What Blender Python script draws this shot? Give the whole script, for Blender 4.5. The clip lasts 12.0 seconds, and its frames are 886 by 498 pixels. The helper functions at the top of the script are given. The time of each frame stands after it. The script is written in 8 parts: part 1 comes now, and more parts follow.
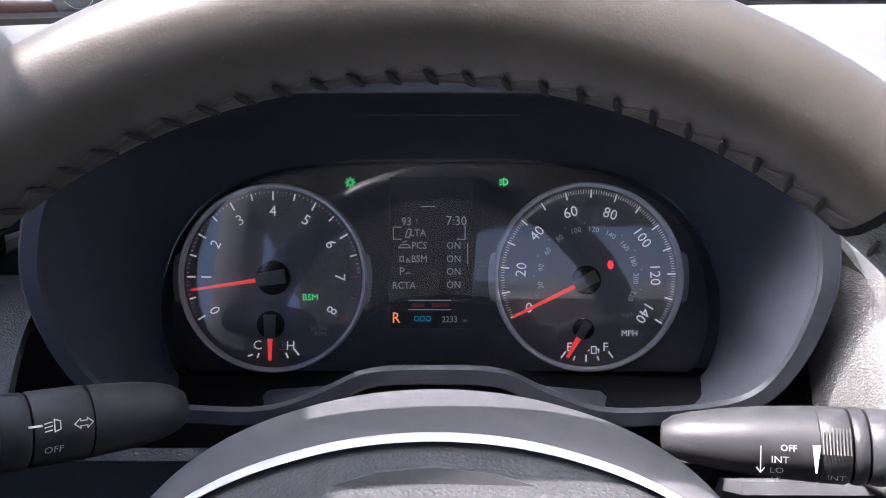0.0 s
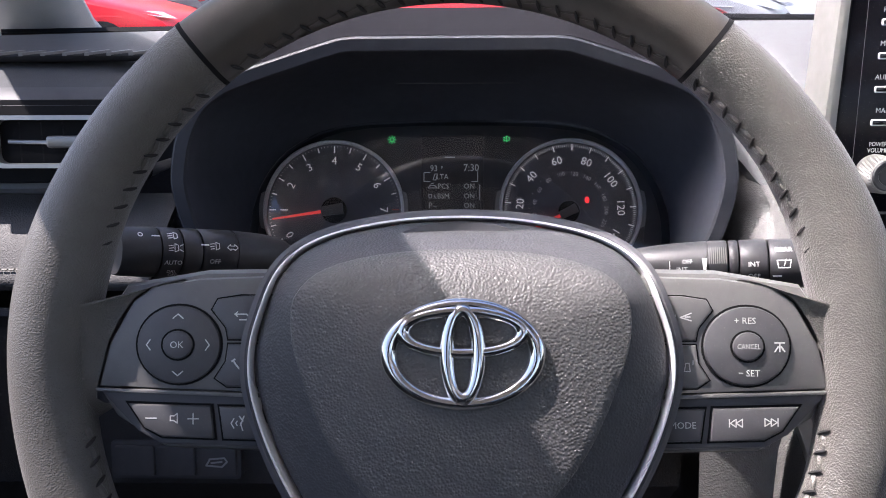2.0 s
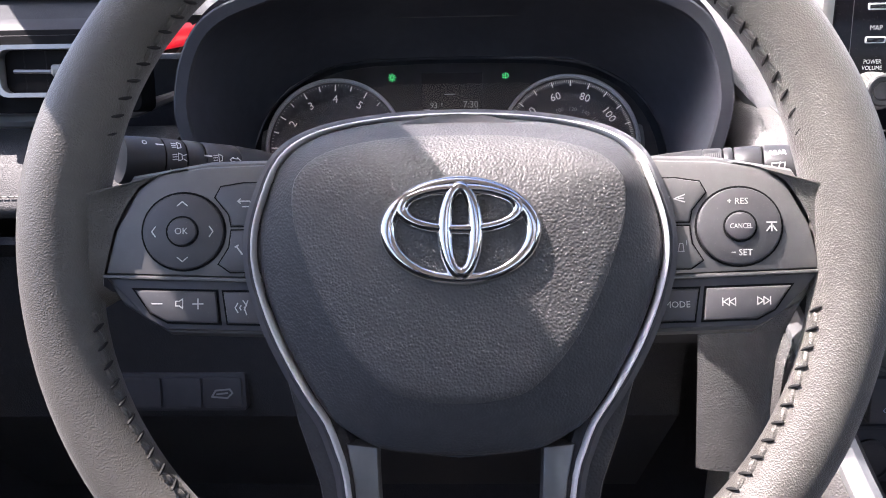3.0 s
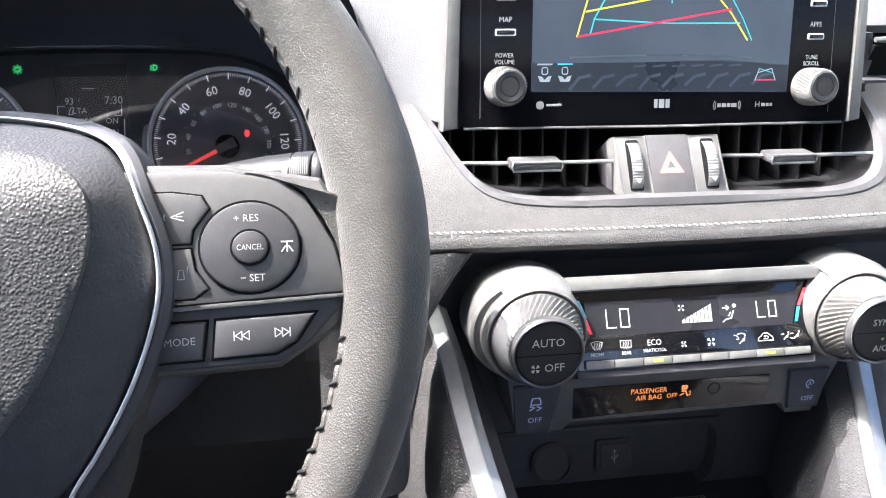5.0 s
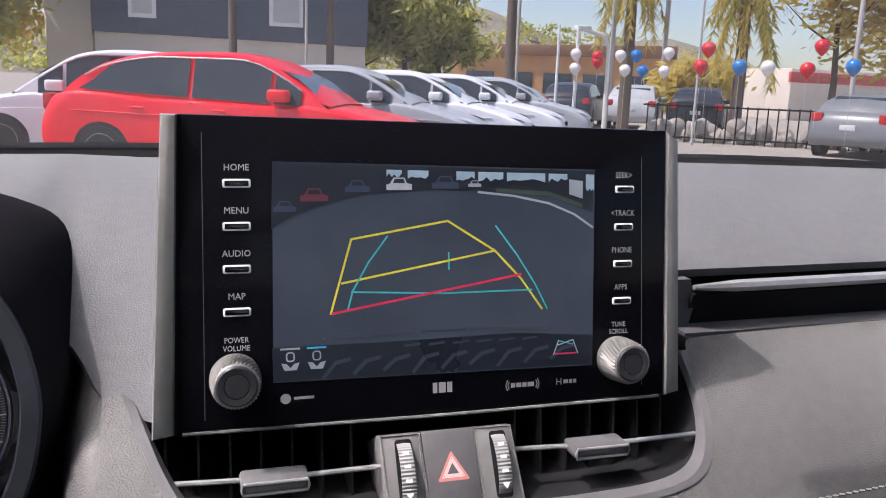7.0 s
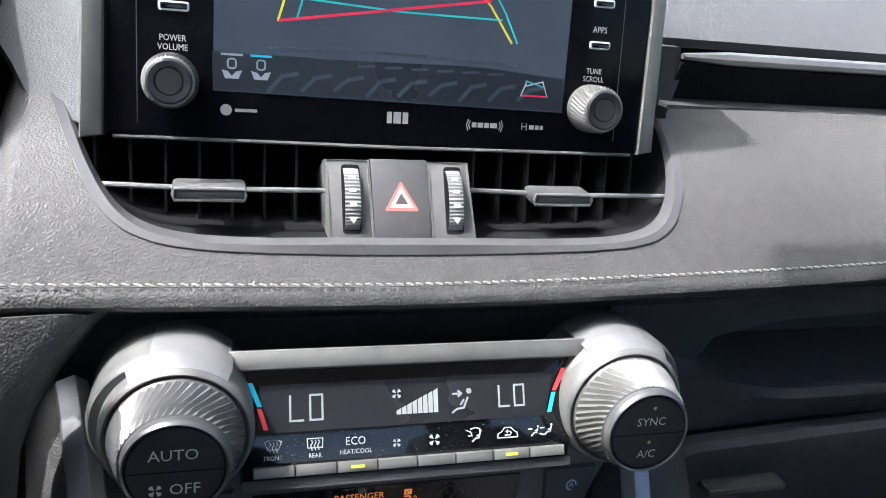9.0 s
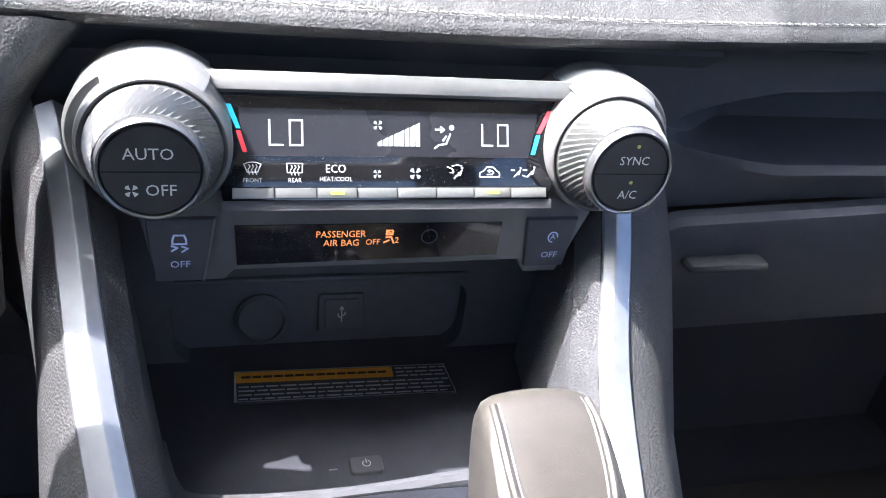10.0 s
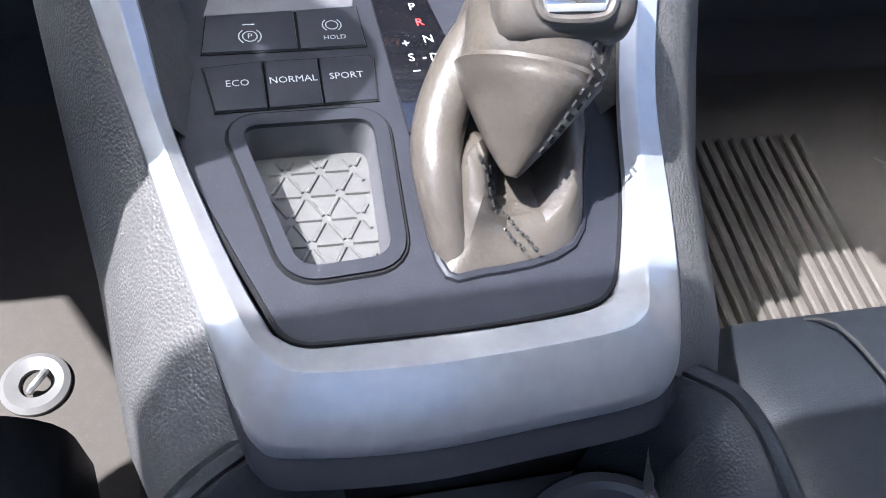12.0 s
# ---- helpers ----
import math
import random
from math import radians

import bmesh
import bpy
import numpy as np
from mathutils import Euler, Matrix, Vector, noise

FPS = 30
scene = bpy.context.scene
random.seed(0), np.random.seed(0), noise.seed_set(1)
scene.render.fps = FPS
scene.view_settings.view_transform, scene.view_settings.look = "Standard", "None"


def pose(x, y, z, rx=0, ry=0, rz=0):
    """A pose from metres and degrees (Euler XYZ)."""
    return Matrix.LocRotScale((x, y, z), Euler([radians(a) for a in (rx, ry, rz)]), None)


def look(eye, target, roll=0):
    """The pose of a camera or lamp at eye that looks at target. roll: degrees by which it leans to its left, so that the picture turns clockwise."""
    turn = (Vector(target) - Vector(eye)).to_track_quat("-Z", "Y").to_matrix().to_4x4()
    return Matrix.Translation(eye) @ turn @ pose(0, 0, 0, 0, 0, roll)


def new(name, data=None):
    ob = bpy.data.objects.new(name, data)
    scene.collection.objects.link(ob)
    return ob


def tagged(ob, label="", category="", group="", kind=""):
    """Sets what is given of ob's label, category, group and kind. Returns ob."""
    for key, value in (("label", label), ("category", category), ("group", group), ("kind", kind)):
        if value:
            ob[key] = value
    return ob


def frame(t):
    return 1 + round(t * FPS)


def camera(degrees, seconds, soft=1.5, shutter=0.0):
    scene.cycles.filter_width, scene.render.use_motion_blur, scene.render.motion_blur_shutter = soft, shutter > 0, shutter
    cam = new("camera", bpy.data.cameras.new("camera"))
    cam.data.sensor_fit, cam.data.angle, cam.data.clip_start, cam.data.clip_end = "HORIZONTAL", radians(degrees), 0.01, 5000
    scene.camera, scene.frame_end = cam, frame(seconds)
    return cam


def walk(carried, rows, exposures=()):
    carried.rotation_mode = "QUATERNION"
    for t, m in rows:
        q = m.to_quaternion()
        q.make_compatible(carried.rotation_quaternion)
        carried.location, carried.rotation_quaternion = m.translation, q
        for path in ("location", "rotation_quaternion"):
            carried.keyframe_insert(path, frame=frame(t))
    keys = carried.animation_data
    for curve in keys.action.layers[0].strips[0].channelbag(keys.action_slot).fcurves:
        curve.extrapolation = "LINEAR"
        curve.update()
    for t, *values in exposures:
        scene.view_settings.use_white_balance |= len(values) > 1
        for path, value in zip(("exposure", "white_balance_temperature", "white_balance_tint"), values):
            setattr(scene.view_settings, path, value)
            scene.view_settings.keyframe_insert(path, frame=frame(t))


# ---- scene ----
cam = camera(57.7, 12.0, soft=1.0)
PATH = [
    (0, (0.007, 0.008, 1.252), (-0.013, 1.845, 0.459), -0.2),
    (0.5, (0.010, -0.046, 1.262), (-0.012, 1.809, 0.512), 0.05),
    (1, (0.012, -0.1, 1.257), (-0.028, 1.773, 0.557), 0.1),
    (1.5, (0.009, -0.144, 1.243), (-0.037, 1.74, 0.573), -0.1),
    (2, (0.004, -0.176, 1.226), (-0.047, 1.713, 0.57), -0.5),
    (2.5, (0.003, -0.198, 1.202), (-0.06, 1.69, 0.546), -0.9),
    (2.7, (0.002, -0.201, 1.193), (-0.064, 1.686, 0.532), -1.1),
    (4.3, (0.091, -0.166, 1.171), (0.194, 1.709, 0.482), -0.0),
    (4.5, (0.107, -0.162, 1.171), (0.27, 1.706, 0.476), 0.3),
    (5, (0.149, -0.152, 1.177), (0.465, 1.698, 0.485), 0.7),
    (5.5, (0.185, -0.136, 1.193), (0.638, 1.702, 0.55), 1.0),
    (6, (0.211, -0.112, 1.225), (0.737, 1.743, 0.694), 1.3),
    (6.5, (0.233, -0.075, 1.239), (0.796, 1.797, 0.817), 1.6),
    (6.7, (0.242, -0.06, 1.244), (0.814, 1.814, 0.841), 1.8),
    (8.3, (0.278, -0.025, 1.208), (0.863, 1.816, 0.687), 4.1),
    (8.5, (0.279, -0.031, 1.197), (0.861, 1.795, 0.624), 4.7),
    (8.7, (0.28, -0.038, 1.187), (0.857, 1.769, 0.552), 5.3),
    (9, (0.284, -0.045, 1.167), (0.849, 1.742, 0.47), 6.1),
    (9.5, (0.294, -0.057, 1.14), (0.844, 1.665, 0.284), 7.2),
    (10, (0.296, -0.069, 1.113), (0.837, 1.575, 0.111), 8.0),
    (10.5, (0.301, -0.08, 1.087), (0.813, 1.467, -0.071), 8.5),
    (11, (0.303, -0.091, 1.071), (0.791, 1.331, -0.249), 9.5),
    (11.5, (0.304, -0.099, 1.06), (0.762, 1.14, -0.441), 11.1),
    (12, (0.307, -0.105, 1.055), (0.737, 0.933, -0.599), 13.8),
]
EXPOSURES = [  # seconds, stops, kelvin, tint
    (0, 1.58, 6150, 20), (1, 1.02, 6200, 22), (1.5, 1.10, 6250, 21), (2, 1.27, 6300, 22), (2.5, 1.65, 6450, 24), (4.5, 1.82, 6250, 18), (5.5, 1.34, 6150, 14), (6, 0.40, 6250, 22), (6.5, 0.20, 6350, 24), (8.5, 0.32, 5950, 12), (9.5, 1.44, 5950, 14), (10, 1.98, 5850, 15), (10.5, 2.23, 5750, 15), (11, 2.26, 5750, 15), (11.5, 1.84, 5850, 15), (12, 2.08, 5750, 14)]
walk(cam, [(t, look(eye, target, roll)) for t, eye, target, roll in PATH], EXPOSURES)

# ---- light ----
SUN = Vector((-0.495, 0.057, 0.867))
world = bpy.data.worlds.new("sky")
scene.world = world
world.use_nodes = True
wn = world.node_tree.nodes
sky = wn.new("ShaderNodeTexSky")
sky.sky_type, sky.sun_disc = "NISHITA", False
sky.sun_elevation = math.asin(SUN.z)
sky.sun_rotation = math.atan2(SUN.x, SUN.y)
wn["Background"].inputs["Strength"].default_value = 0.125
world.node_tree.links.new(sky.outputs["Color"], wn["Background"].inputs["Color"])
sun = new("sun", bpy.data.lights.new("sun", "SUN"))
sun.data.energy, sun.data.angle, sun.data.color = 4.9, radians(0.5), (1.0, 0.95, 0.88)
sun.matrix_world = look(SUN * 40, (0, 0, 0))

# ---- materials ----
MATS = {}


def mat(name, col, rough=0.5, metal=0.0, var=0.12, scale=9.0, bump=0.0, grain=900.0, cells=False, spec=0.5,
        emit=0.0, coat=0.0, glass=0.0, rvar=0.08, dust=0.00):
    """A surface with colour drift at two scales, uneven gloss and a fine relief, all in metres."""
    if name in MATS:
        return MATS[name]
    m = bpy.data.materials.new(name)
    m.use_nodes = True
    nt = m.node_tree
    N, L = nt.nodes, nt.links
    b = N["Principled BSDF"]
    co = N.new("ShaderNodeTexCoord")
    n1 = N.new("ShaderNodeTexNoise")
    n1.inputs["Scale"].default_value, n1.inputs["Detail"].default_value = scale, 6.0
    n2 = N.new("ShaderNodeTexNoise")
    n2.inputs["Scale"].default_value, n2.inputs["Detail"].default_value = scale * 14, 3.0
    for n in (n1, n2):
        L.new(co.outputs["Object"], n.inputs["Vector"])
    mix = N.new("ShaderNodeMath")
    mix.operation = "ADD"
    L.new(n1.outputs["Fac"], mix.inputs[0])
    L.new(n2.outputs["Fac"], mix.inputs[1])
    ramp = N.new("ShaderNodeMapRange")
    ramp.inputs["From Min"].default_value, ramp.inputs["From Max"].default_value = 0.6, 1.4
    ramp.inputs["To Min"].default_value, ramp.inputs["To Max"].default_value = 1 - var, 1 + var
    L.new(mix.outputs[0], ramp.inputs["Value"])
    sc = N.new("ShaderNodeVectorMath")
    sc.operation = "SCALE"
    sc.inputs[0].default_value = col[:3]
    L.new(ramp.outputs[0], sc.inputs["Scale"])
    base = sc.outputs[0]
    if dust:
        n3 = N.new("ShaderNodeTexNoise")
        n3.inputs["Scale"].default_value, n3.inputs["Detail"].default_value = 1500.0, 1.0
        L.new(co.outputs["Object"], n3.inputs["Vector"])
        r3 = N.new("ShaderNodeMapRange")
        r3.inputs["From Min"].default_value, r3.inputs["From Max"].default_value = 0.70, 0.78
        r3.inputs["To Max"].default_value = dust
        L.new(n3.outputs["Fac"], r3.inputs["Value"])
        mx = N.new("ShaderNodeMix")
        mx.data_type = "RGBA"
        mx.inputs["B"].default_value = (0.5, 0.47, 0.42, 1)
        L.new(r3.outputs[0], mx.inputs["Factor"])
        L.new(base, mx.inputs["A"])
        base = mx.outputs["Result"]
    L.new(base, b.inputs["Base Color"])
    rr = N.new("ShaderNodeMapRange")
    rr.inputs["To Min"].default_value, rr.inputs["To Max"].default_value = max(0.02, rough - rvar), min(1, rough + rvar)
    L.new(n1.outputs["Fac"], rr.inputs["Value"])
    L.new(rr.outputs[0], b.inputs["Roughness"])
    b.inputs["Metallic"].default_value = metal
    b.inputs["Specular IOR Level"].default_value = spec
    b.inputs["Coat Weight"].default_value = coat
    b.inputs["Coat Roughness"].default_value = 0.05
    b.inputs["Transmission Weight"].default_value = glass
    if emit:
        b.inputs["Emission Color"].default_value = (*col[:3], 1)
        b.inputs["Emission Strength"].default_value = emit
    if bump:
        if cells:
            g = N.new("ShaderNodeTexVoronoi")
            g.feature = "SMOOTH_F1"
            g.inputs["Smoothness"].default_value = 0.25
            out = g.outputs["Distance"]
        else:
            g = N.new("ShaderNodeTexNoise")
            g.inputs["Detail"].default_value = 3.0
            out = g.outputs["Fac"]
        g.inputs["Scale"].default_value = grain
        wob = N.new("ShaderNodeVectorMath")
        wob.operation = "MULTIPLY_ADD"
        wob.inputs[1].default_value = (0.0008,) * 3
        L.new(n2.outputs["Color"], wob.inputs[0])
        L.new(co.outputs["Object"], wob.inputs[2])
        L.new(wob.outputs[0], g.inputs["Vector"])
        if cells:
            cl = N.new("ShaderNodeMapRange")
            cl.inputs["From Min"].default_value, cl.inputs["From Max"].default_value = 0.15, 0.75
            cl.inputs["To Min"].default_value, cl.inputs["To Max"].default_value = 1.0, 0.0
            cl.interpolation_type = "SMOOTHSTEP"
            L.new(out, cl.inputs["Value"])
            out = cl.outputs[0]
        bu = N.new("ShaderNodeBump")
        bu.inputs["Strength"].default_value = 0.6
        bu.inputs["Distance"].default_value = bump
        L.new(out, bu.inputs["Height"])
        L.new(bu.outputs[0], b.inputs["Normal"])
    MATS[name] = m
    return m


LEATHER = mat("wheel_leather", (0.102, 0.096, 0.085), 0.40, bump=0.00026, grain=1200, cells=True, dust=0.06, spec=0.5)
LEATHER.node_tree.nodes["Principled BSDF"].inputs["Sheen Weight"].default_value = 0.15  # faint sheen lifts the leather at grazing angles
LEATHER_SMOOTH = mat("smooth_leather", (0.070, 0.062, 0.053), 0.38, bump=0.00010, grain=1500, dust=0.08)
# Smoother border, toned darker than the face to carry its slope's shade.
AIRBAG_EDGE = mat("airbag_border", (0.068, 0.069, 0.072), 0.48, bump=0.00022, grain=800, cells=True, dust=0.06, spec=0.3)
AIRBAG = mat("airbag_grain", (0.088, 0.086, 0.084), 0.44, bump=0.00036, grain=820, cells=True, dust=0.06, spec=0.5)
DASH_GRAIN = mat("dash_grain", (0.092, 0.090, 0.088), 0.52, bump=0.00033, grain=860, cells=True, dust=0.05, spec=0.22)
DASH_SOFT = mat("dash_soft", (0.078, 0.080, 0.084), 0.62, bump=0.00016, grain=900, cells=True, dust=0.05, spec=0.22)
BOOT = mat("boot_leather", (0.058, 0.050, 0.041), 0.36, bump=0.00035, grain=420, dust=0.03)
DIAL_INK = mat("dial_print", (0.80, 0.80, 0.78), 0.6, var=0.04, emit=0.16)
DIAL_GREY = mat("dial_print_dim", (0.55, 0.55, 0.55), 0.6, var=0.04, emit=0.08)
RING = mat("dial_ring", (0.86, 0.86, 0.86), 0.40, 0.15, var=0.05)
BLACK = mat("black_plastic", (0.084, 0.084, 0.090), 0.52, bump=0.00008, grain=1600, dust=0.05, spec=0.28)
BLACK_GRAIN = mat("black_grain", (0.060, 0.059, 0.060), 0.50, bump=0.00030, grain=720, cells=True, dust=0.06, spec=0.25)
HOOD = mat("hood_plastic", (0.052, 0.056, 0.070), 0.74, bump=0.0001, grain=1200, spec=0.15)
PIANO = mat("piano_black", (0.006, 0.006, 0.008), 0.08, var=0.05, coat=0.6, dust=0.5, rvar=0.03)
BEZEL = mat("bezel_black", (0.005, 0.005, 0.007), 0.10, var=0.05, spec=0.10, dust=0.10, rvar=0.03)
DARK = mat("void_black", (0.010, 0.010, 0.011), 0.8, spec=0.12)
STALK_PL = mat("stalk_plastic", (0.036, 0.036, 0.038), 0.42, bump=0.00006, grain=1600, dust=0.05, spec=0.35)
FLANK = mat("flank_leather", (0.088, 0.086, 0.084), 0.48, bump=0.00038, grain=700, cells=True, dust=0.05, spec=0.3)
DECK_PL = mat("deck_plastic", (0.017, 0.018, 0.023), 0.48, bump=0.00008, grain=1600, dust=0.06, spec=0.22)
BAY_PL = mat("bay_plastic", (0.095, 0.096, 0.104), 0.50, bump=0.00008, grain=1600, dust=0.06, spec=0.25)
TRAY_RUB = mat("tray_rubber", (0.072, 0.071, 0.068), 0.50, bump=0.00006, grain=1800, dust=0.12)
GREY_PL = mat("grey_plastic", (0.128, 0.126, 0.122), 0.42, bump=0.00006, grain=1800, dust=0.10)
KEY_PL = mat("key_plastic", (0.076, 0.075, 0.078), 0.45, bump=0.00006, grain=1800, dust=0.12)
SILVER = mat("satin_silver", (0.32, 0.32, 0.32), 0.33, 0.55, bump=0.00004, grain=2500, dust=0.04)
CON_TRIM = mat("trim_silver", (0.36, 0.365, 0.37), 0.30, 0.6, bump=0.00004, grain=2500, dust=0.06)
FACE_BLACK = mat("knob_face", (0.030, 0.031, 0.034), 0.34, bump=0.00004, grain=1800, dust=0.06, spec=0.2)
SILVER_MATT = mat("matt_silver", (0.225, 0.222, 0.212), 0.40, 0.5, bump=0.00004, grain=2500)
KNURL = mat("knurled_metal", (0.22, 0.215, 0.205), 0.38, 0.55, bump=0.00004, grain=2500)
EMBLEM = mat("bright_chrome", (0.78, 0.77, 0.76), 0.11, 1.0, var=0.04, rvar=0.05)
CHROME = mat("chrome", (0.86, 0.86, 0.87), 0.20, 1.0, var=0.03, rvar=0.03)
LIP = mat("hood_lip_plastic", (0.034, 0.037, 0.046), 0.50, bump=0.00006, grain=1500, spec=0.35)
KNOB_RING = mat("knob_ring", (0.16, 0.16, 0.16), 0.32, 0.6, bump=0.00003, grain=2500)
# Near-black albedo puts a missing cast shadow into the hood's outer shell.
SHADED_SHELL = mat("hood_shell", (0.010, 0.010, 0.012), 0.95, bump=0.0002, grain=900, spec=0.0)
WHITE_INK = mat("white_print", (0.58, 0.58, 0.56), 0.6, var=0.05)
STALK_INK = mat("stalk_print", (0.80, 0.80, 0.78), 0.6, var=0.05)
GREY_INK = mat("grey_print", (0.38, 0.38, 0.38), 0.6, var=0.05)
STITCH = mat("pale_thread", (0.42, 0.40, 0.36), 0.75)
STITCH_DARK = mat("dark_thread", (0.015, 0.015, 0.015), 0.85)
RED_INK = mat("red_print", (0.52, 0.10, 0.08), 0.5)
NEEDLE = mat("needle_red", (0.75, 0.06, 0.05), 0.4, emit=0.25)
GREEN_LED = mat("green_lamp", (0.05, 0.65, 0.18), 0.5, emit=0.35)
RED_LED = mat("red_lamp", (0.9, 0.03, 0.03), 0.5, emit=0.7)
AMBER_LED = mat("amber_lamp", (0.90, 0.28, 0.08), 0.5, emit=0.32)
LCD_WHITE = mat("display_white", (0.36, 0.38, 0.37), 0.5, emit=0.12)
LCD_GREY = mat("display_grey", (0.35, 0.38, 0.40), 0.5, emit=0.10)
CYAN = mat("cyan_print", (0.03, 0.42, 0.60), 0.5, emit=0.10)
RED_BAR = mat("red_bar", (0.75, 0.05, 0.06), 0.5, emit=0.10)
CARPET = mat("carpet", (0.060, 0.059, 0.063), 0.95, bump=0.0015, grain=500)
RUBBER = mat("mat_rubber", (0.062, 0.054, 0.045), 0.75, bump=0.0002, grain=900, dust=0.20)
SEAT = mat("seat_leather", (0.011, 0.013, 0.016), 0.46, bump=0.00018, grain=800, cells=True, spec=0.22)
HEADLINER = mat("headliner", (0.62, 0.60, 0.57), 0.95, bump=0.0006, grain=900)
PILLAR = mat("pillar_cloth", (0.50, 0.50, 0.49), 0.9, bump=0.0004, grain=1200)


def pane_mat(name, col, rough):
    m = bpy.data.materials.new(name)
    m.use_nodes = True
    b = m.node_tree.nodes["Principled BSDF"]
    b.inputs["Base Color"].default_value = (*col, 1)
    b.inputs["Roughness"].default_value = rough
    b.inputs["Transmission Weight"].default_value = 1.0
    b.inputs["IOR"].default_value = 1.45
    b.inputs["Specular IOR Level"].default_value = 0.25
    return m


PANE = pane_mat("window_glass", (0.985, 1.0, 0.995), 0.0)

# ---- building blocks ----
WORLD = {}


def finish(name, bm, material, angle=35):
    bmesh.ops.remove_doubles(bm, verts=bm.verts, dist=1e-6)
    bmesh.ops.recalc_face_normals(bm, faces=bm.faces)
    lim = radians(angle)
    for e in bm.edges:
        if len(e.link_faces) == 2:
            e.smooth = e.calc_face_angle(0) < lim
    for f in bm.faces:
        f.smooth = True
    me = bpy.data.meshes.new(name)
    bm.to_mesh(me)
    bm.free()
    me.materials.append(material)
    return me


def thing(name, at, label, category, group="", kind=""):
    """An Empty at a thing's base, which parents its parts."""
    ob = new(name)
    ob.empty_display_size = 0.02
    ob.location = at
    WORLD[ob] = Matrix.Translation(at)
    return tagged(ob, label, category, group, kind)


def part(name, bm, material, parent, label=""):
    me = finish(name, bm, material) if isinstance(bm, bmesh.types.BMesh) else bm
    ob = new(name, me)
    ob.parent = parent
    ob.matrix_parent_inverse = WORLD.get(parent, Matrix()).inverted()
    return tagged(ob, label)


def solo(name, bm, material, label, category, group="", kind=""):
    return tagged(new(name, finish(name, bm, material)), label, category, group, kind)


def face_frame(p, tilt):
    """Local u (car's right), v (up along the face), w (towards the driver) for a face that leans back by tilt degrees."""
    a = radians(tilt)
    v = Vector((0, math.sin(a), math.cos(a)))
    w = Vector((0, -math.cos(a), math.sin(a)))
    return Matrix(((1, v.x, w.x, p[0]), (0, v.y, w.y, p[1]), (0, v.z, w.z, p[2]), (0, 0, 0, 1)))


def smooth_line(pts, n=6, closed=False):
    """Catmull-Rom points through pts."""
    pts = [Vector(p) for p in pts]
    k = len(pts)
    out = []
    for i in range(k if closed else k - 1):
        p0 = pts[(i - 1) % k] if closed or i else pts[0]
        p1, p2 = pts[i], pts[(i + 1) % k]
        p3 = pts[(i + 2) % k] if closed or i + 2 < k else pts[-1]
        for j in range(n):
            t = j / n
            out.append(0.5 * (2 * p1 + (p2 - p0) * t + (2 * p0 - 5 * p1 + 4 * p2 - p3) * t * t + (3 * p1 - p0 - 3 * p2 + p3) * t ** 3))
    if not closed:
        out.append(pts[-1])
    return out


def rrect(w, h, r, n=4, c=(0, 0)):
    out = []
    for sx, sy, a0 in ((1, 1, 0), (-1, 1, 90), (-1, -1, 180), (1, -1, 270)):
        for i in range(n + 1):
            a = radians(a0 + 90 * i / n)
            out.append((c[0] + sx * (w / 2 - r) + r * math.cos(a), c[1] + sy * (h / 2 - r) + r * math.sin(a)))
    return out


def oval(a, b, n=32, c=(0, 0)):
    return [(c[0] + a * math.cos(2 * math.pi * i / n), c[1] + b * math.sin(2 * math.pi * i / n)) for i in range(n)]


def loft(rings, closed=True, caps=True, loop=False, bm=None):
    """Skin over rings of equally many points; closed: each ring is a loop; loop: the last ring joins the first."""
    bm = bm or bmesh.new()
    vs = [[bm.verts.new(p) for p in r] for r in rings]
    n = len(rings[0])
    m = len(rings)
    for i in range(m if loop else m - 1):
        a, b = vs[i], vs[(i + 1) % m]
        for j in range(n if closed else n - 1):
            k = (j + 1) % n
            bm.faces.new((a[j], a[k], b[k], b[j]))
    if caps and closed and not loop:
        bm.faces.new(vs[0][::-1])
        bm.faces.new(vs[-1])
    return bm


def offset_poly(pts, d):
    """Shrinks (d > 0) a loop of 2D points that runs counter-clockwise."""
    n = len(pts)
    out = []
    for i in range(n):
        a, b, c = (Vector(pts[(i + k) % n][:2]) for k in (-1, 0, 1))
        e1, e2 = (b - a).normalized(), (c - b).normalized()
        n1, n2 = Vector((-e1.y, e1.x)), Vector((-e2.y, e2.x))
        m = (n1 + n2)
        m = m / max(0.35, m.length_squared / 2) if m.length > 1e-6 else n1
        out.append(tuple(b + m * d))
    return out


def slab(pts, w0, w1, bevel=0.0, frame_m=None, dome=0.0, bm=None):
    """A plate with the outline pts (counter-clockwise) from w0 to w1, its upper edge rounded by bevel."""
    rings = [[(x, y, w0) for x, y in pts]]
    if bevel:
        rings.append([(x, y, w1 - bevel) for x, y in pts])
        for k in (45, 90):
            a = radians(k)
            q = offset_poly(pts, bevel * (1 - math.cos(a)))
            rings.append([(x, y, w1 - bevel + bevel * math.sin(a)) for x, y in q])
    else:
        rings.append([(x, y, w1) for x, y in pts])
    out = loft(rings, bm=bm)
    if frame_m is not None:
        out.transform(frame_m)
    return out


def ring_plate(outer, inner, w0, w1, frame_m=None):
    """A flat frame between two loops of equally many points."""
    bm = loft([[(x, y, w0) for x, y in outer], [(x, y, w1) for x, y in outer], [(x, y, w1) for x, y in inner],
               [(x, y, w0) for x, y in inner]], caps=False, loop=True)
    if frame_m is not None:
        bm.transform(frame_m)
    return bm


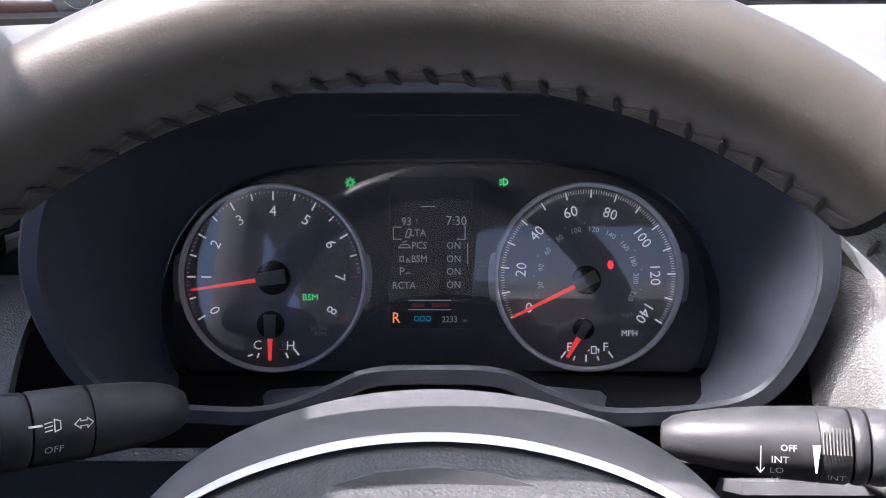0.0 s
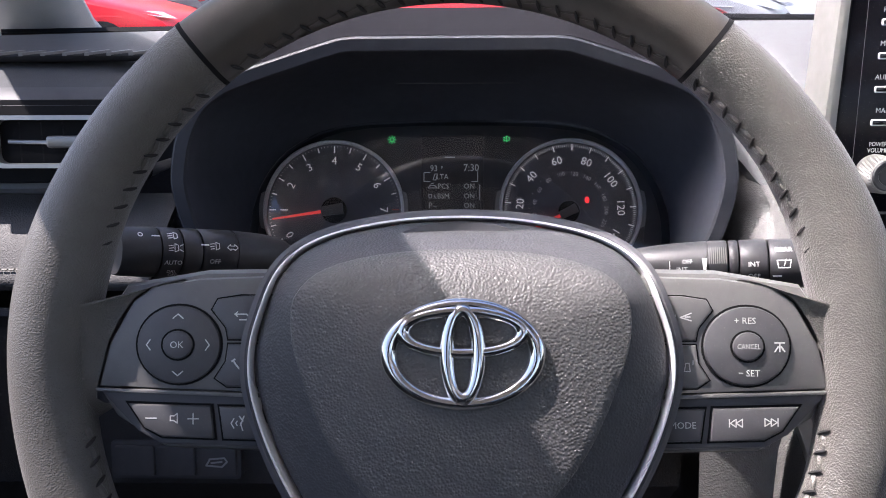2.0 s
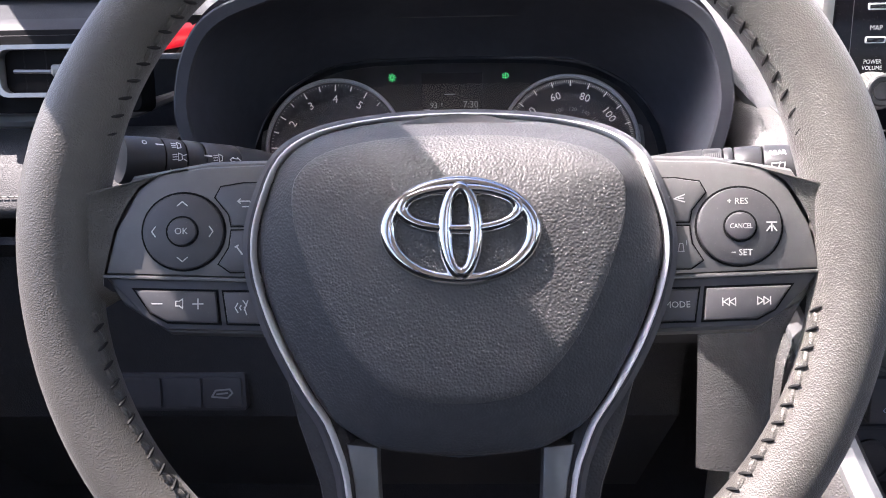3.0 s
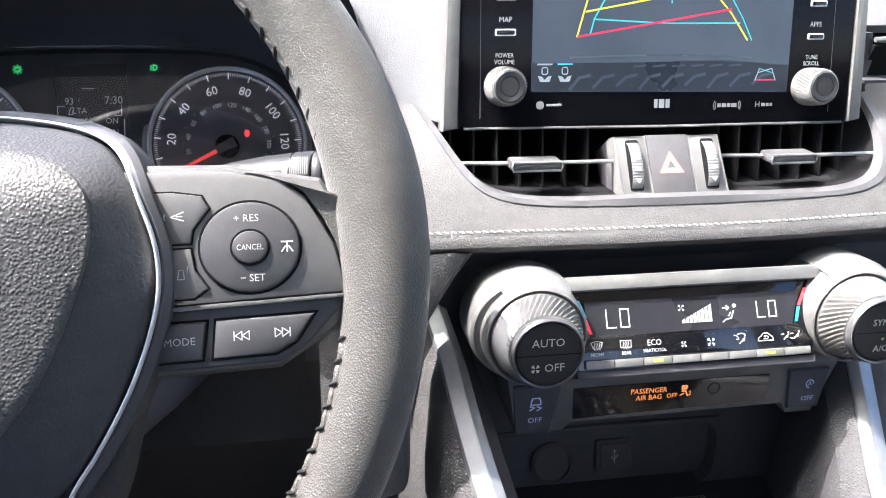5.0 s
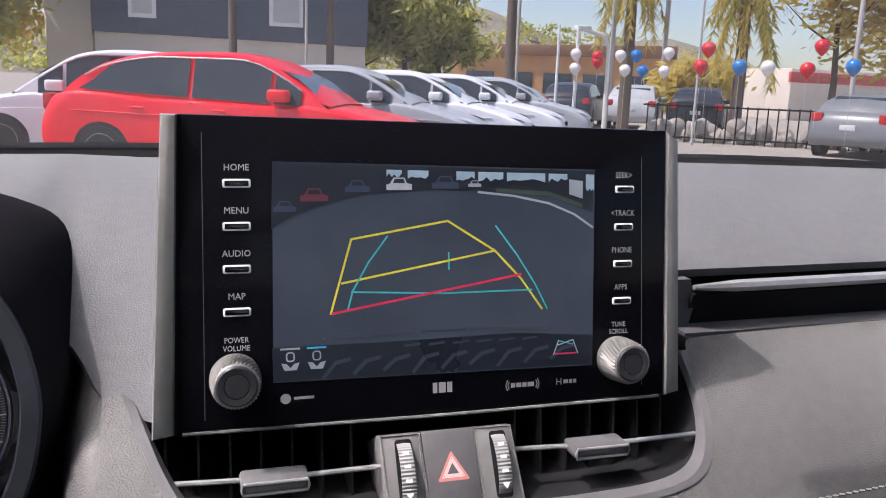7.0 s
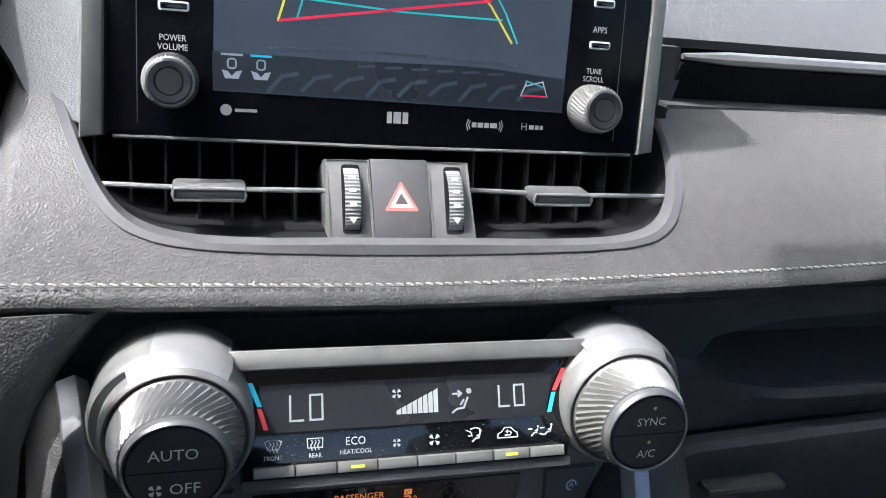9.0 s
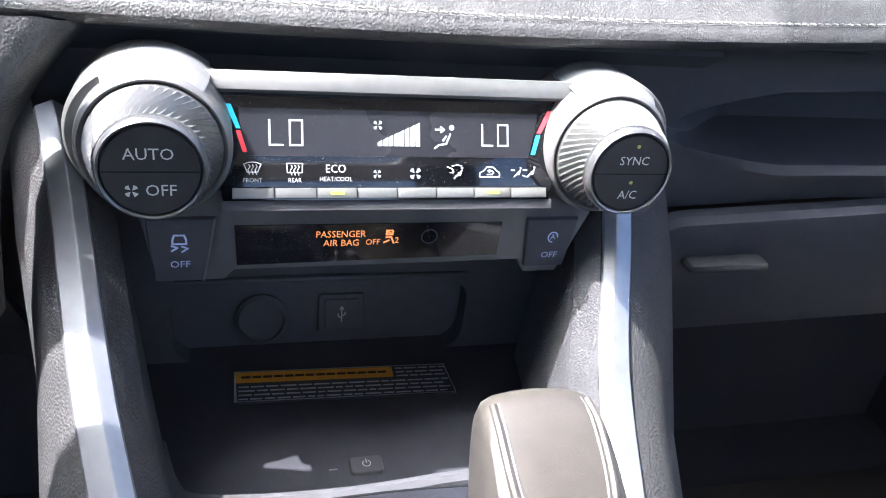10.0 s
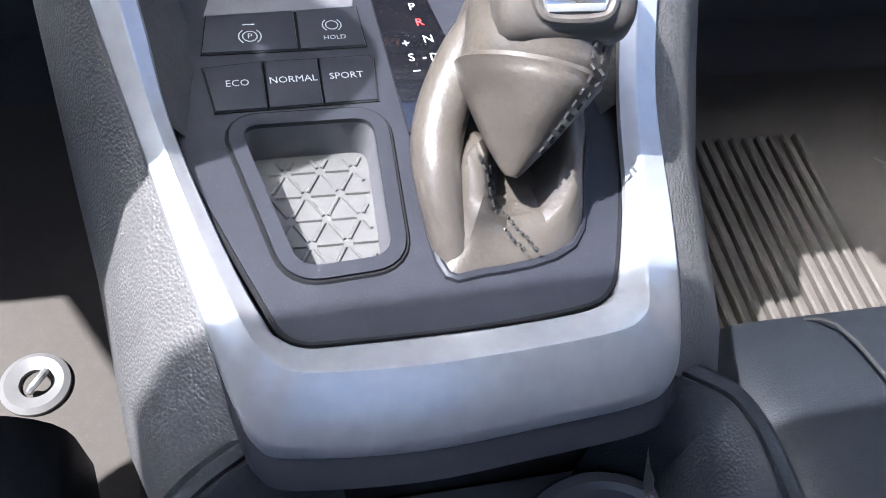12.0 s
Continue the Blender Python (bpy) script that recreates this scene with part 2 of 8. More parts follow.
def holed_plate(outline, hole, w0, w1, frame_m):
    """A plate with a hole through it."""
    bm = bmesh.new()
    loops = []
    for pts in (outline, hole):
        top = [bm.verts.new((x, y, w1)) for x, y in pts]
        low = [bm.verts.new((x, y, w0)) for x, y in pts]
        n = len(pts)
        for i in range(n):
            bm.faces.new((top[i], low[i], low[(i + 1) % n], top[(i + 1) % n]))
        loops.append([bm.edges.get((top[i], top[(i + 1) % n])) for i in range(n)])
    bmesh.ops.triangle_fill(bm, use_beauty=True, edges=loops[0] + loops[1])
    bm.transform(frame_m)
    return bm


def tube(path, radius, n=10, closed=False, flat=1.0, bm=None, up=None):
    """A round bar along path; radius: one number or one for each point; flat: height over width of its section."""
    pts = [Vector(p) for p in path]
    k = len(pts)
    rs = radius if isinstance(radius, (list, tuple)) else [radius] * k
    rings = []
    ref = None
    for i in range(k):
        a = pts[(i - 1) % k] if closed or i else pts[0]
        b = pts[(i + 1) % k] if closed or i + 1 < k else pts[-1]
        t = (b - a).normalized()
        if up is not None:
            s = t.cross(Vector(up)).normalized()
        else:
            if ref is None:
                ref = Vector((0, 0, 1)) if abs(t.z) < 0.9 else Vector((1, 0, 0))
                ref = t.cross(ref).normalized()
            s = (ref - t * ref.dot(t)).normalized()
            ref = s
        u = s.cross(t)
        rings.append([pts[i] + rs[i] * (math.cos(2 * math.pi * j / n) * s + flat * math.sin(2 * math.pi * j / n) * u) for j in range(n)])
    return loft(rings, loop=closed, bm=bm)


def lathe(profile, n=40, frame_m=None, c=(0, 0)):
    """Turned shape: profile of (radius, w) about the w axis through c."""
    rings = [[(c[0] + r * math.cos(2 * math.pi * j / n), c[1] + r * math.sin(2 * math.pi * j / n), w) for j in range(n)] for r, w in profile]
    bm = loft(rings)
    if frame_m is not None:
        bm.transform(frame_m)
    return bm


def box(lo, hi, bevel=0.0, seg=2, frame_m=None):
    bm = bmesh.new()
    bmesh.ops.create_cube(bm, size=1)
    for v in bm.verts:
        v.co = Vector([(lo[i] + hi[i]) / 2 + v.co[i] * (hi[i] - lo[i]) for i in range(3)])
    if bevel:
        bmesh.ops.bevel(bm, geom=list(bm.edges), offset=bevel, segments=seg, affect="EDGES", profile=0.5)
    if frame_m is not None:
        bm.transform(frame_m)
    return bm


def strokes(lines, width, w, frame_m, bm=None):
    """Printed lines: flat ribbons along polylines in a face."""
    bm = bm or bmesh.new()
    made = []
    for line in lines:
        for (x0, y0), (x1, y1) in zip(line, line[1:]):
            d = Vector((x1 - x0, y1 - y0))
            if d.length < 1e-9:
                continue
            d.normalize()
            s = Vector((-d.y, d.x)) * width / 2
            e = d * width * 0.35
            a, b = Vector((x0, y0)) - e, Vector((x1, y1)) + e
            made += [bm.verts.new((*(a - s), w)), bm.verts.new((*(b - s), w)), bm.verts.new((*(b + s), w)), bm.verts.new((*(a + s), w))]
            bm.faces.new(made[-4:])
    bmesh.ops.transform(bm, matrix=frame_m, verts=made)
    return bm


def blot(pts, w, frame_m, bm=None):
    bm = bm or bmesh.new()
    vs = [bm.verts.new(frame_m @ Vector((x, y, w))) for x, y in pts]
    bm.faces.new(vs)
    return bm


def lettering(text, size, c, w, frame_m, spin=0.0, wide=1.0, align="CENTER"):
    """Letters of the built-in font as a flat mesh; size is the height of a capital."""
    cu = bpy.data.curves.new("letters", "FONT")
    cu.body, cu.size, cu.align_x, cu.align_y = text, size / 0.69, align, "CENTER"
    cu.resolution_u = 2
    ob = bpy.data.objects.new("letters", cu)
    me = bpy.data.meshes.new_from_object(ob)
    bpy.data.objects.remove(ob)
    bpy.data.curves.remove(cu)
    bm = bmesh.new()
    bm.from_mesh(me)
    bpy.data.meshes.remove(me)
    bm.transform(frame_m @ Matrix.Translation((c[0], c[1], w)) @ Matrix.Rotation(radians(spin), 4, "Z") @ Matrix.Diagonal((wide, 1, 1, 1)))
    return bm


def surface(fn, us, vs, thick=0.0, bm=None):
    """A sheet fn(u, v) over a grid; thick: how far a second skin lies under it (down its normal)."""
    bm = bm or bmesh.new()
    g = [[bm.verts.new(fn(u, v)) for v in vs] for u in us]
    for i in range(len(us) - 1):
        for j in range(len(vs) - 1):
            bm.faces.new((g[i][j], g[i + 1][j], g[i + 1][j + 1], g[i][j + 1]))
    if thick:
        bmesh.ops.recalc_face_normals(bm, faces=bm.faces)
        bmesh.ops.solidify(bm, geom=bm.faces[:], thickness=thick)
    return bm


def lerp_table(table, x):
    """Smooth value at x from rows (x, value...)."""
    if x <= table[0][0]:
        return table[0][1:]
    for a, b in zip(table, table[1:]):
        if x <= b[0]:
            k = (x - a[0]) / (b[0] - a[0])
            k = k * k * (3 - 2 * k) * 0.5 + k * 0.5
            return tuple(p + (q - p) * k for p, q in zip(a[1:], b[1:]))
    return table[-1][1:]


def span(a, b, n):
    return [a + (b - a) * i / (n - 1) for i in range(n)]

# ---- car shell: floor, roof, pillars, glass ----
def wind_y(x):
    return 0.79 - 0.33 * (x - 0.37) ** 2


solo("floor", box((-0.52, -1.6, 0.38), (1.26, 0.62, 0.418)), CARPET, "dark grey carpeted footwell floor of the car", "floor", kind="structure")
solo("firewall", box((-0.52, 0.60, 0.38), (1.26, 0.66, 1.10)), CARPET, "black lining under the dashboard", "wall", kind="structure")
roof_pts = [(-0.30, -1.6), (1.04, -1.6), (1.04, 0.06), (0.9, 0.07), (0.37, 0.085), (-0.16, 0.07), (-0.30, 0.06)]
# Unseen roof opening, added for sky reflections on the trim and more cabin light.
hatch = rrect(0.62, 0.46, 0.06, 5, (0.37, -0.80))
bm = holed_plate(roof_pts, hatch, 1.515, 1.56, Matrix())
solo("ceiling", bm, HEADLINER, "pale woven headliner under the roof", "ceiling", kind="structure")
sky_pane = solo("window_roof_added", slab(hatch, 1.538, 1.543), PANE, "unseen clear glass roof panel added over the front seats", "window", kind="structure")
sky_pane.visible_shadow = False
solo("wall_rear", box((-0.55, -1.66, 0.38), (1.29, -1.6, 1.12)), BLACK, "dark rear end of the cabin", "wall", kind="structure")
for nm, x0, x1 in (("wall_left", -0.50, -0.425), ("wall_right", 1.17, 1.245)):
    bm = bmesh.new()
    s = -1 if x0 < 0 else 1
    loft([[(x0, y, 0.38), (x1, y, 0.38), (x1, y, 1.10), (x0, y, 1.10)] for y in (-1.6, 0.75)], bm=bm)
    solo(nm, bm, BLACK_GRAIN, "black door lining along the side of the cabin", "door", kind="structure")
    k = s
    xa = 0.37 + k * 0.80
    bm = tube([(xa, 0.76, 1.08), (xa - k * 0.02, 0.60, 1.22), (xa - k * 0.06, 0.42, 1.355), (xa - k * 0.105, 0.25, 1.47), (xa - k * 0.12, 0.12, 1.53), (xa - k * 0.12, -0.1, 1.55)], [0.05, 0.05, 0.06, 0.07, 0.07, 0.07], 12, flat=0.7)
    solo("pillar_left" if k < 0 else "pillar_right", bm, PILLAR, "pale grey windscreen pillar with a smooth trim", "pillar", kind="structure")
    bm = tube([(xa - k * 0.12, -0.1, 1.55), (xa - k * 0.12, -0.5, 1.56), (xa - k * 0.12, -1.6, 1.50)], 0.07, 10)
    solo("trim_roof_rail", bm, PILLAR, "pale roof rail above the side window", "trim", kind="structure")
    bm = box((0.37 + k * 0.77 - 0.03, -0.62, 1.05), (0.37 + k * 0.77 + 0.03, -0.48, 1.55), 0.015)
    solo("trim_door_pillar", bm, PILLAR, "pale centre pillar between the side windows", "trim", kind="structure")


def screen_pt(u, v):
    x = 0.37 + (u - 0.5) * (1.62 - 0.30 * v)
    yb = wind_y(x) + 0.03
    return Vector((x, yb + (0.07 - 0.15 * (u - 0.5) ** 2 - yb) * v, 1.15 + 0.385 * v + 0.03 * math.sin(math.pi * v)))


bm = surface(screen_pt, span(0, 1, 17), span(0, 1, 11), 0.005)
wind = solo("window_windscreen", bm, PANE, "clear curved windscreen above the dashboard", "windscreen", kind="structure")
wind.visible_shadow = False
edge = solo("trim_windscreen_edge", surface(lambda u, v: screen_pt(u, v) + Vector((0, -0.004, -0.001)), span(0, 1, 25), (0.0, 0.02, 0.045), 0.002), DARK, "black printed band along the foot of the windscreen", "trim", kind="structure")

# ---- dashboard ----
dash = thing("dashboard", (0.37, 0.55, 0.9), "dark grey soft-touch dashboard with stitched leather band", "dashboard")
FRONT = [  # x, y and z of the upper pad's rear edge
    (-0.425, 0.375, 1.150), (-0.24, 0.375, 1.150), (-0.19, 0.44, 1.150), (0.15, 0.44, 1.150), (0.190, 0.385, 1.105), (0.210, 0.355, 1.082),
    (0.235, 0.345, 1.075), (0.255, 0.40, 1.125), (0.50, 0.398, 1.130), (0.56, 0.398, 1.1305), (1.17, 0.412, 1.1315)]


def pad_pt(x, v):
    yf, zf = lerp_table(FRONT, x)
    yw, zw = wind_y(x), 1.158
    y = yw + (yf - yw) * v
    bulge = 0.006 * math.sin(math.pi * min(1, v * 1.05)) + 0.012 * v * v
    drop = (zw + 0.012 - zf)
    z = zw + 0.012 * min(1, v * 4) - drop * v ** 3.2 + bulge * (1 - v ** 4)
    return Vector((x, y, z))


xs = span(-0.425, 0.12, 26) + span(0.13, 0.27, 24) + span(0.28, 1.17, 30)
part("upper_pad", surface(pad_pt, xs, span(0, 1, 22), 0.006), DASH_SOFT, dash, "smooth grey upper pad")
bm = tube([(x, wind_y(x) + 0.004, 1.164 + 0.002 * math.sin(x * 9)) for x in span(-0.425, 1.17, 30)], 0.014, 8)
part("screen_seal", bm, DARK, dash, "black rubber windscreen seal")

# leather band with its opening for the vents
BAND_Y0, BAND_Z0, BAND_Y1, BAND_Z1 = 0.284, 1.0235, 0.379, 1.0935
VENT_EDGE = [(0.150, 1.0), (0.172, 1.0), (0.205, 1.0), (0.214, 0.92), (0.222, 0.70), (0.232, 0.46), (0.243, 0.28), (0.258, 0.185), (0.285, 0.145), (0.34, 0.135),
             (0.47, 0.135), (0.497, 0.155), (0.512, 0.21), (0.521, 0.32), (0.528, 0.48), (0.534, 0.70), (0.540, 0.92), (0.552, 1.0), (1.17, 1.0)]
for turn in range(3):  # corners cut until the edge runs smoothly
    VENT_EDGE = VENT_EDGE[:1] + [(a[0] + (b[0] - a[0]) * k, a[1] + (b[1] - a[1]) * k) for a, b in zip(VENT_EDGE, VENT_EDGE[1:]) for k in (0.25, 0.75)] + VENT_EDGE[-1:]


def stitch_line(x):
    """y and z of the seam along the band's lower edge."""
    k = (x - 0.37)
    return BAND_Y0 - 0.006 * math.exp(-(k / 0.12) ** 2) + 0.06 * max(0, k - 0.15) ** 2, BAND_Z0 + 0.11 * max(0, k - 0.05) ** 2


def band_pt(x, v):
    k = 1.0
    for a, b in zip(VENT_EDGE, VENT_EDGE[1:]):
        if a[0] <= x <= b[0]:
            k = a[1] + (b[1] - a[1]) * (x - a[0]) / (b[0] - a[0])
    y0, z0 = stitch_line(x)
    t = v * k
    end = max(0.0, (0.207 - x) / 0.02)
    y1 = BAND_Y1 + 0.03 * max(0, x - 0.6)
    y = y0 + (y1 - y0) * t - 0.010 * math.sin(math.pi * t) ** 1.0
    z = z0 + (BAND_Z1 - z0) * t + 0.006 * math.sin(math.pi * t)
    return Vector((x, y + 0.05 * end ** 2, z - 0.008 * end ** 2))


bx = span(0.186, 0.2, 5) + span(0.204, 0.30, 64) + span(0.31, 0.465, 12) + span(0.47, 0.56, 60) + span(0.60, 1.17, 16)
part("leather_band", surface(band_pt, bx, span(0, 1, 14), 0.006), DASH_GRAIN, dash, "grained leather band")


def lip_pt(x, v):
    y0, z0 = stitch_line(x)
    end = max(0.0, (0.207 - x) / 0.02)
    a = v * math.pi * 0.9
    return Vector((x, y0 + 0.05 * end ** 2 - 0.005 * math.sin(a) + 0.03 * max(0, v - 0.55), z0 - 0.008 * end ** 2 - 0.0075 + 0.0075 * math.cos(a) - 0.002 * v))


part("band_lip", surface(lip_pt, bx, span(0, 1, 9), 0.003), DASH_GRAIN, dash, "rounded grained lower edge")
bm = bmesh.new()
x = 0.200
while x < 1.2:
    (y, z), (y2, z2) = stitch_line(x), stitch_line(x + 0.0036)
    tube([(x, y - 0.0010, z + 0.0014), (x + 0.0008, y - 0.0019, z + 0.0017), (x + 0.0028, y2 - 0.0019, z2 + 0.0012), (x + 0.0036, y2 - 0.0010, z2 + 0.0006)], [0.00025, 0.00048, 0.00048, 0.00025], 6, bm=bm)
    x += 0.0046
tagged(part("seam_stitching", bm, STITCH, dash, "pale double-thread stitching"), kind="stuff")
part("seam_groove", tube([(x, stitch_line(x)[0] - 0.0004, stitch_line(x)[1] - 0.0012) for x in span(0.198, 1.17, 40)], 0.0011, 5), DARK, dash)

# slot with a bright strip above the band, on the passenger's side
part("slot_back", box((0.548, 0.43, 1.085), (1.17, 0.45, 1.128)), DARK, dash)
part("slot_floor", surface(lambda x, v: Vector((x, BAND_Y1 + 0.03 * max(0, x - 0.6) + 0.055 * v, BAND_Z1 + 0.004 * v)), span(0.548, 1.17, 6), span(0, 1, 3), 0.004), BLACK, dash)
part("slot_end", slab([(0.542, 1.09), (0.556, 1.09), (0.560, 1.108), (0.556, 1.126), (0.542, 1.126)], 0, 0.06, 0,
     Matrix(((1, 0, 0, 0), (0, 0, 1, 0.390), (0, 1, 0, 0), (0, 0, 0, 1)))), DASH_SOFT, dash)
bm = tube([(x, 0.386 + 0.03 * max(0, x - 0.6), 1.1215 + 0.004 * (x - 0.56)) for x in span(0.556, 1.17, 20)], [0.002] + [0.0046] * 19, 8, flat=0.9)
part("slot_strip", bm, SILVER, dash, "bright satin silver strip")
part("slot_lower_trim", surface(lambda x, v: Vector((x, 0.388 + 0.03 * max(0, x - 0.6) + 0.012 * v, 1.118 - 0.026 * v)), span(0.556, 1.17, 8), span(0, 1, 3), 0.003), DARK, dash)

# dark fascia under the band, ledge and glovebox


def fascia(profile, x0, x1, n=12):
    return surface(lambda x, v: Vector((x, *profile[v])), span(x0, x1, n), list(range(len(profile))), 0.006)


def pocket_pt(x, v):
    """Fascia with a pointed pocket over a ledge."""
    k = min(1.0, max(0.0, (x - 0.552) / 0.075))
    k = k * k * (3 - 2 * k)
    g = math.sqrt(min(1.0, max(0.0, (x - 0.552) / 0.07)))
    zu = 0.954 + (0.0225 + 0.05 * max(0.0, x - 0.63)) * g
    zl = 0.952 - 0.012 * g
    rows = [(0.296, 1.010), (0.312, 1.001), (0.318, 0.990), (0.318, zu + 0.003), (0.321 + 0.004 * k, zu), (0.321 + 0.045 * k, zu - 0.003), (0.321 + 0.050 * k, zl + 0.004), (0.318 - 0.004 * k, zl),
            (0.314 - 0.008 * k, zl - 0.002), (0.314 - 0.010 * k, zl - 0.008), (0.314 - 0.004 * k, 0.925), (0.317, 0.910), (0.321, 0.902 + 0.05 * max(0.0, x - 0.567))]
    y, z = rows[v]
    return Vector((x, y, z))


bm = loft([[pocket_pt(x, v) for v in range(13)] + [Vector((x, 0.40, 0.905)), Vector((x, 0.40, 1.010))] for x in span(0.50, 0.55, 5) + span(0.553, 0.64, 22) + span(0.66, 1.17, 14)])
part("fascia", bm, BLACK, dash, "black fascia with a pointed pocket over a ledge")
part("fascia_left", fascia([(0.305, 1.008), (0.33, 0.99), (0.34, 0.96), (0.34, 0.92)], 0.14, 0.56), BLACK, dash)
def glove_pt(x, v):
    e = 0.012 * (1 - min(1.0, max(0.0, (x - 0.553) / 0.02))) ** 2
    y, z = [(0.318, 0.9010), (0.3115, 0.8995), (0.308, 0.8950), (0.309, 0.885), (0.318, 0.86), (0.345, 0.80), (0.372, 0.765), (0.43, 0.755)][v]
    return Vector((x, y, z + (0.05 * max(0.0, x - 0.567) - e) * (1 if v < 5 else 0.4)))


glove = part("glovebox_door", surface(glove_pt, span(0.548, 0.60, 12) + span(0.64, 1.10, 10), list(range(8)), 0.005), BLACK, dash, "black glovebox door")
part("handle", box((0.584, 0.303, 0.862), (0.642, 0.322, 0.869), 0.003), BLACK_GRAIN, glove, "glovebox pull handle")
DROP = [(1.0125, 0.249, 0.281), (0.997, 0.233, 0.274), (0.978, 0.218, 0.267), (0.962, 0.208, 0.262), (0.945, 0.202, 0.257), (0.915, 0.199, 0.249), (0.88, 0.198, 0.240)]


def drop_pt(u, v):
    z, xe, y = DROP[v]
    edge = max(0.0, u - 0.80) / 0.20
    return Vector((0.150 + (xe - 0.150) * min(u, 0.80 + 0.20 * math.sin(edge * math.pi / 2)), y + 0.030 * edge ** 2.2 - 0.004 * math.sin(math.pi * min(1, u / 0.8)), z))


part("band_drop", surface(drop_pt, span(0, 1, 22), list(range(len(DROP))), 0.004), DASH_GRAIN, dash, "grained leather panel under the band's end")
part("lower_fascia", fascia([(0.328, 1.008), (0.350, 0.99), (0.352, 0.95), (0.358, 0.90), (0.360, 0.85), (0.40, 0.80), (0.48, 0.70)], -0.425, 0.17), BLACK_GRAIN, dash, "black knee panel under the wheel")

# ---- steering wheel ----
WS = 1.028
WH = face_frame((0.0, 0.141, 1.056), 21) @ Matrix.Scale(WS, 4)
wheel = thing("steering_wheel", (0.0, 0.141, 1.056), "black leather steering wheel with silver trim and thumb buttons", "steering wheel")
RC = (-0.001, 0.006)
RM = 0.1725


def rim_pt(a, r=RM, w=0.002):
    return WH @ Vector((RC[0] + r * math.sin(a), RC[1] + r * math.cos(a), w))


def rim_arc(a0, a1, n, rr=0.0158):
    pts = [rim_pt(radians(a0 + (a1 - a0) * i / n)) for i in range(n + 1)]
    rad = []
    for i in range(n + 1):
        a = a0 + (a1 - a0) * i / n
        b = abs((a + 180) % 360 - 180)
        rad.append(WS * (rr + 0.0022 * math.exp(-((b - 80) / 16) ** 2)))
    return tube(pts, rad, 20, up=WH.to_3x3() @ Vector((0, 0, 1)), flat=1.12)


part("rim_top", rim_arc(-38.7, 38.7, 40), LEATHER_SMOOTH, wheel, "smooth black leather upper rim")
part("rim_grip", rim_arc(39.3, 160, 50), LEATHER, wheel, "grained leather grip")
part("rim_grip", rim_arc(-160, -39.3, 50), LEATHER, wheel, "grained leather grip")
part("rim_bottom", rim_arc(160, 200, 20), LEATHER_SMOOTH, wheel)
for a in (39, -39):
    t0 = radians(a)
    ax = (rim_pt(t0 + 0.01) - rim_pt(t0 - 0.01)).normalized()
    part("rim_seam", tube([rim_pt(t0) - ax * 0.0011, rim_pt(t0) + ax * 0.0011], 0.0166, 20, up=WH.to_3x3() @ Vector((0, 0, 1)), flat=1.10), DARK, wheel)


def lacing(a0, a1, step, scallop):
    """Sewn edge on the inner rim: puffs of leather of that size, or with 0 the dark thread that draws them together."""
    bm = bmesh.new()
    up = WH.to_3x3() @ Vector((0, 0, 1 / WS))
    a = a0
    while a < a1:
        t = radians(a + (step / 2 if scallop else 0))
        rad = (rim_pt(t, 1.0) - rim_pt(t, 0.0)).normalized()
        tan = up.cross(rad)
        c = rim_pt(t)
        skin = lambda e, r: c + (-rad * math.cos(e) + up * math.sin(e) * 1.10) * r * WS
        if scallop:
            h = radians(step) * 0.165 * 0.5
            q = [skin(0.30 - 0.07 * k, 0.0154) + tan * h * k for k in (-1, -0.5, 0, 0.5, 1)]
            tube(q, [scallop * r for r in (0.0006, 0.0016, 0.0020, 0.0017, 0.0006)], 8, bm=bm)
        else:
            q = [skin(0.12 + 0.36 * k / 5, 0.0168) + tan * (0.0030 * (k / 5 - 0.5)) for k in range(6)]
            tube(q, [0.0004, 0.0007, 0.0009, 0.0009, 0.0007, 0.0004], 6, bm=bm)
        a += step
    return bm


for a0, a1 in ((-36, 36), (41, 74), (100, 158), (-74, -41), (-158, -100)):
    tagged(part("lacing", lacing(a0, a1, 3.1, 0.0), STITCH_DARK, wheel, "dark hand-sewn lacing on the inner rim"), kind="stuff")
    tagged(part("seam_puff", lacing(a0, a1, 3.1, 0.5 if a0 == -36 else 1.0), LEATHER_SMOOTH if a0 == -36 else LEATHER, wheel, "gathered leather along the lacing"), kind="stuff")

PAD = [(0.0025, 0.0690), (-0.028, 0.0668), (-0.055, 0.0600), (-0.0705, 0.0490), (-0.0785, 0.0300), (-0.0832, 0.0115), (-0.0815, -0.0080), (-0.0715, -0.0350),
       (-0.0545, -0.0635), (-0.0425, -0.0735), (-0.0300, -0.0795), (-0.0150, -0.0815), (0.0025, -0.0820)]
PAD = PAD + [(0.005 - x, y) for x, y in PAD[-2:0:-1]]
PADL = [(p.x, p.y) for p in smooth_line([(x, y, 0) for x, y in PAD], 4, True)]
CFACE = [(0.0025, 0.0545), (-0.030, 0.0525), (-0.0525, 0.0465), (-0.0635, 0.0370), (-0.0660, 0.0252), (-0.0625, 0.0063), (-0.0485, -0.0267), (-0.0292, -0.0501), (-0.0140, -0.0562), (0.0025, -0.0578)]
CFACE = CFACE + [(0.005 - x, y) for x, y in CFACE[-2:0:-1]]
CFACE = [(p.x, p.y) for p in smooth_line([(x, y, 0) for x, y in CFACE], 4, True)]


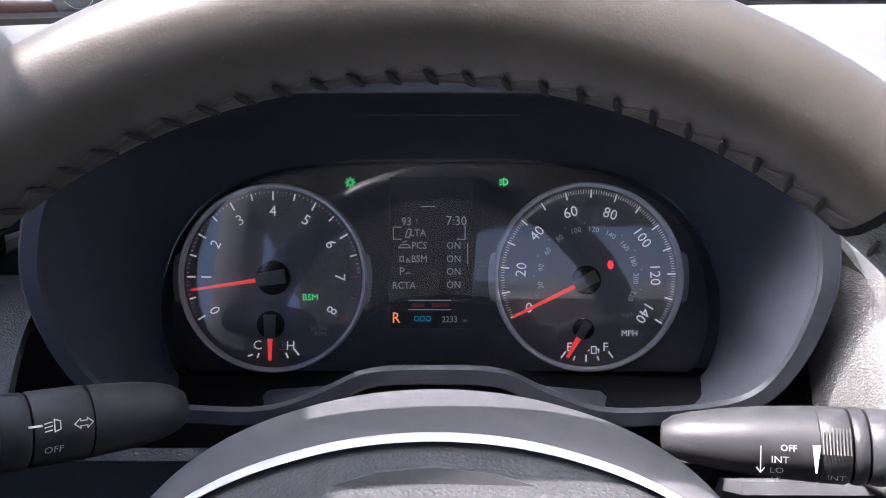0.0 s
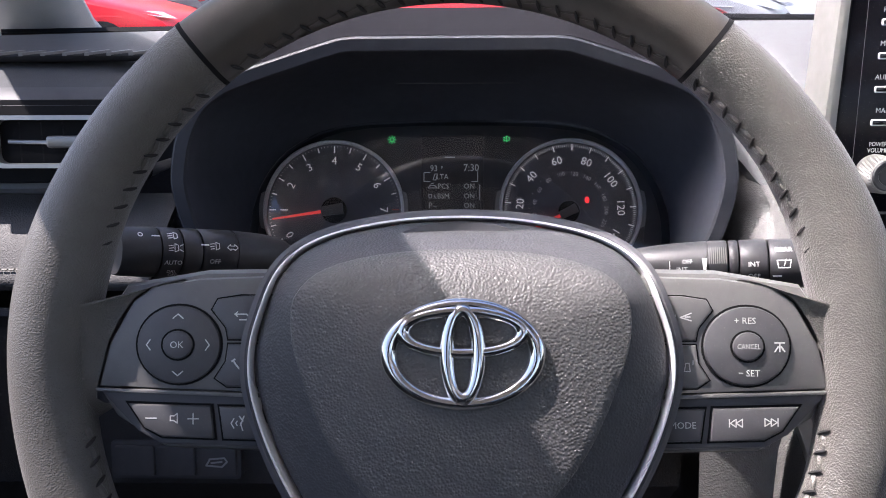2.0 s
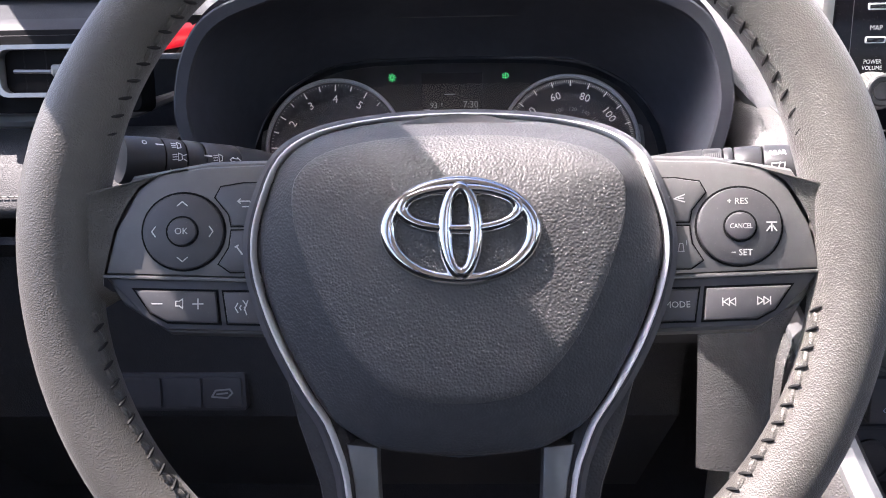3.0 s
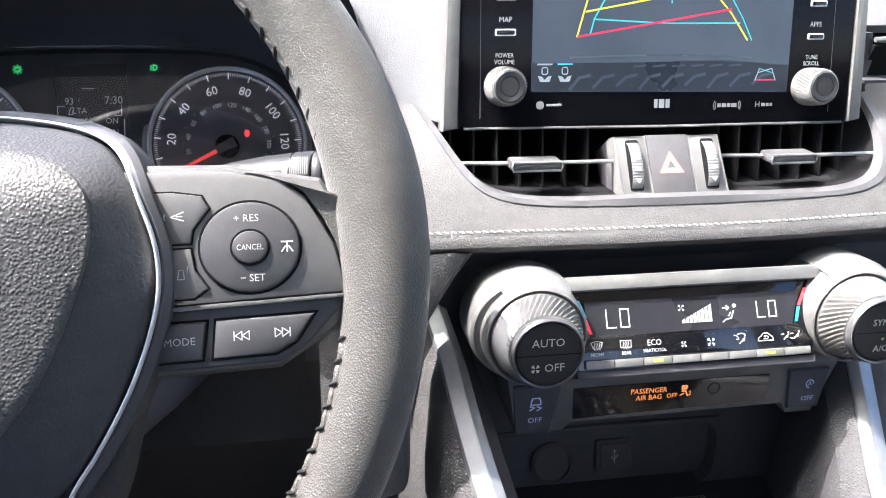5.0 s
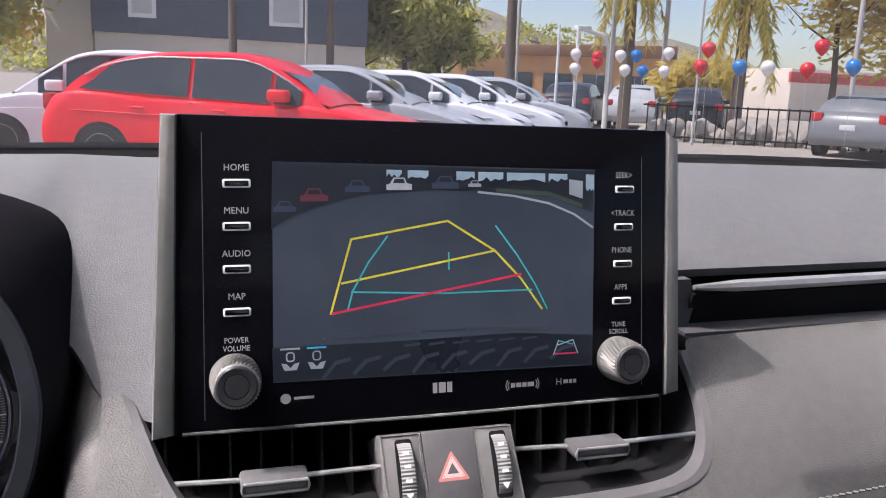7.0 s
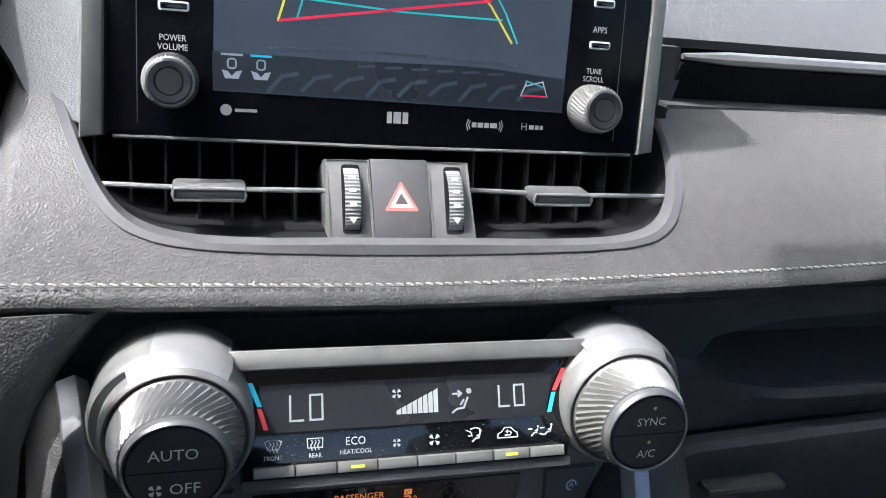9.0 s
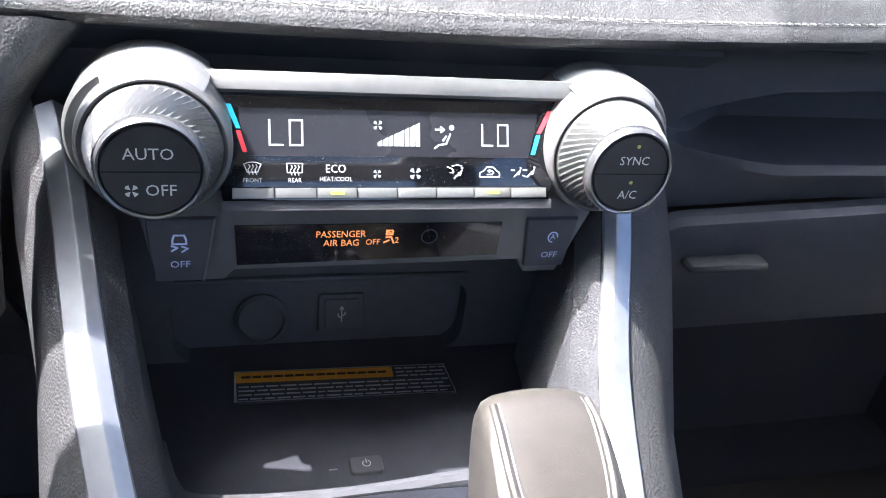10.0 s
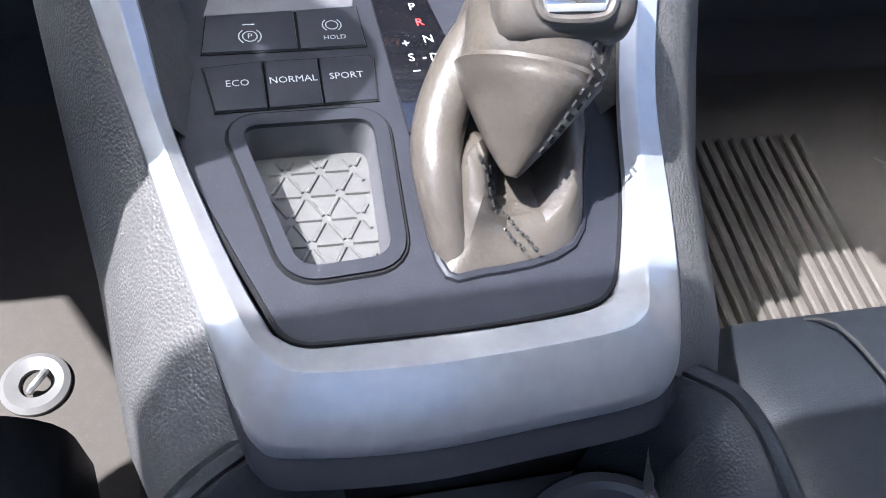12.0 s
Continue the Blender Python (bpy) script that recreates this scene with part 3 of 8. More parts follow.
def across(poly, c, to):
    """Where the ray from c towards the point to leaves the outline poly."""
    d = Vector((to[0] - c[0], to[1] - c[1]))
    best = 0.0
    for (x0, y0), (x1, y1) in zip(poly, poly[1:] + poly[:1]):
        e = Vector((x1 - x0, y1 - y0))
        den = d.x * e.y - d.y * e.x
        if abs(den) > 1e-12:
            k = ((x0 - c[0]) * e.y - (y0 - c[1]) * e.x) / den
            m = ((x0 - c[0]) * d.y - (y0 - c[1]) * d.x) / den
            if k > 0 and -1e-6 <= m <= 1 + 1e-6:
                best = max(best, k)
    return c[0] + d.x * best, c[1] + d.y * best


CFACEL = [across(CFACE, (0.0025, 0.0), p) for p in PADL]


def fall(y):
    """How far the cover drops back towards its top."""
    return 26.0 * max(0.0, y - 0.031) ** 2


def sink(bm):
    for v in bm.verts:
        v.co.z -= fall(v.co.y)
    return bm


def padded(k, w):
    """k: 0 on the cover's outline, 1 on the edge of its centre face."""
    return [(a[0] + (b[0] - a[0]) * k, a[1] + (b[1] - a[1]) * k, w) for a, b in zip(PADL, CFACEL)]


def centred(s, w):
    return [(0.0025 + (x - 0.0025) * s, y * s, w) for x, y in CFACEL]


bm = loft([padded(0.0, -0.02), padded(0.0, 0.009), padded(0.05, 0.0118), padded(0.14, 0.0133), padded(0.5, 0.0176), padded(0.92, 0.0222), padded(1.03, 0.0230)])
sink(bm).transform(WH)
hub = part("airbag_cover", bm, AIRBAG_EDGE, wheel, "black airbag cover with a smooth sloping border")
bm = loft([padded(0.985, 0.0218), padded(0.99, 0.0234), padded(1.03, 0.0242), centred(0.93, 0.0248), centred(0.8, 0.0254), centred(0.5, 0.0266), centred(0.2, 0.0273), centred(0.05, 0.0275)])
sink(bm).transform(WH)
part("cover_face", bm, AIRBAG, hub, "pebbled grey-black centre face")
# bright outline: round the cover's top, then on down the two lower spokes
LEG = [(-0.0523, -0.0668), (-0.0475, -0.0790), (-0.0440, -0.0911), (-0.0410, -0.1200), (-0.0395, -0.1660)]
n = len(PADL)
upper = [PADL[(n // 2 + k) % n] for k in range(n) if PADL[(n // 2 + k) % n][1] > -0.060]
OUT = [(0.005 - x, y) for x, y in LEG[::-1]] + upper + LEG
OUT = [(p.x, p.y) for p in smooth_line([(x, y, 0) for x, y in OUT], 2)]


def outline(profile):
    rows = []
    for k, (x, y) in enumerate(OUT):
        (ax, ay), (bx_, by) = OUT[max(0, k - 1)], OUT[min(len(OUT) - 1, k + 1)]
        t = Vector((bx_ - ax, by - ay)).normalized()
        rows.append([(x + t.y * d, y - t.x * d, w) for d, w in profile])
    bm = loft(rows, closed=False, caps=False)
    sink(bm).transform(WH)
    return bm


part("cover_trim", outline(((0.0013, 0.0), (0.0013, 0.0130), (0.0016, 0.0142), (0.0020, 0.0145), (0.0025, 0.0141), (0.0028, 0.0124), (0.0028, 0.0))), RING, wheel, "bright silver outline of the airbag cover")
part("cover_surround", outline(((0.0027, -0.012), (0.0027, 0.0118), (0.0042, 0.0126), (0.0066, 0.0110), (0.0074, -0.012))), BLACK, wheel, "black surround")

# emblem: crossed chrome ovals
EM = WH @ Matrix.Translation((0.0035, 0.0125, 0.0272))
em = part("emblem", slab(oval(0.0335, 0.0226, 40), -0.004, -0.0012, 0.001, EM), BLACK, wheel, "dark recess with crossed chrome ovals")


def oval_band(a, b, c, wa, wb, dome=0.0, h=0.0030):
    rings = []
    n = 56
    for i in range(n):
        t = 2 * math.pi * i / n
        o = Vector((c[0] + a * math.cos(t), c[1] + b * math.sin(t), 0))
        i_ = Vector((c[0] + (a - wa) * math.cos(t), c[1] + (b - wb) * math.sin(t), 0))
        m = (o + i_) / 2
        z = dome * (1 - (m.x / 0.034) ** 2)
        w = (o - i_) / 2
        rings.append([m + w * math.cos(q) + Vector((0, 0, z - 0.0012 + (h + 0.0012) * math.sin(q))) for q in span(0, math.pi, 11)])
    bm = loft(rings, closed=False, caps=False, loop=True)
    bm.transform(EM)
    return bm


part("oval_outer", oval_band(0.0334, 0.0226, (0, 0), 0.0078, 0.0058), EMBLEM, em, "polished chrome oval")
part("oval_upper", oval_band(0.0272, 0.0112, (0, 0.0088), 0.0070, 0.0058, 0.001), EMBLEM, em, "polished chrome oval")
part("oval_upright", oval_band(0.0098, 0.0206, (0, 0.0), 0.0070, 0.0066, 0.0016), EMBLEM, em, "polished chrome oval")


# thumb pods
def pod(k):
    """k = -1: the driver's left pod, 1: the right one."""
    o = 0.0025
    f = lambda pts: [(o + k * x, y) for x, y in (pts if k > 0 else pts[::-1])]
    outline = [(0.060, -0.0075), (0.1545, -0.0040), (0.1500, 0.0150), (0.1400, 0.0330), (0.1310, 0.0395), (0.110, 0.0425), (0.060, 0.0440)]
    low = [(0.060, -0.0300), (0.128, -0.0285), (0.138, -0.0230), (0.1500, -0.0105), (0.1545, -0.0055), (0.060, -0.0085)]
    part("spoke_back", slab(f([(0.05, -0.034), (0.128, -0.0315), (0.150, -0.018), (0.162, 0.0), (0.158, 0.022), (0.146, 0.040), (0.11, 0.046), (0.05, 0.047)]), -0.022, 0.0015, 0.006, WH), GREY_PL, wheel, "leather-wrapped spoke")
    p = part("switch_pod", slab(f(outline), -0.006, 0.0065, 0.0025, WH), GREY_PL, wheel, "satin grey switch pod")
    part("lower_bezel", slab(f(low), -0.006, 0.0045, 0.0015, WH), BLACK, wheel, "black bezel of the lower keys")
    part("pod_edge", slab(f([(0.06, -0.0090), (0.155, -0.0056), (0.155, -0.0042), (0.06, -0.0072)]), 0.0, 0.0072, 0.0004, WH), GREY_PL, wheel)
    c = (o + k * 0.1195, 0.0142)
    part("dial_gap", slab(oval(0.0187, 0.0174, 40, c), 0.0, 0.0068, 0, WH), DARK, p)
    d = part("round_key", slab(oval(0.0178, 0.0165, 40, c), 0.0, 0.0084, 0.0012, WH), KEY_PL, p, "round black four-way key")
    part("centre_gap", slab(oval(0.0072, 0.0068, 28, c), 0.0, 0.0087, 0, WH), DARK, d)
    part("centre_key", slab(oval(0.0064, 0.0060, 28, c), 0.0, 0.0098, 0.001, WH), KEY_PL, d, "small centre key")
    # two keys beside the hub
    for pts, nm in (([(0.078, 0.0165), (0.0985, 0.0165), (0.0995, 0.0215), (0.1055, 0.0290), (0.1030, 0.0335), (0.0930, 0.0350), (0.074, 0.0350)], "upper_key"),
                    ([(0.080, -0.0035), (0.0990, -0.0035), (0.1040, 0.0000), (0.0995, 0.0070), (0.0985, 0.0145), (0.078, 0.0145)], "lower_key")):
        q = f(pts)
        part("key_gap", slab(offset_poly(q, -0.0006), 0, 0.0067, 0, WH), DARK, p)
        part(nm, slab(q, 0, 0.0076, 0.0008, WH), KEY_PL if k < 0 else GREY_PL, p)
    a = [(0.0840, -0.0262), (0.1005, -0.0258), (0.1025, -0.0122), (0.080, -0.0125)]
    b = [(0.1045, -0.0257), (0.1270, -0.0250), (0.1345, -0.0210), (0.1415, -0.0110), (0.1060, -0.0120)]
    for q, nm in ((f(a), "small_key"), (f(b), "rocker_key")):
        part("key_gap", slab(offset_poly(q, -0.0009), 0, 0.0049, 0, WH), DARK, p)
        part(nm, slab(q, 0, 0.0066, 0.0012, WH), KEY_PL, p)
    return p, d, c


def web(k):
    """Leather stretched from the rim to the edge of the thumb pod."""
    rows = []
    table = [(0.1150, 0.0385, 82.2, -0.014), (0.1165, 0.0412, 82.4, -0.002), (0.1190, 0.0420, 82.8, 0.0040), (0.1250, 0.0408, 83.4, 0.0060), (0.1330, 0.0386, 84.4, 0.0062), (0.1400, 0.0334, 85.8, 0.0062), (0.1460, 0.0245, 87.5, 0.0062),
             (0.1505, 0.0150, 89.5, 0.0062), (0.1548, -0.0030, 95, 0.0060), (0.1560, -0.0090, 98, 0.0045), (0.1540, -0.0120, 100, -0.001), (0.1520, -0.0130, 101, -0.014)]
    for x, y, a, w0 in table:
        t = radians(a)
        ox, oy = RC[0] + RM * math.sin(t), RC[1] + RM * math.cos(t)
        w1 = min(0.0160, w0 + 0.0130)
        row = []
        for q in span(0, 1, 11):
            e = q * q * (3 - 2 * q)
            px = x + (ox - x) * q
            row.append(WH @ Vector((0.0025 * (1 - q) + k * px, y + (oy - y) * q, w0 + (w1 - w0) * (0.35 * q + 0.65 * e))))
        rows.append(row)
    bm = loft(rows, closed=False, caps=False)
    bmesh.ops.subdivide_edges(bm, edges=bm.edges[:], cuts=1, smooth=0.6, use_grid_fill=True)
    return bm


for k in (-1, 1):
    part("grip_web", web(k), LEATHER, wheel, "leather between rim and thumb pod")
pl, dl, cl = pod(-1)
pr, dr, cr = pod(1)
W1 = 0.0086
part("key_print", strokes([[(cl[0] - 0.0022, cl[1] + 0.0112), (cl[0], cl[1] + 0.0130), (cl[0] + 0.0022, cl[1] + 0.0112)], [(cl[0] - 0.0022, cl[1] - 0.0112), (cl[0], cl[1] - 0.0130), (cl[0] + 0.0022, cl[1] - 0.0112)],
     [(cl[0] - 0.0118, cl[1] + 0.0022), (cl[0] - 0.0134, cl[1]), (cl[0] - 0.0118, cl[1] - 0.0022)], [(cl[0] + 0.0118, cl[1] + 0.0022), (cl[0] + 0.0134, cl[1]), (cl[0] + 0.0118, cl[1] - 0.0022)]], 0.0005, W1, WH), WHITE_INK, dl, "white arrow marks")
part("key_text", lettering("OK", 0.0028, cl, 0.0100, WH), WHITE_INK, dl)
part("key_text", lettering("+ RES", 0.0026, (cr[0] - 0.001, cr[1] + 0.0106), W1, WH), WHITE_INK, dr)
part("key_text", lettering("− SET", 0.0026, (cr[0] + 0.0005, cr[1] - 0.0112), W1, WH), WHITE_INK, dr)
part("key_text", lettering("CANCEL", 0.0021, cr, 0.0100, WH, wide=0.82), WHITE_INK, dr)
x, y = cr[0] + 0.0132, cr[1]
part("key_print", strokes([[(x - 0.002, y + 0.0016), (x + 0.002, y + 0.0016)], [(x, y + 0.0016), (x, y - 0.002)], [(x - 0.002, y - 0.002), (x - 0.0006, y)], [(x + 0.002, y - 0.002), (x + 0.0006, y)]], 0.0006, W1, WH), WHITE_INK, dr)
x, y = -0.0900, 0.0262
part("key_print", strokes([[(x - 0.003, y + 0.001), (x + 0.002, y + 0.001), (x + 0.003, y), (x + 0.002, y - 0.0014), (x - 0.001, y - 0.0014)], [(x - 0.0018, y + 0.002), (x - 0.003, y + 0.001), (x - 0.0018, y)]], 0.0005, 0.0078, WH), WHITE_INK, pl)
x, y = -0.0915, 0.0055
part("key_print", strokes([[(x - 0.002, y + 0.0022), (x - 0.0012, y + 0.0008), (x + 0.0004, y - 0.0012), (x + 0.002, y - 0.002)], [(x - 0.0026, y + 0.0018), (x - 0.0014, y + 0.0026)], [(x + 0.0014, y - 0.0026), (x + 0.0026, y - 0.0014)]], 0.0007, 0.0078, WH), WHITE_INK, pl)
x, y = 0.0955, 0.0262
part("key_print", strokes([[(x - 0.001, y), (x + 0.0035, y + 0.0018)], [(x - 0.001, y), (x + 0.0035, y - 0.0014)], [(x - 0.0030, y + 0.001), (x - 0.0034, y), (x - 0.0030, y - 0.001)], [(x + 0.001, y + 0.0002), (x + 0.003, y + 0.0002)]], 0.0005, 0.0078, WH), WHITE_INK, pr)
x, y = 0.0970, 0.0055
part("key_print", strokes([[(x - 0.0028, y + 0.0028), (x - 0.0028, y - 0.0028)], [(x + 0.0026, y + 0.0028), (x + 0.0026, y + 0.001)], [(x - 0.001, y - 0.0018), (x - 0.0004, y + 0.0016), (x + 0.001, y + 0.0016), (x + 0.0014, y - 0.0018), (x - 0.001, y - 0.0018)]], 0.0004, 0.0078, WH), WHITE_INK, pr)
part("key_text", lettering("MODE", 0.0027, (0.0955, -0.0190), 0.0068, WH, 1), WHITE_INK, pr)
bm = bmesh.new()
for cx, k in ((0.1175, -1), (0.1320, 1)):
    y = -0.0178 + 0.0004 * (cx > 0.12)
    strokes([[(cx, y + 0.0016), (cx + k * 0.0024, y), (cx, y - 0.0016), (cx, y + 0.0016)], [(cx - k * 0.0026, y + 0.0016), (cx, y), (cx - k * 0.0026, y - 0.0016), (cx - k * 0.0026, y + 0.0016)], [(cx + k * 0.0028, y + 0.0016), (cx + k * 0.0028, y - 0.0016)]], 0.00045, 0.0068, WH, bm)
part("key_print", bm, WHITE_INK, pr, "skip marks")
part("key_print", strokes([[(-0.1310, -0.0170), (-0.1265, -0.0170)], [(-0.1130, -0.0172), (-0.1085, -0.0172)], [(-0.11075, -0.0150), (-0.11075, -0.0194)], [(-0.1205, -0.0160), (-0.1190, -0.0160), (-0.1175, -0.0150), (-0.1175, -0.0190), (-0.1190, -0.0180), (-0.1205, -0.0180), (-0.1205, -0.0160)]], 0.0005, 0.0068, WH), WHITE_INK, pl, "volume marks")
x, y = -0.0915, -0.0190
part("key_print", strokes([[(x - 0.0018, y + 0.002), (x - 0.003, y), (x - 0.0018, y - 0.002)], [(x - 0.0004, y + 0.001), (x - 0.001, y), (x - 0.0004, y - 0.001)], [(x + 0.0005, y + 0.003), (x + 0.002, y + 0.001), (x + 0.001, y), (x + 0.002, y - 0.003)], [(x + 0.0025, y + 0.003), (x + 0.001, y - 0.001)]], 0.0005, 0.0068, WH), WHITE_INK, pl)

# lower double spoke
for k in (-1, 1):
    f = lambda pts: [(0.0025 + k * (x - 0.0025) * -1, y) for x, y in (pts if k < 0 else pts[::-1])]
    part("lower_spoke", slab(f([(-0.0500, -0.0600), (-0.0755, -0.0400), (-0.0680, -0.0695), (-0.0590, -0.0951), (-0.0540, -0.1200), (-0.0520, -0.1680), (-0.0300, -0.1690), (-0.0360, -0.1000)]), -0.020, 0.0060, 0.004, WH), BLACK_GRAIN, wheel, "grained black lower spoke")
    part("spoke_trim", slab(f([(-0.0330, -0.0790), (-0.0462, -0.0775), (-0.0430, -0.0934), (-0.0400, -0.1200), (-0.0385, -0.1650), (-0.0290, -0.1650), (-0.0310, -0.1200), (-0.0325, -0.0933)]), -0.004, 0.0082, 0.001, WH), SILVER_MATT, wheel, "satin silver spoke insert")
part("hub_back", lathe([(0.066, -0.050), (0.074, -0.03), (0.078, -0.012)], 32, WH, (0.0025, -0.01)), BLACK, wheel)

# ---- steering column and stalks ----
column = thing("steering_column", (0, 0.30, 0.95), "black plastic steering column cover behind the wheel", "steering column")
rings = []
for y, w, z0, z1 in ((0.17, 0.052, 0.955, 1.030), (0.20, 0.066, 0.945, 1.036), (0.26, 0.078, 0.930, 1.030), (0.33, 0.086, 0.91, 1.008), (0.42, 0.09, 0.89, 0.985)):
    rings.append([Vector((x, y, z)) for x, z in rrect(2 * w, z1 - z0, 0.025, 5, (0.0, (z0 + z1) / 2))])
part("shroud", loft(rings), BLACK, column, "black moulded shroud")


def stalk(k):
    inner = Vector((-0.083, 0.3016, 1.0549)) if k < 0 else Vector((0.0787, 0.2708, 1.0592))
    d = (Vector((-0.757, -0.606, 0.242)) if k < 0 else Vector((0.965, -0.235, 0.110))).normalized()
    w = Vector((0, -1, 0.45))
    w = (w - d * w.dot(d)).normalized()
    right = d if k > 0 else -d
    v = w.cross(right)
    st = thing("light_stalk" if k < 0 else "wiper_stalk", inner, ("matt black light switch stalk" if k < 0 else "matt black wiper switch stalk") + " with white markings on the column", "control stalk")

    def barrel(s0, s1, r0, r1, name, m, lab=""):
        rings = []
        for s, r in ((s0, r0 * 0.96), (s0 + 0.001, r0), (s1 - 0.001, r1), (s1, r1 * 0.96)):
            rings.append([inner + d * s + r * (math.cos(a) * v * 0.92 + math.sin(a) * w) for a in span(0, 2 * math.pi * 23 / 24, 24)])
        return part(name, loft(rings), m, st, lab)

    # tapered root, then bands
    rings = []
    for s, r in ((0.0105, 0.0030), (0.0112, 0.0058), (0.0150, 0.0086), (0.021, 0.0104), (0.032, 0.0124), (0.048, 0.0142), (0.0655, 0.0151)) if k > 0 else ((0.0265, 0.0040), (0.0275, 0.0075), (0.0310, 0.0102), (0.037, 0.0122), (0.048, 0.0140), (0.0655, 0.0151)):
        rings.append([inner + d * s + r * (math.cos(a) * v * 0.92 + math.sin(a) * w) for a in span(0, 2 * math.pi * 23 / 24, 24)])
    part("arm", loft(rings), STALK_PL, st)
    if k < 0:
        cuts = ((0.0658, 0.0861, "fog_ring"), (0.0869, 0.0970, "collar"), (0.0978, 0.1090, "light_ring"), (0.1098, 0.1300, "end_cap"))
    else:
        cuts = ((0.0658, 0.0761, "ribbed_ring"), (0.0769, 0.0817, "collar"), (0.0825, 0.0967, "rear_ring"), (0.0976, 0.1220, "end_cap"))
    for s0, s1, nm in cuts:
        barrel(s0, s1, 0.0152, 0.0152 if nm != "end_cap" else 0.0142, nm, STALK_PL)
    T = 0.0156

    def on(s, a):
        """Frame on the barrel's skin, s along it and a degrees up from the front."""
        n = (w * math.cos(radians(a)) + v * math.sin(radians(a))).normalized()
        vv = n.cross(right)
        p = inner + d * s + n * T
        return Matrix(((right.x, vv.x, n.x, p.x), (right.y, vv.y, n.y, p.y), (right.z, vv.z, n.z, p.z), (0, 0, 0, 1)))

    if k < 0:
        part("mark", strokes([[(-0.0032, 0.0000), (-0.0012, 0.0018), (-0.0012, 0.0009), (0.0012, 0.0009), (0.0012, 0.0018), (0.0032, 0), (0.0012, -0.0018), (0.0012, -0.0009), (-0.0012, -0.0009), (-0.0012, -0.0018), (-0.0032, 0)]], 0.0004, 0.0002, on(0.0700, 8)), STALK_INK, st, "arrow mark")
        lamp = [[(0.0002, 0.0022), (0.0022, 0.0014), (0.0022, -0.0014), (0.0002, -0.0022), (0.0002, 0.0022)], [(-0.0006, 0.0014), (-0.003, 0.0010)], [(-0.0006, 0), (-0.003, -0.0004)], [(-0.0006, -0.0014), (-0.003, -0.0018)]]
        part("mark", strokes(lamp, 0.0004, 0.0002, on(0.0801, 10)), STALK_INK, st)
        part("mark", lettering("OFF", 0.0026, (0, 0), 0.0002, on(0.0801, -22)), STALK_INK, st)
        part("mark", strokes([[(-0.002, 0), (0.002, 0)]], 0.0008, 0.0002, on(0.0861, 12)), STALK_INK, st)
        part("mark", strokes([[(a, b) for a, b in q] for q in lamp], 0.0005, 0.0002, on(0.1034, 30)), STALK_INK, st)
        part("mark", strokes(lamp + [[(0.003, 0.001), (0.005, 0.002)], [(0.003, -0.001), (0.005, -0.002)]], 0.0004, 0.0002, on(0.1034, 4)), STALK_INK, st)
        part("mark", lettering("AUTO", 0.0024, (0, 0), 0.0002, on(0.1034, -26)), STALK_INK, st)
        part("mark", lettering("DRL", 0.0020, (0, 0.001), 0.0002, on(0.1034, -50)), STALK_INK, st)
        part("mark", lettering("OFF", 0.0020, (0.001, -0.0015), 0.0002, on(0.1034, -50)), STALK_INK, st)
        part("mark", strokes([[(-0.002, 0), (0.002, 0)]], 0.0008, 0.0002, on(0.1128, 28)), STALK_INK, st)
        part("mark", strokes([oval(0.0012, 0.0012, 8) + [(0.0012, 0)]], 0.0004, 0.0002, on(0.1210, 30)), STALK_INK, st)
    else:
        part("mark", lettering("OFF", 0.0022, (-0.004, 0), 0.0002, on(0.0589, 4)), STALK_INK, st)
        part("mark", lettering("INT", 0.0026, (0, 0), 0.0002, on(0.0520, -12)), STALK_INK, st)
        part("mark", lettering("LO", 0.0026, (0, 0), 0.0002, on(0.0510, -28)), STALK_INK, st)
        part("mark", lettering("HI", 0.0026, (0, 0), 0.0002, on(0.0510, -44)), STALK_INK, st)
        part("mark", strokes([[(-0.0005, 0.006), (-0.0005, -0.004)], [(-0.0018, -0.0025), (-0.0005, -0.0045), (0.0008, -0.0025)]], 0.0004, 0.0002, on(0.0460, -15)), STALK_INK, st)
        part("mark", blot([(0.0014, 0.0052), (-0.0014, 0.0052), (-0.0003, -0.0052), (0.0003, -0.0052)], 0.0003, on(0.0640, -8)), STALK_INK, st, "white wedge mark")
        part("mark", lettering("INT", 0.0026, (0, 0), 0.0002, on(0.0709, -36)), STALK_INK, st)
        bm = bmesh.new()
        for i in range(9):
            strokes([[(-0.0045 + i * 0.0011, 0.005), (-0.0045 + i * 0.0011, -0.004)]], 0.0005, 0.0002, on(0.0709, 14), bm)
        part("rib", bm, GREY_PL, st)
        part("mark", lettering("INT", 0.0026, (0, 0), 0.0002, on(0.0894, -4)), STALK_INK, st)
        part("mark", lettering("OFF", 0.0026, (0, 0), 0.0002, on(0.0894, -28)), STALK_INK, st)
        part("mark", lettering("REAR", 0.0026, (0, 0.003), 0.0002, on(0.1045, 14)), STALK_INK, st)
        part("mark", strokes([[(-0.0035, 0.002), (0.0035, 0.002), (0.0028, -0.002), (-0.0028, -0.002), (-0.0035, 0.002)], [(0, -0.001), (0.001, 0.0026)]], 0.0005, 0.0002, on(0.1045, -4)), STALK_INK, st)
        part("mark", strokes([[(-0.002, 0), (0.002, 0)]], 0.0008, 0.0002, on(0.1010, -28)), STALK_INK, st)
    return st


stalk(-1)
stalk(1)

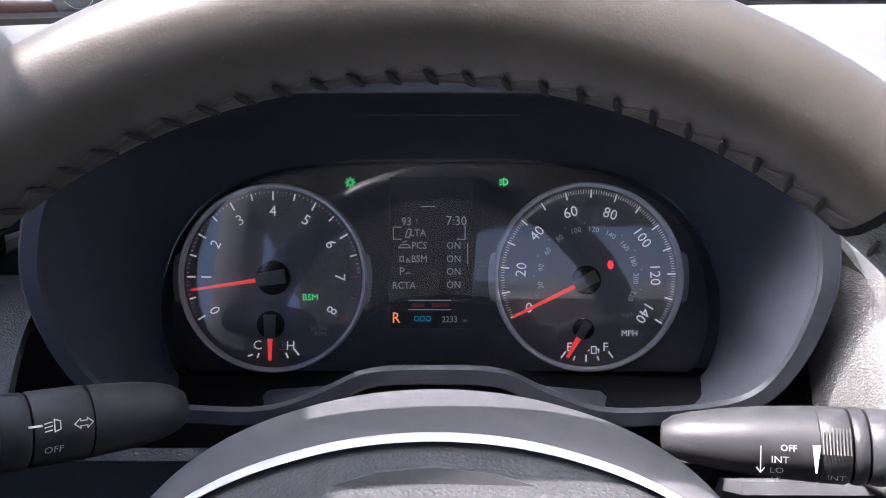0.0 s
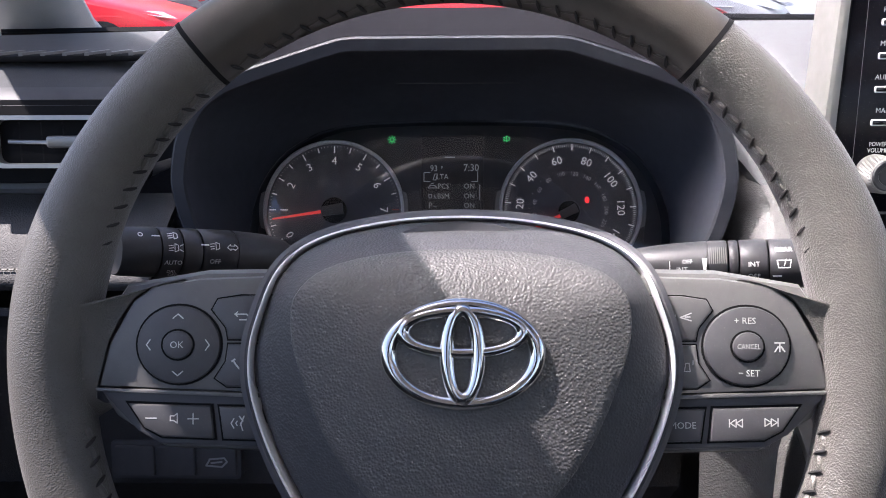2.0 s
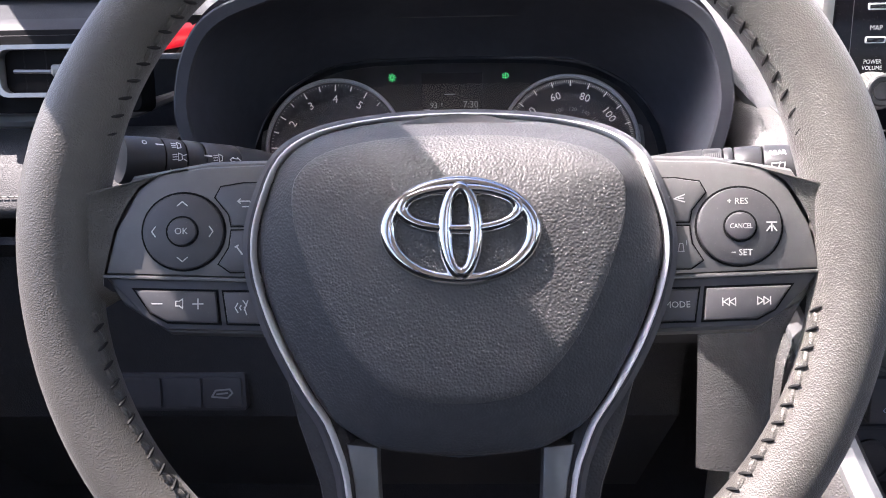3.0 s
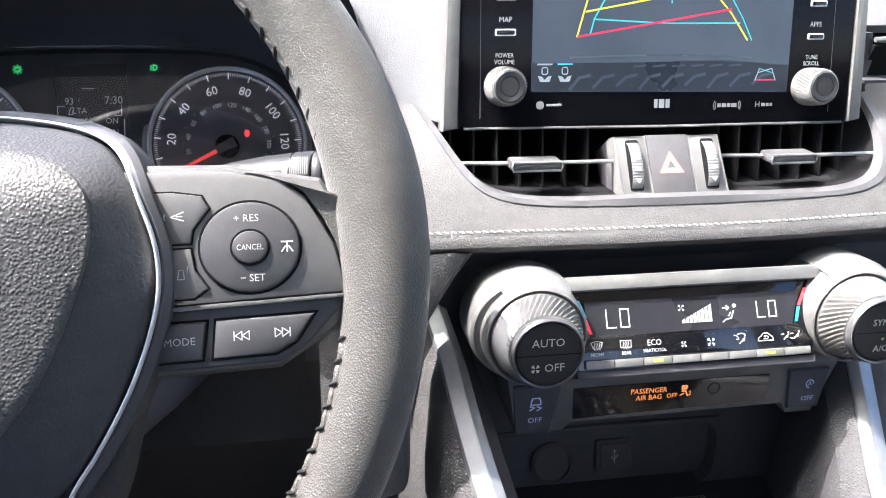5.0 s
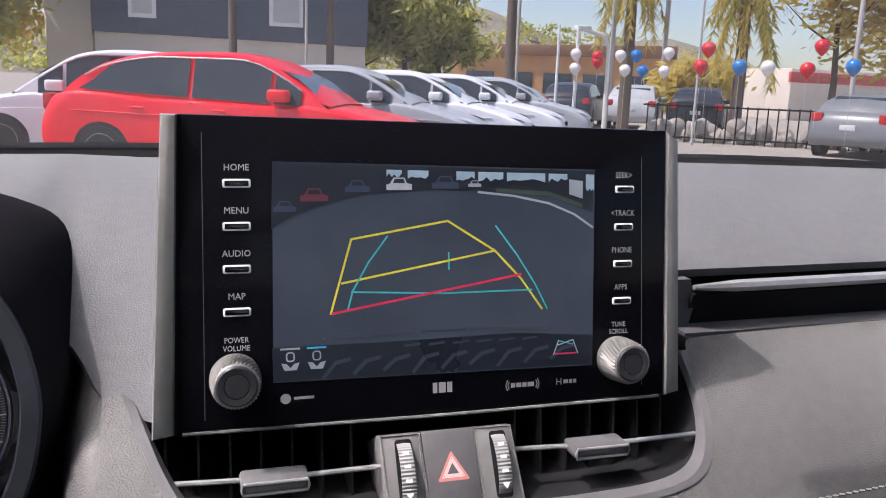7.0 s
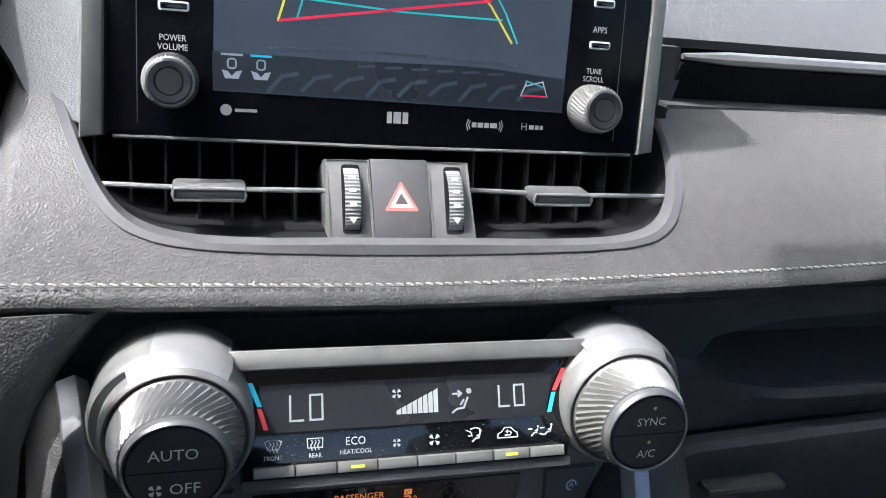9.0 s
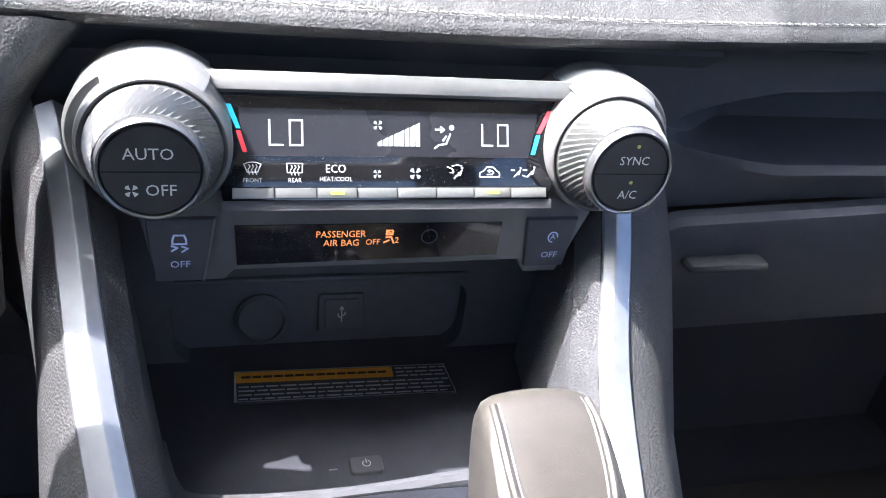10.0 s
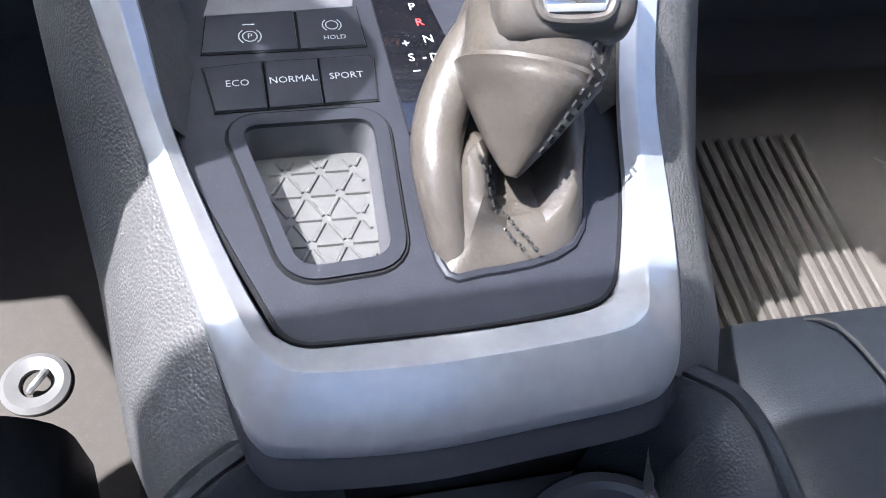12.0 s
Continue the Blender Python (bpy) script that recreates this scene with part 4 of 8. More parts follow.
# ---- instrument cluster ----
GA = face_frame((0.0, 0.470, 1.075), 22.5)
cluster = thing("instrument_cluster", (0, 0.47, 1.0), "black instrument cluster with two round dials under a hood", "instrument cluster")
HALF = [(0.0, 1.1768), (0.045, 1.1768), (0.066, 1.1765), (0.076, 1.1745), (0.100, 1.1670), (0.130, 1.1570), (0.148, 1.1490), (0.160, 1.1380), (0.168, 1.1220), (0.1725, 1.1040), (0.1735, 1.0900), (0.1710, 1.0720), (0.1660, 1.0540), (0.1560, 1.0370), (0.1400, 1.0285),
        (0.1080, 1.0245), (0.0790, 1.0250), (0.0530, 1.0355), (0.0345, 1.0455), (0.0150, 1.0480), (0.0, 1.0480)]
LOOP = HALF + [(-x * 1.04, z) for x, z in HALF[-2:0:-1]]
LOOP = [(p.x, p.y) for p in smooth_line([(x, z, 0) for x, z in LOOP], 3, True)]


def hood_ring(d, y_of, drop=0.0):
    """The hood's outline, grown by d, its lower part let down by drop."""
    out = []
    for (x, z), (gx, gz) in zip(LOOP, offset_poly(LOOP, d) if d else LOOP):
        low = min(1.0, max(0.0, (1.10 - z) / 0.05))
        floor_z = 1.0 - drop
        out.append(Vector((gx, y_of(z), gz + (floor_z - gz) * low if drop else gz)))
    return out


back_y = lambda z: 0.470 + (z - 1.075) * 0.414 + 0.002
lip_y = lambda z: 0.337 + 0.10 * max(0.0, z - 1.09)


def hood_back(grow, y, drop):
    out = []
    for x, z in LOOP:
        low = min(1.0, max(0.0, (1.09 - z) / 0.045))
        zz = z + (drop - z) * low
        xx = x * grow if abs(x) > 0.1 or low < 0.5 else x
        out.append(Vector((xx, y(zz), zz)))
    return out


outer = lambda g, k, y: [Vector((p.x * g, y, 1.06 + (p.z - 1.06) * k)) for p in hood_back(1.0, lambda z: y, 1.0)]
bm = loft([outer(1.12, 0.60, 0.58), outer(1.14, 1.08, 0.50), outer(1.10, 1.20, 0.43), hood_ring(0.016, lambda z: lip_y(z) + 0.030), hood_ring(0.0115, lambda z: lip_y(z) + 0.010), hood_ring(0.0102, lambda z: lip_y(z) + 0.003)], caps=False)
part("hood_shell", bm, SHADED_SHELL, cluster, "outer shell of the hood, blackened to stand for shade")
bm = loft([hood_ring(0.0098, lambda z: lip_y(z) + 0.006), hood_ring(0.0098, lambda z: lip_y(z) + 0.001), hood_ring(0.0085, lip_y), hood_ring(0.0012, lambda z: lip_y(z) + 0.0005), hood_ring(0.0, lambda z: lip_y(z) + 0.003)], caps=False)
part("hood_lip", bm, LIP, cluster, "dark grey satin lip of the hood")
LENS = [(0.070, 0.0300), (0.122, 0.0160), (0.150, -0.010), (0.163, -0.045), (0.161, -0.080), (0.146, -0.099), (0.10, -0.104), (0.05, -0.100), (0.0, -0.098)]
LENS = LENS + [(-x, y) for x, y in LENS[-2::-1]]
LENSL = [(p.x, p.y) for p in smooth_line([(x, y, 0) for x, y in LENS[::-1]], 3, True)]


def bowl_ring(k):
    """The hood's inner wall: k = 0 at the lip, 1 where it meets the lens."""
    out = []
    low_c = (0.0, 1.075)
    for (x, z) in LOOP:
        lx, lv = across([(u * 1.03, 1.075 + v * 0.924 * 1.03) for u, v in LENSL], low_c, (x, z))
        lv = (lv - 1.075) / 0.924
        foot = GA @ Vector((lx, lv, 0.010))
        head = Vector((x, lip_y(z) + 0.0028, z))
        low = min(1.0, max(0.0, (1.085 - z) / 0.045))
        r = k ** (1.9 - 1.45 * low)
        y = head.y + (foot.y - head.y) * (1 - (1 - k) ** 1.25)
        out.append(Vector((head.x + (foot.x - head.x) * r, y, head.z + (foot.z - head.z) * r)))
    return out


bm = loft([bowl_ring(k) for k in (0.0, 0.06, 0.15, 0.3, 0.45, 0.6, 0.72, 0.83, 0.92, 1.0)], caps=False)
part("hood", bm, HOOD, cluster, "matt black hood round the dials")
part("back_panel", slab([(p.x, (p.z - 1.075) / 0.924) for p in hood_back(1.15, back_y, 0.960)][::-1], -0.006, 0.0, 0, GA), HOOD, cluster)

lens = part("lens", slab([(x * 1.02, y + 0.002) for x, y in LENSL], 0.0135, 0.0150, 0, GA), pane_mat("lens_glass", (0.98, 0.98, 1.0), 0.0), cluster, "clear plastic lens over the dials")
lens.visible_shadow = False
part("face_plate", slab(LENSL, -0.002, 0.003, 0.001, GA), BLACK, cluster, "black face plate")
FACE = mat("dial_face", (0.125, 0.126, 0.140), 0.34, var=0.06, bump=0.00002, grain=3000)


def gp(x, y):
    """A place on the face plate from a grid laid over it."""
    return ((x - 529) * 0.000405 - 0.1015, (470 - y) * 0.000406 - 0.0385)


def polar(c, r, deg):
    return (c[0] + r * math.cos(radians(deg)), c[1] + r * math.sin(radians(deg)))


def dial(name, c, label):
    d = part(name, slab(oval(0.0555, 0.0555, 64, c), 0.002, 0.0045, 0, GA), FACE, cluster, label)
    rings = []
    for r, w in ((0.0546, 0.003), (0.0548, 0.0072), (0.0554, 0.0086), (0.0566, 0.0088), (0.0575, 0.0076), (0.0580, 0.002)):
        rings.append([(c[0] + r * math.cos(2 * math.pi * j / 72), c[1] + r * math.sin(2 * math.pi * j / 72), w) for j in range(72)])
    bm = loft(rings, caps=False)
    bm.transform(GA)
    part("bezel", bm, RING, d, "bright silver bezel ring")
    for k in (-1, 1):
        pts = [polar(c, 0.0568, a) for a in span(-16, 16, 7)] + [polar(c, 0.0602, a) for a in span(13, -13, 7)]
        if k < 0:
            pts = [(2 * c[0] - x, y) for x, y in pts][::-1]
        part("bezel_tab", slab(pts, 0.002, 0.0070, 0.0006, GA), SILVER, d)
    return d


tc, sc_ = (-0.1015, -0.0383), (0.0902, -0.0375)
tach = dial("rev_counter", tc, "dark rev counter dial")
speed = dial("speedometer", sc_, "dark speedometer dial")
W = 0.0047
a0, st = 209.0, 29.75
bm, bmr = bmesh.new(), bmesh.new()
for i in range(17):
    a = a0 - st * i / 2
    strokes([[polar(tc, 0.0478 if i % 2 == 0 else 0.0490, a), polar(tc, 0.0525, a)]], 0.0010, W, GA, bmr if i > 13 else bm)
for i in range(81):
    a = a0 - st * i / 10
    strokes([[polar(tc, 0.0518, a), polar(tc, 0.0528, a)]], 0.0003, W, GA, bmr if i > 69 else bm)
part("scale", bm, DIAL_INK, tach, "white tick marks")
part("red_zone", bmr, RED_INK, tach, "red tick marks")
for i in range(9):
    a = a0 - st * i
    part("numeral", lettering(str(i), 0.0063, polar(tc, 0.0405, a), W, GA, a - 90 if i != 4 else 0), DIAL_INK, tach)
part("caption", lettering("x1000", 0.0028, gp(598, 545), W, GA), GREY_INK, tach)
part("caption", lettering("RPM", 0.0028, gp(600, 554), W, GA), GREY_INK, tach)
part("warning_lamp", lettering("BSM", 0.0038, gp(585, 499), W, GA), GREEN_LED, tach, "lit green lamp")


def needle(parent, c, a, r0, r1, wide, hub, w=0.008):
    d = Vector((math.cos(radians(a)), math.sin(radians(a))))
    s = Vector((-d.y, d.x))
    C = Vector(c)
    q = [C + d * r0 - s * wide, C + d * r1 - s * wide * 0.5, C + d * r1 + s * wide * 0.5, C + d * r0 + s * wide]
    n = part("needle", slab([tuple(p) for p in q], w - 0.0006, w + 0.0004, 0, GA), NEEDLE, parent, "red needle")
    h = part("needle_hub", slab(oval(hub, hub, 32, c), 0.004, w - 0.001, 0.001, GA), DARK, n, "black needle hub")
    q = [C - d * hub * 0.75 - s * hub * 0.42, C + d * hub * 0.95 - s * hub * 0.36, C + d * hub * 0.95 + s * hub * 0.36, C - d * hub * 0.75 + s * hub * 0.42]
    part("hub_cap", slab([tuple(p) for p in q], w - 0.001, w + 0.002, 0.0006, GA), GREY_PL, n, "grey hub cap")
    return n


needle(tach, gp(529, 469), 188.5, 0.006, 0.0500, 0.0013, 0.0105)
needle(tach, gp(525, 540), 270, 0.007, 0.0215, 0.0016, 0.0085, 0.007)
part("gauge_letter", lettering("C", 0.0055, gp(505, 571), W, GA), DIAL_INK, tach)
part("gauge_letter", lettering("H", 0.0055, gp(555, 572), W, GA), DIAL_INK, tach)
part("gauge_tick", strokes([[gp(497, 585), gp(491, 575 + 12)], [gp(561, 577), gp(567, 585)], [gp(507, 583), gp(505, 589)], [gp(548, 583), gp(551, 589)]], 0.0010, W, GA), DIAL_INK, tach)
part("gauge_icon", strokes([[gp(543, 565), gp(543, 575)], [gp(538, 577), gp(548, 577)], [gp(543, 567), gp(546, 567)], [gp(543, 571), gp(546, 571)]], 0.0006, W, GA), GREY_INK, tach)
bm = bmesh.new()
s0, ss = 208.0, 34.3
for i in range(15):
    a = s0 - ss * i / 2
    strokes([[polar(sc_, 0.0485, a), polar(sc_, 0.0528, a)]], 0.0010, W, GA, bm)
for i in range(141):
    a = s0 - ss * i / 20
    strokes([[polar(sc_, 0.0508, a), polar(sc_, 0.0528, a)]], 0.0003, W, GA, bm)
part("scale", bm, DIAL_INK, speed, "white tick marks")
for i in range(8):
    a = s0 - ss * i
    part("numeral", lettering(str(20 * i), 0.0062, polar(sc_, 0.0405, a), W, GA, (a - 90) if i != 0 else 0), DIAL_INK, speed)
bm = bmesh.new()
for i in range(1, 12):
    a = 190 - 21.3 * (i - 1)
    part("small_numeral", lettering(str(20 * i), 0.0032, polar(sc_, 0.0290, a), W, GA, a - 90), DIAL_GREY, speed)
    strokes([[polar(sc_, 0.0325, a + 10), polar(sc_, 0.0332, a + 10)]], 0.0007, W, GA, bm)
part("small_scale", bm, GREY_INK, speed)
part("caption", lettering("km/h", 0.0026, gp(1062, 524), W, GA), GREY_INK, speed)
part("caption", lettering("MPH", 0.0035, gp(1065, 552), W, GA), DIAL_INK, speed)
needle(speed, gp(1000, 472), 206.5, 0.006, 0.0500, 0.0014, 0.0088)
needle(speed, gp(996, 545), 240, 0.006, 0.0200, 0.0016, 0.0065, 0.007)
part("gauge_letter", lettering("E", 0.0052, gp(975, 573), W, GA), DIAL_INK, speed)
part("gauge_letter", lettering("F", 0.0052, gp(1029, 573), W, GA), DIAL_INK, speed)
part("gauge_tick", strokes([[gp(969, 580), gp(963, 588)], [gp(1034, 580), gp(1040, 588)], [gp(1000, 585), gp(1000, 594)], [gp(983, 587), gp(981, 592)], [gp(1017, 587), gp(1019, 592)]], 0.0010, W, GA), DIAL_INK, speed)
part("gauge_icon", strokes([[gp(1008, 582), gp(1008, 572), gp(1015, 572), gp(1015, 582), gp(1008, 582)], [gp(1015, 575), gp(1019, 576), gp(1019, 581)], [gp(1005, 577), gp(1003, 578)]], 0.0006, W, GA), DIAL_INK, speed)
part("belt_lamp", blot(oval(0.0018, 0.0026, 10, gp(1036, 449)), 0.0052, GA), RED_LED, speed, "lit red warning lamp")
LCD_DARK = mat("display_dark", (0.045, 0.045, 0.05), 0.25, var=0.05, emit=0.012)
dsp = part("trip_display", slab([gp(705, 545), gp(828, 545), gp(828, 318), gp(705, 318)], 0.002, 0.0036, 0, GA), LCD_DARK, cluster, "dim grey trip computer display")
W2 = 0.0039


def say(t, h, x, y, m=LCD_WHITE, al="CENTER"):
    part("display_text", lettering(t, h, gp(x, y), W2, GA, align=al, wide=0.92), m, dsp)


say("93", 0.0048, 730, 385)
say("F", 0.0022, 746, 383, LCD_GREY)
say("7:30", 0.0056, 805, 384)
say("LTA", 0.0042, 747, 402)
for i, (a, y) in enumerate((("PCS", 421), ("BSM", 441), ("", 460), ("", 480))):
    if a:
        say(a, 0.0042, 749, y)
    say("ON", 0.0042, 801, y)
say("RCTA", 0.0042, 726, 481)
say("P", 0.0050, 723, 460)
say("R", 0.0064, 714, 530, AMBER_LED)
say("ODO", 0.0034, 754, 531, CYAN)
say("2233", 0.0036, 795, 532)
say("mi", 0.0022, 818, 533, LCD_GREY)
bm = bmesh.new()
strokes([[gp(818, 392), gp(818, 411), gp(806, 411)], [gp(710, 393), gp(710, 411), gp(722, 411)], [gp(710, 393), gp(722, 393)], [gp(822, 418), gp(822, 448)], [gp(728, 408), gp(732, 396), gp(737, 396), gp(734, 408), gp(728, 408)],
         [gp(718, 424), gp(722, 419), gp(732, 419), gp(736, 424), gp(718, 424)], [gp(724, 416), gp(730, 414)], [gp(720, 437), gp(720, 444), gp(725, 444), gp(725, 437), gp(720, 437)], [gp(730, 446), gp(731, 440), gp(735, 446)], [gp(729, 462), gp(735, 462)], [gp(752, 362), gp(772, 362)]], 0.0006, W2, GA, bm)
part("display_mark", bm, LCD_GREY, dsp)
part("display_alert", strokes([[gp(733, 503), gp(797, 503)], [gp(733, 517), gp(797, 517)]], 0.0006, W2, GA), LCD_GREY, dsp)
part("display_alert", strokes([[gp(740, 510), gp(755, 510)], [gp(770, 510), gp(792, 510)]], 0.0026, W2, GA), RED_INK, dsp, "dim red warning")
part("head_lamp_sign", strokes([oval(0.0016, 0.0016, 10, gp(645, 326)) + [polar(gp(645, 326), 0.0016, 0)]] + [[polar(gp(645, 326), 0.0022, a), polar(gp(645, 326), 0.0033, a)] for a in range(0, 360, 45)], 0.0006, 0.0036, GA), GREEN_LED, cluster, "lit green light symbol")
c = gp(876, 325)
part("fog_lamp_sign", strokes([[(c[0], c[1] + 0.0022), (c[0] + 0.0022, c[1] + 0.001), (c[0] + 0.0022, c[1] - 0.001), (c[0], c[1] - 0.0022), (c[0], c[1] + 0.0022)], [(c[0] - 0.001, c[1] + 0.0014), (c[0] - 0.0024, c[1] + 0.001)], [(c[0] - 0.001, c[1]), (c[0] - 0.0024, c[1] - 0.0004)], [(c[0] - 0.001, c[1] - 0.0014), (c[0] - 0.0024, c[1] - 0.0018)]], 0.0007, 0.0036, GA), GREEN_LED, cluster, "lit green lamp symbol")

# ---- infotainment screen ----
SC = face_frame((0.374, 0.338, 1.10), 8.2)
unit = thing("infotainment_screen", (0.374, 0.36, 1.08), "gloss black touchscreen unit with silver side trims on the dashboard", "touchscreen")
body = [(-0.1335, -0.0255), (0.1325, -0.0265), (0.1320, 0.1235), (-0.1285, 0.1265)]
part("bezel", slab(body, -0.028, 0.0, 0.0015, SC), BEZEL, unit, "gloss black bezel")
part("housing", slab([(-0.12, -0.02), (0.12, -0.02), (0.11, 0.108), (-0.11, 0.11)], -0.06, -0.027, 0.006, SC), BLACK, unit)
for pts, w in (([(-0.1440, -0.0275), (-0.1338, -0.0260), (-0.1288, 0.1262), (-0.1362, 0.1262)], 0.0035), ([(0.1328, -0.0272), (0.1420, -0.0255), (0.1395, 0.1180), (0.1322, 0.1232)], 0.0020)):
    part("side_trim", slab(pts, -0.032, w, 0.0028, SC), SILVER_MATT, unit, "satin silver side trim")
part("side_shadow_gap", slab([(-0.1338, -0.026), (-0.1326, -0.026), (-0.1278, 0.126), (-0.129, 0.126)], -0.01, 0.0006, 0, SC), DARK, unit)
for q in ([(-0.1180, 0.118), (-0.1195, -0.020)], [(0.1165, 0.1085), (0.1180, -0.020)]):
    part("bezel_line", strokes([q], 0.0004, 0.0002, SC), GREY_PL, unit)
part("bezel_chin", tube([SC @ Vector((-0.13, -0.0262, 0.0)), SC @ Vector((0.0, -0.0272, 0.001)), SC @ Vector((0.129, -0.0272, 0.0))], 0.0009, 6), GREY_PL, unit)


def lcd_mat():
    m = bpy.data.materials.new("camera_picture")
    m.use_nodes = True
    N, L = m.node_tree.nodes, m.node_tree.links
    b = N["Principled BSDF"]
    co = N.new("ShaderNodeTexCoord")
    n = N.new("ShaderNodeTexNoise")
    n.inputs["Scale"].default_value, n.inputs["Detail"].default_value = 30.0, 5.0
    L.new(co.outputs["Object"], n.inputs["Vector"])
    r = N.new("ShaderNodeValToRGB")
    r.color_ramp.elements[0].position, r.color_ramp.elements[0].color = 0.35, (0.070, 0.098, 0.135, 1)
    r.color_ramp.elements[1].position, r.color_ramp.elements[1].color = 0.65, (0.098, 0.130, 0.170, 1)
    L.new(n.outputs["Fac"], r.inputs["Fac"])
    L.new(r.outputs["Color"], b.inputs["Emission Color"])
    b.inputs["Emission Strength"].default_value = 0.27
    b.inputs["Base Color"].default_value = (0.02, 0.024, 0.03, 1)
    b.inputs["Roughness"].default_value = 0.22
    b.inputs["Specular IOR Level"].default_value = 0.2
    return m


LCD = lcd_mat()
lcd = part("display", slab([(-0.0868, -0.0040), (0.0868, -0.0065), (0.0877, 0.1012), (-0.0855, 0.1045)], -0.003, 0.0004, 0, SC), LCD, unit, "display with a rear camera picture of a car park")
YEL = mat("guide_yellow", (0.60, 0.52, 0.04), 0.5, emit=0.20)
TEAL = mat("guide_teal", (0.02, 0.36, 0.36), 0.5, emit=0.20)
GRED = mat("guide_red", (0.55, 0.02, 0.06), 0.5, emit=0.22)
PIC_DARK = mat("picture_dark", (0.012, 0.016, 0.024), 0.3, emit=0.10)
PIC_SKY = mat("picture_sky", (0.26, 0.36, 0.43), 0.3, emit=0.20)
PIC_WHITE = mat("picture_white", (0.32, 0.35, 0.37), 0.3, emit=0.26)
PIC_RED = mat("picture_red", (0.11, 0.025, 0.035), 0.3, emit=0.22)
PIC_PALE = mat("picture_pale", (0.22, 0.25, 0.27), 0.3, emit=0.35)
P = 0.0006
PIC_NAVY = mat("picture_navy", (0.03, 0.04, 0.07), 0.3, emit=0.3)
PIC_GREEN = mat("picture_green", (0.035, 0.05, 0.035), 0.3, emit=0.3)
part("picture_tree", blot([(-0.0855, 0.1040), (-0.0866, 0.0715), (-0.078, 0.0765), (-0.066, 0.0815), (-0.040, 0.0882), (-0.005, 0.0903), (0.030, 0.0893), (0.060, 0.0872), (0.086, 0.0780), (0.0875, 0.1006)], P, SC), PIC_DARK, lcd)
random.seed(8)
for x0, x1, y0 in ((-0.029, -0.021, 0.0975), (-0.018, -0.007, 0.0965), (0.008, 0.018, 0.0960), (0.020, 0.034, 0.0955), (0.036, 0.058, 0.0948), (0.060, 0.071, 0.0950), (0.082, 0.087, 0.0900)):
    n = 6
    top = [(x1 + (x0 - x1) * i / n, 0.1016 - 0.012 * max(0, x0) * 0) for i in range(n + 1)]
    part("picture_sky", blot([(x0 + (x1 - x0) * i / n, y0 + random.uniform(-0.0008, 0.0016)) for i in range(n + 1)] + [(x, 0.1026 - 0.0130 * (x + 0.0855) / 0.173 * 0.25 - 0.0008) for x, _ in top], P + 0.0002, SC), PIC_SKY, lcd)


def tiny_car(x, y, s, m):
    part("picture_car", blot([(x - s, y), (x + s, y), (x + s * 1.02, y + s * 0.42), (x + s * 0.62, y + s * 0.52), (x + s * 0.42, y + s * 0.95), (x - s * 0.45, y + s * 0.95), (x - s * 0.72, y + s * 0.5), (x - s * 1.02, y + s * 0.40)], P + 0.0004, SC), m, lcd)
    part("picture_car", blot([(x - s * 0.5, y + s * 0.52), (x + s * 0.48, y + s * 0.52), (x + s * 0.34, y + s * 0.85), (x - s * 0.36, y + s * 0.85)], P + 0.0005, SC), PIC_DARK, lcd)


tiny_car(-0.0655, 0.0850, 0.0068, PIC_RED)
tiny_car(-0.0800, 0.0800, 0.0055, PIC_NAVY)
tiny_car(-0.0440, 0.0895, 0.0062, PIC_NAVY)
tiny_car(-0.0225, 0.0905, 0.0066, PIC_WHITE)
tiny_car(0.0020, 0.0910, 0.0070, PIC_NAVY)
tiny_car(0.0180, 0.0920, 0.0035, PIC_PALE)
part("picture_verge", blot([(0.030, 0.0893), (0.060, 0.0872), (0.080, 0.0805), (0.080, 0.0830), (0.060, 0.0895), (0.030, 0.0912)], P + 0.0003, SC), PIC_GREEN, lcd)
part("picture_kerb", strokes([[(0.020, 0.0893), (0.040, 0.0872), (0.060, 0.0832), (0.075, 0.0772), (0.086, 0.0700)]], 0.0012, P + 0.0004, SC), PIC_PALE, lcd)
part("picture_house", blot([(0.072, 0.0880), (0.080, 0.0855), (0.080, 0.0950), (0.072, 0.0960)], P + 0.0005, SC), PIC_PALE, lcd)
part("picture_bumper", blot([(-0.0868, -0.0036), (0.0866, -0.0060), (0.0862, 0.0105), (0.040, 0.0140), (-0.030, 0.0130), (-0.0872, 0.0135)], P, SC), PIC_DARK, lcd)
bm = bmesh.new()
for i in range(9):
    x = -0.062 + i * 0.0155
    strokes([[(x, -0.003 + 0.001 * (i % 3)), (x + 0.006, 0.004), (x + 0.013, 0.0055)]], 0.0020, P + 0.0002, SC, bm)
strokes([[(-0.062, 0.0165), (-0.020, 0.0175), (0.02, 0.0172), (0.060, 0.0155)]], 0.0012, P + 0.0003, SC, bm)
strokes([[(-0.020 + 0.013 * i, 0.0106), (-0.012 + 0.013 * i, 0.0112)] for i in range(6)], 0.0012, P + 0.0003, SC, bm)
part("picture_reflection", bm, mat("picture_slate", (0.034, 0.042, 0.056), 0.3, emit=0.3), lcd)
G1 = P + 0.0008
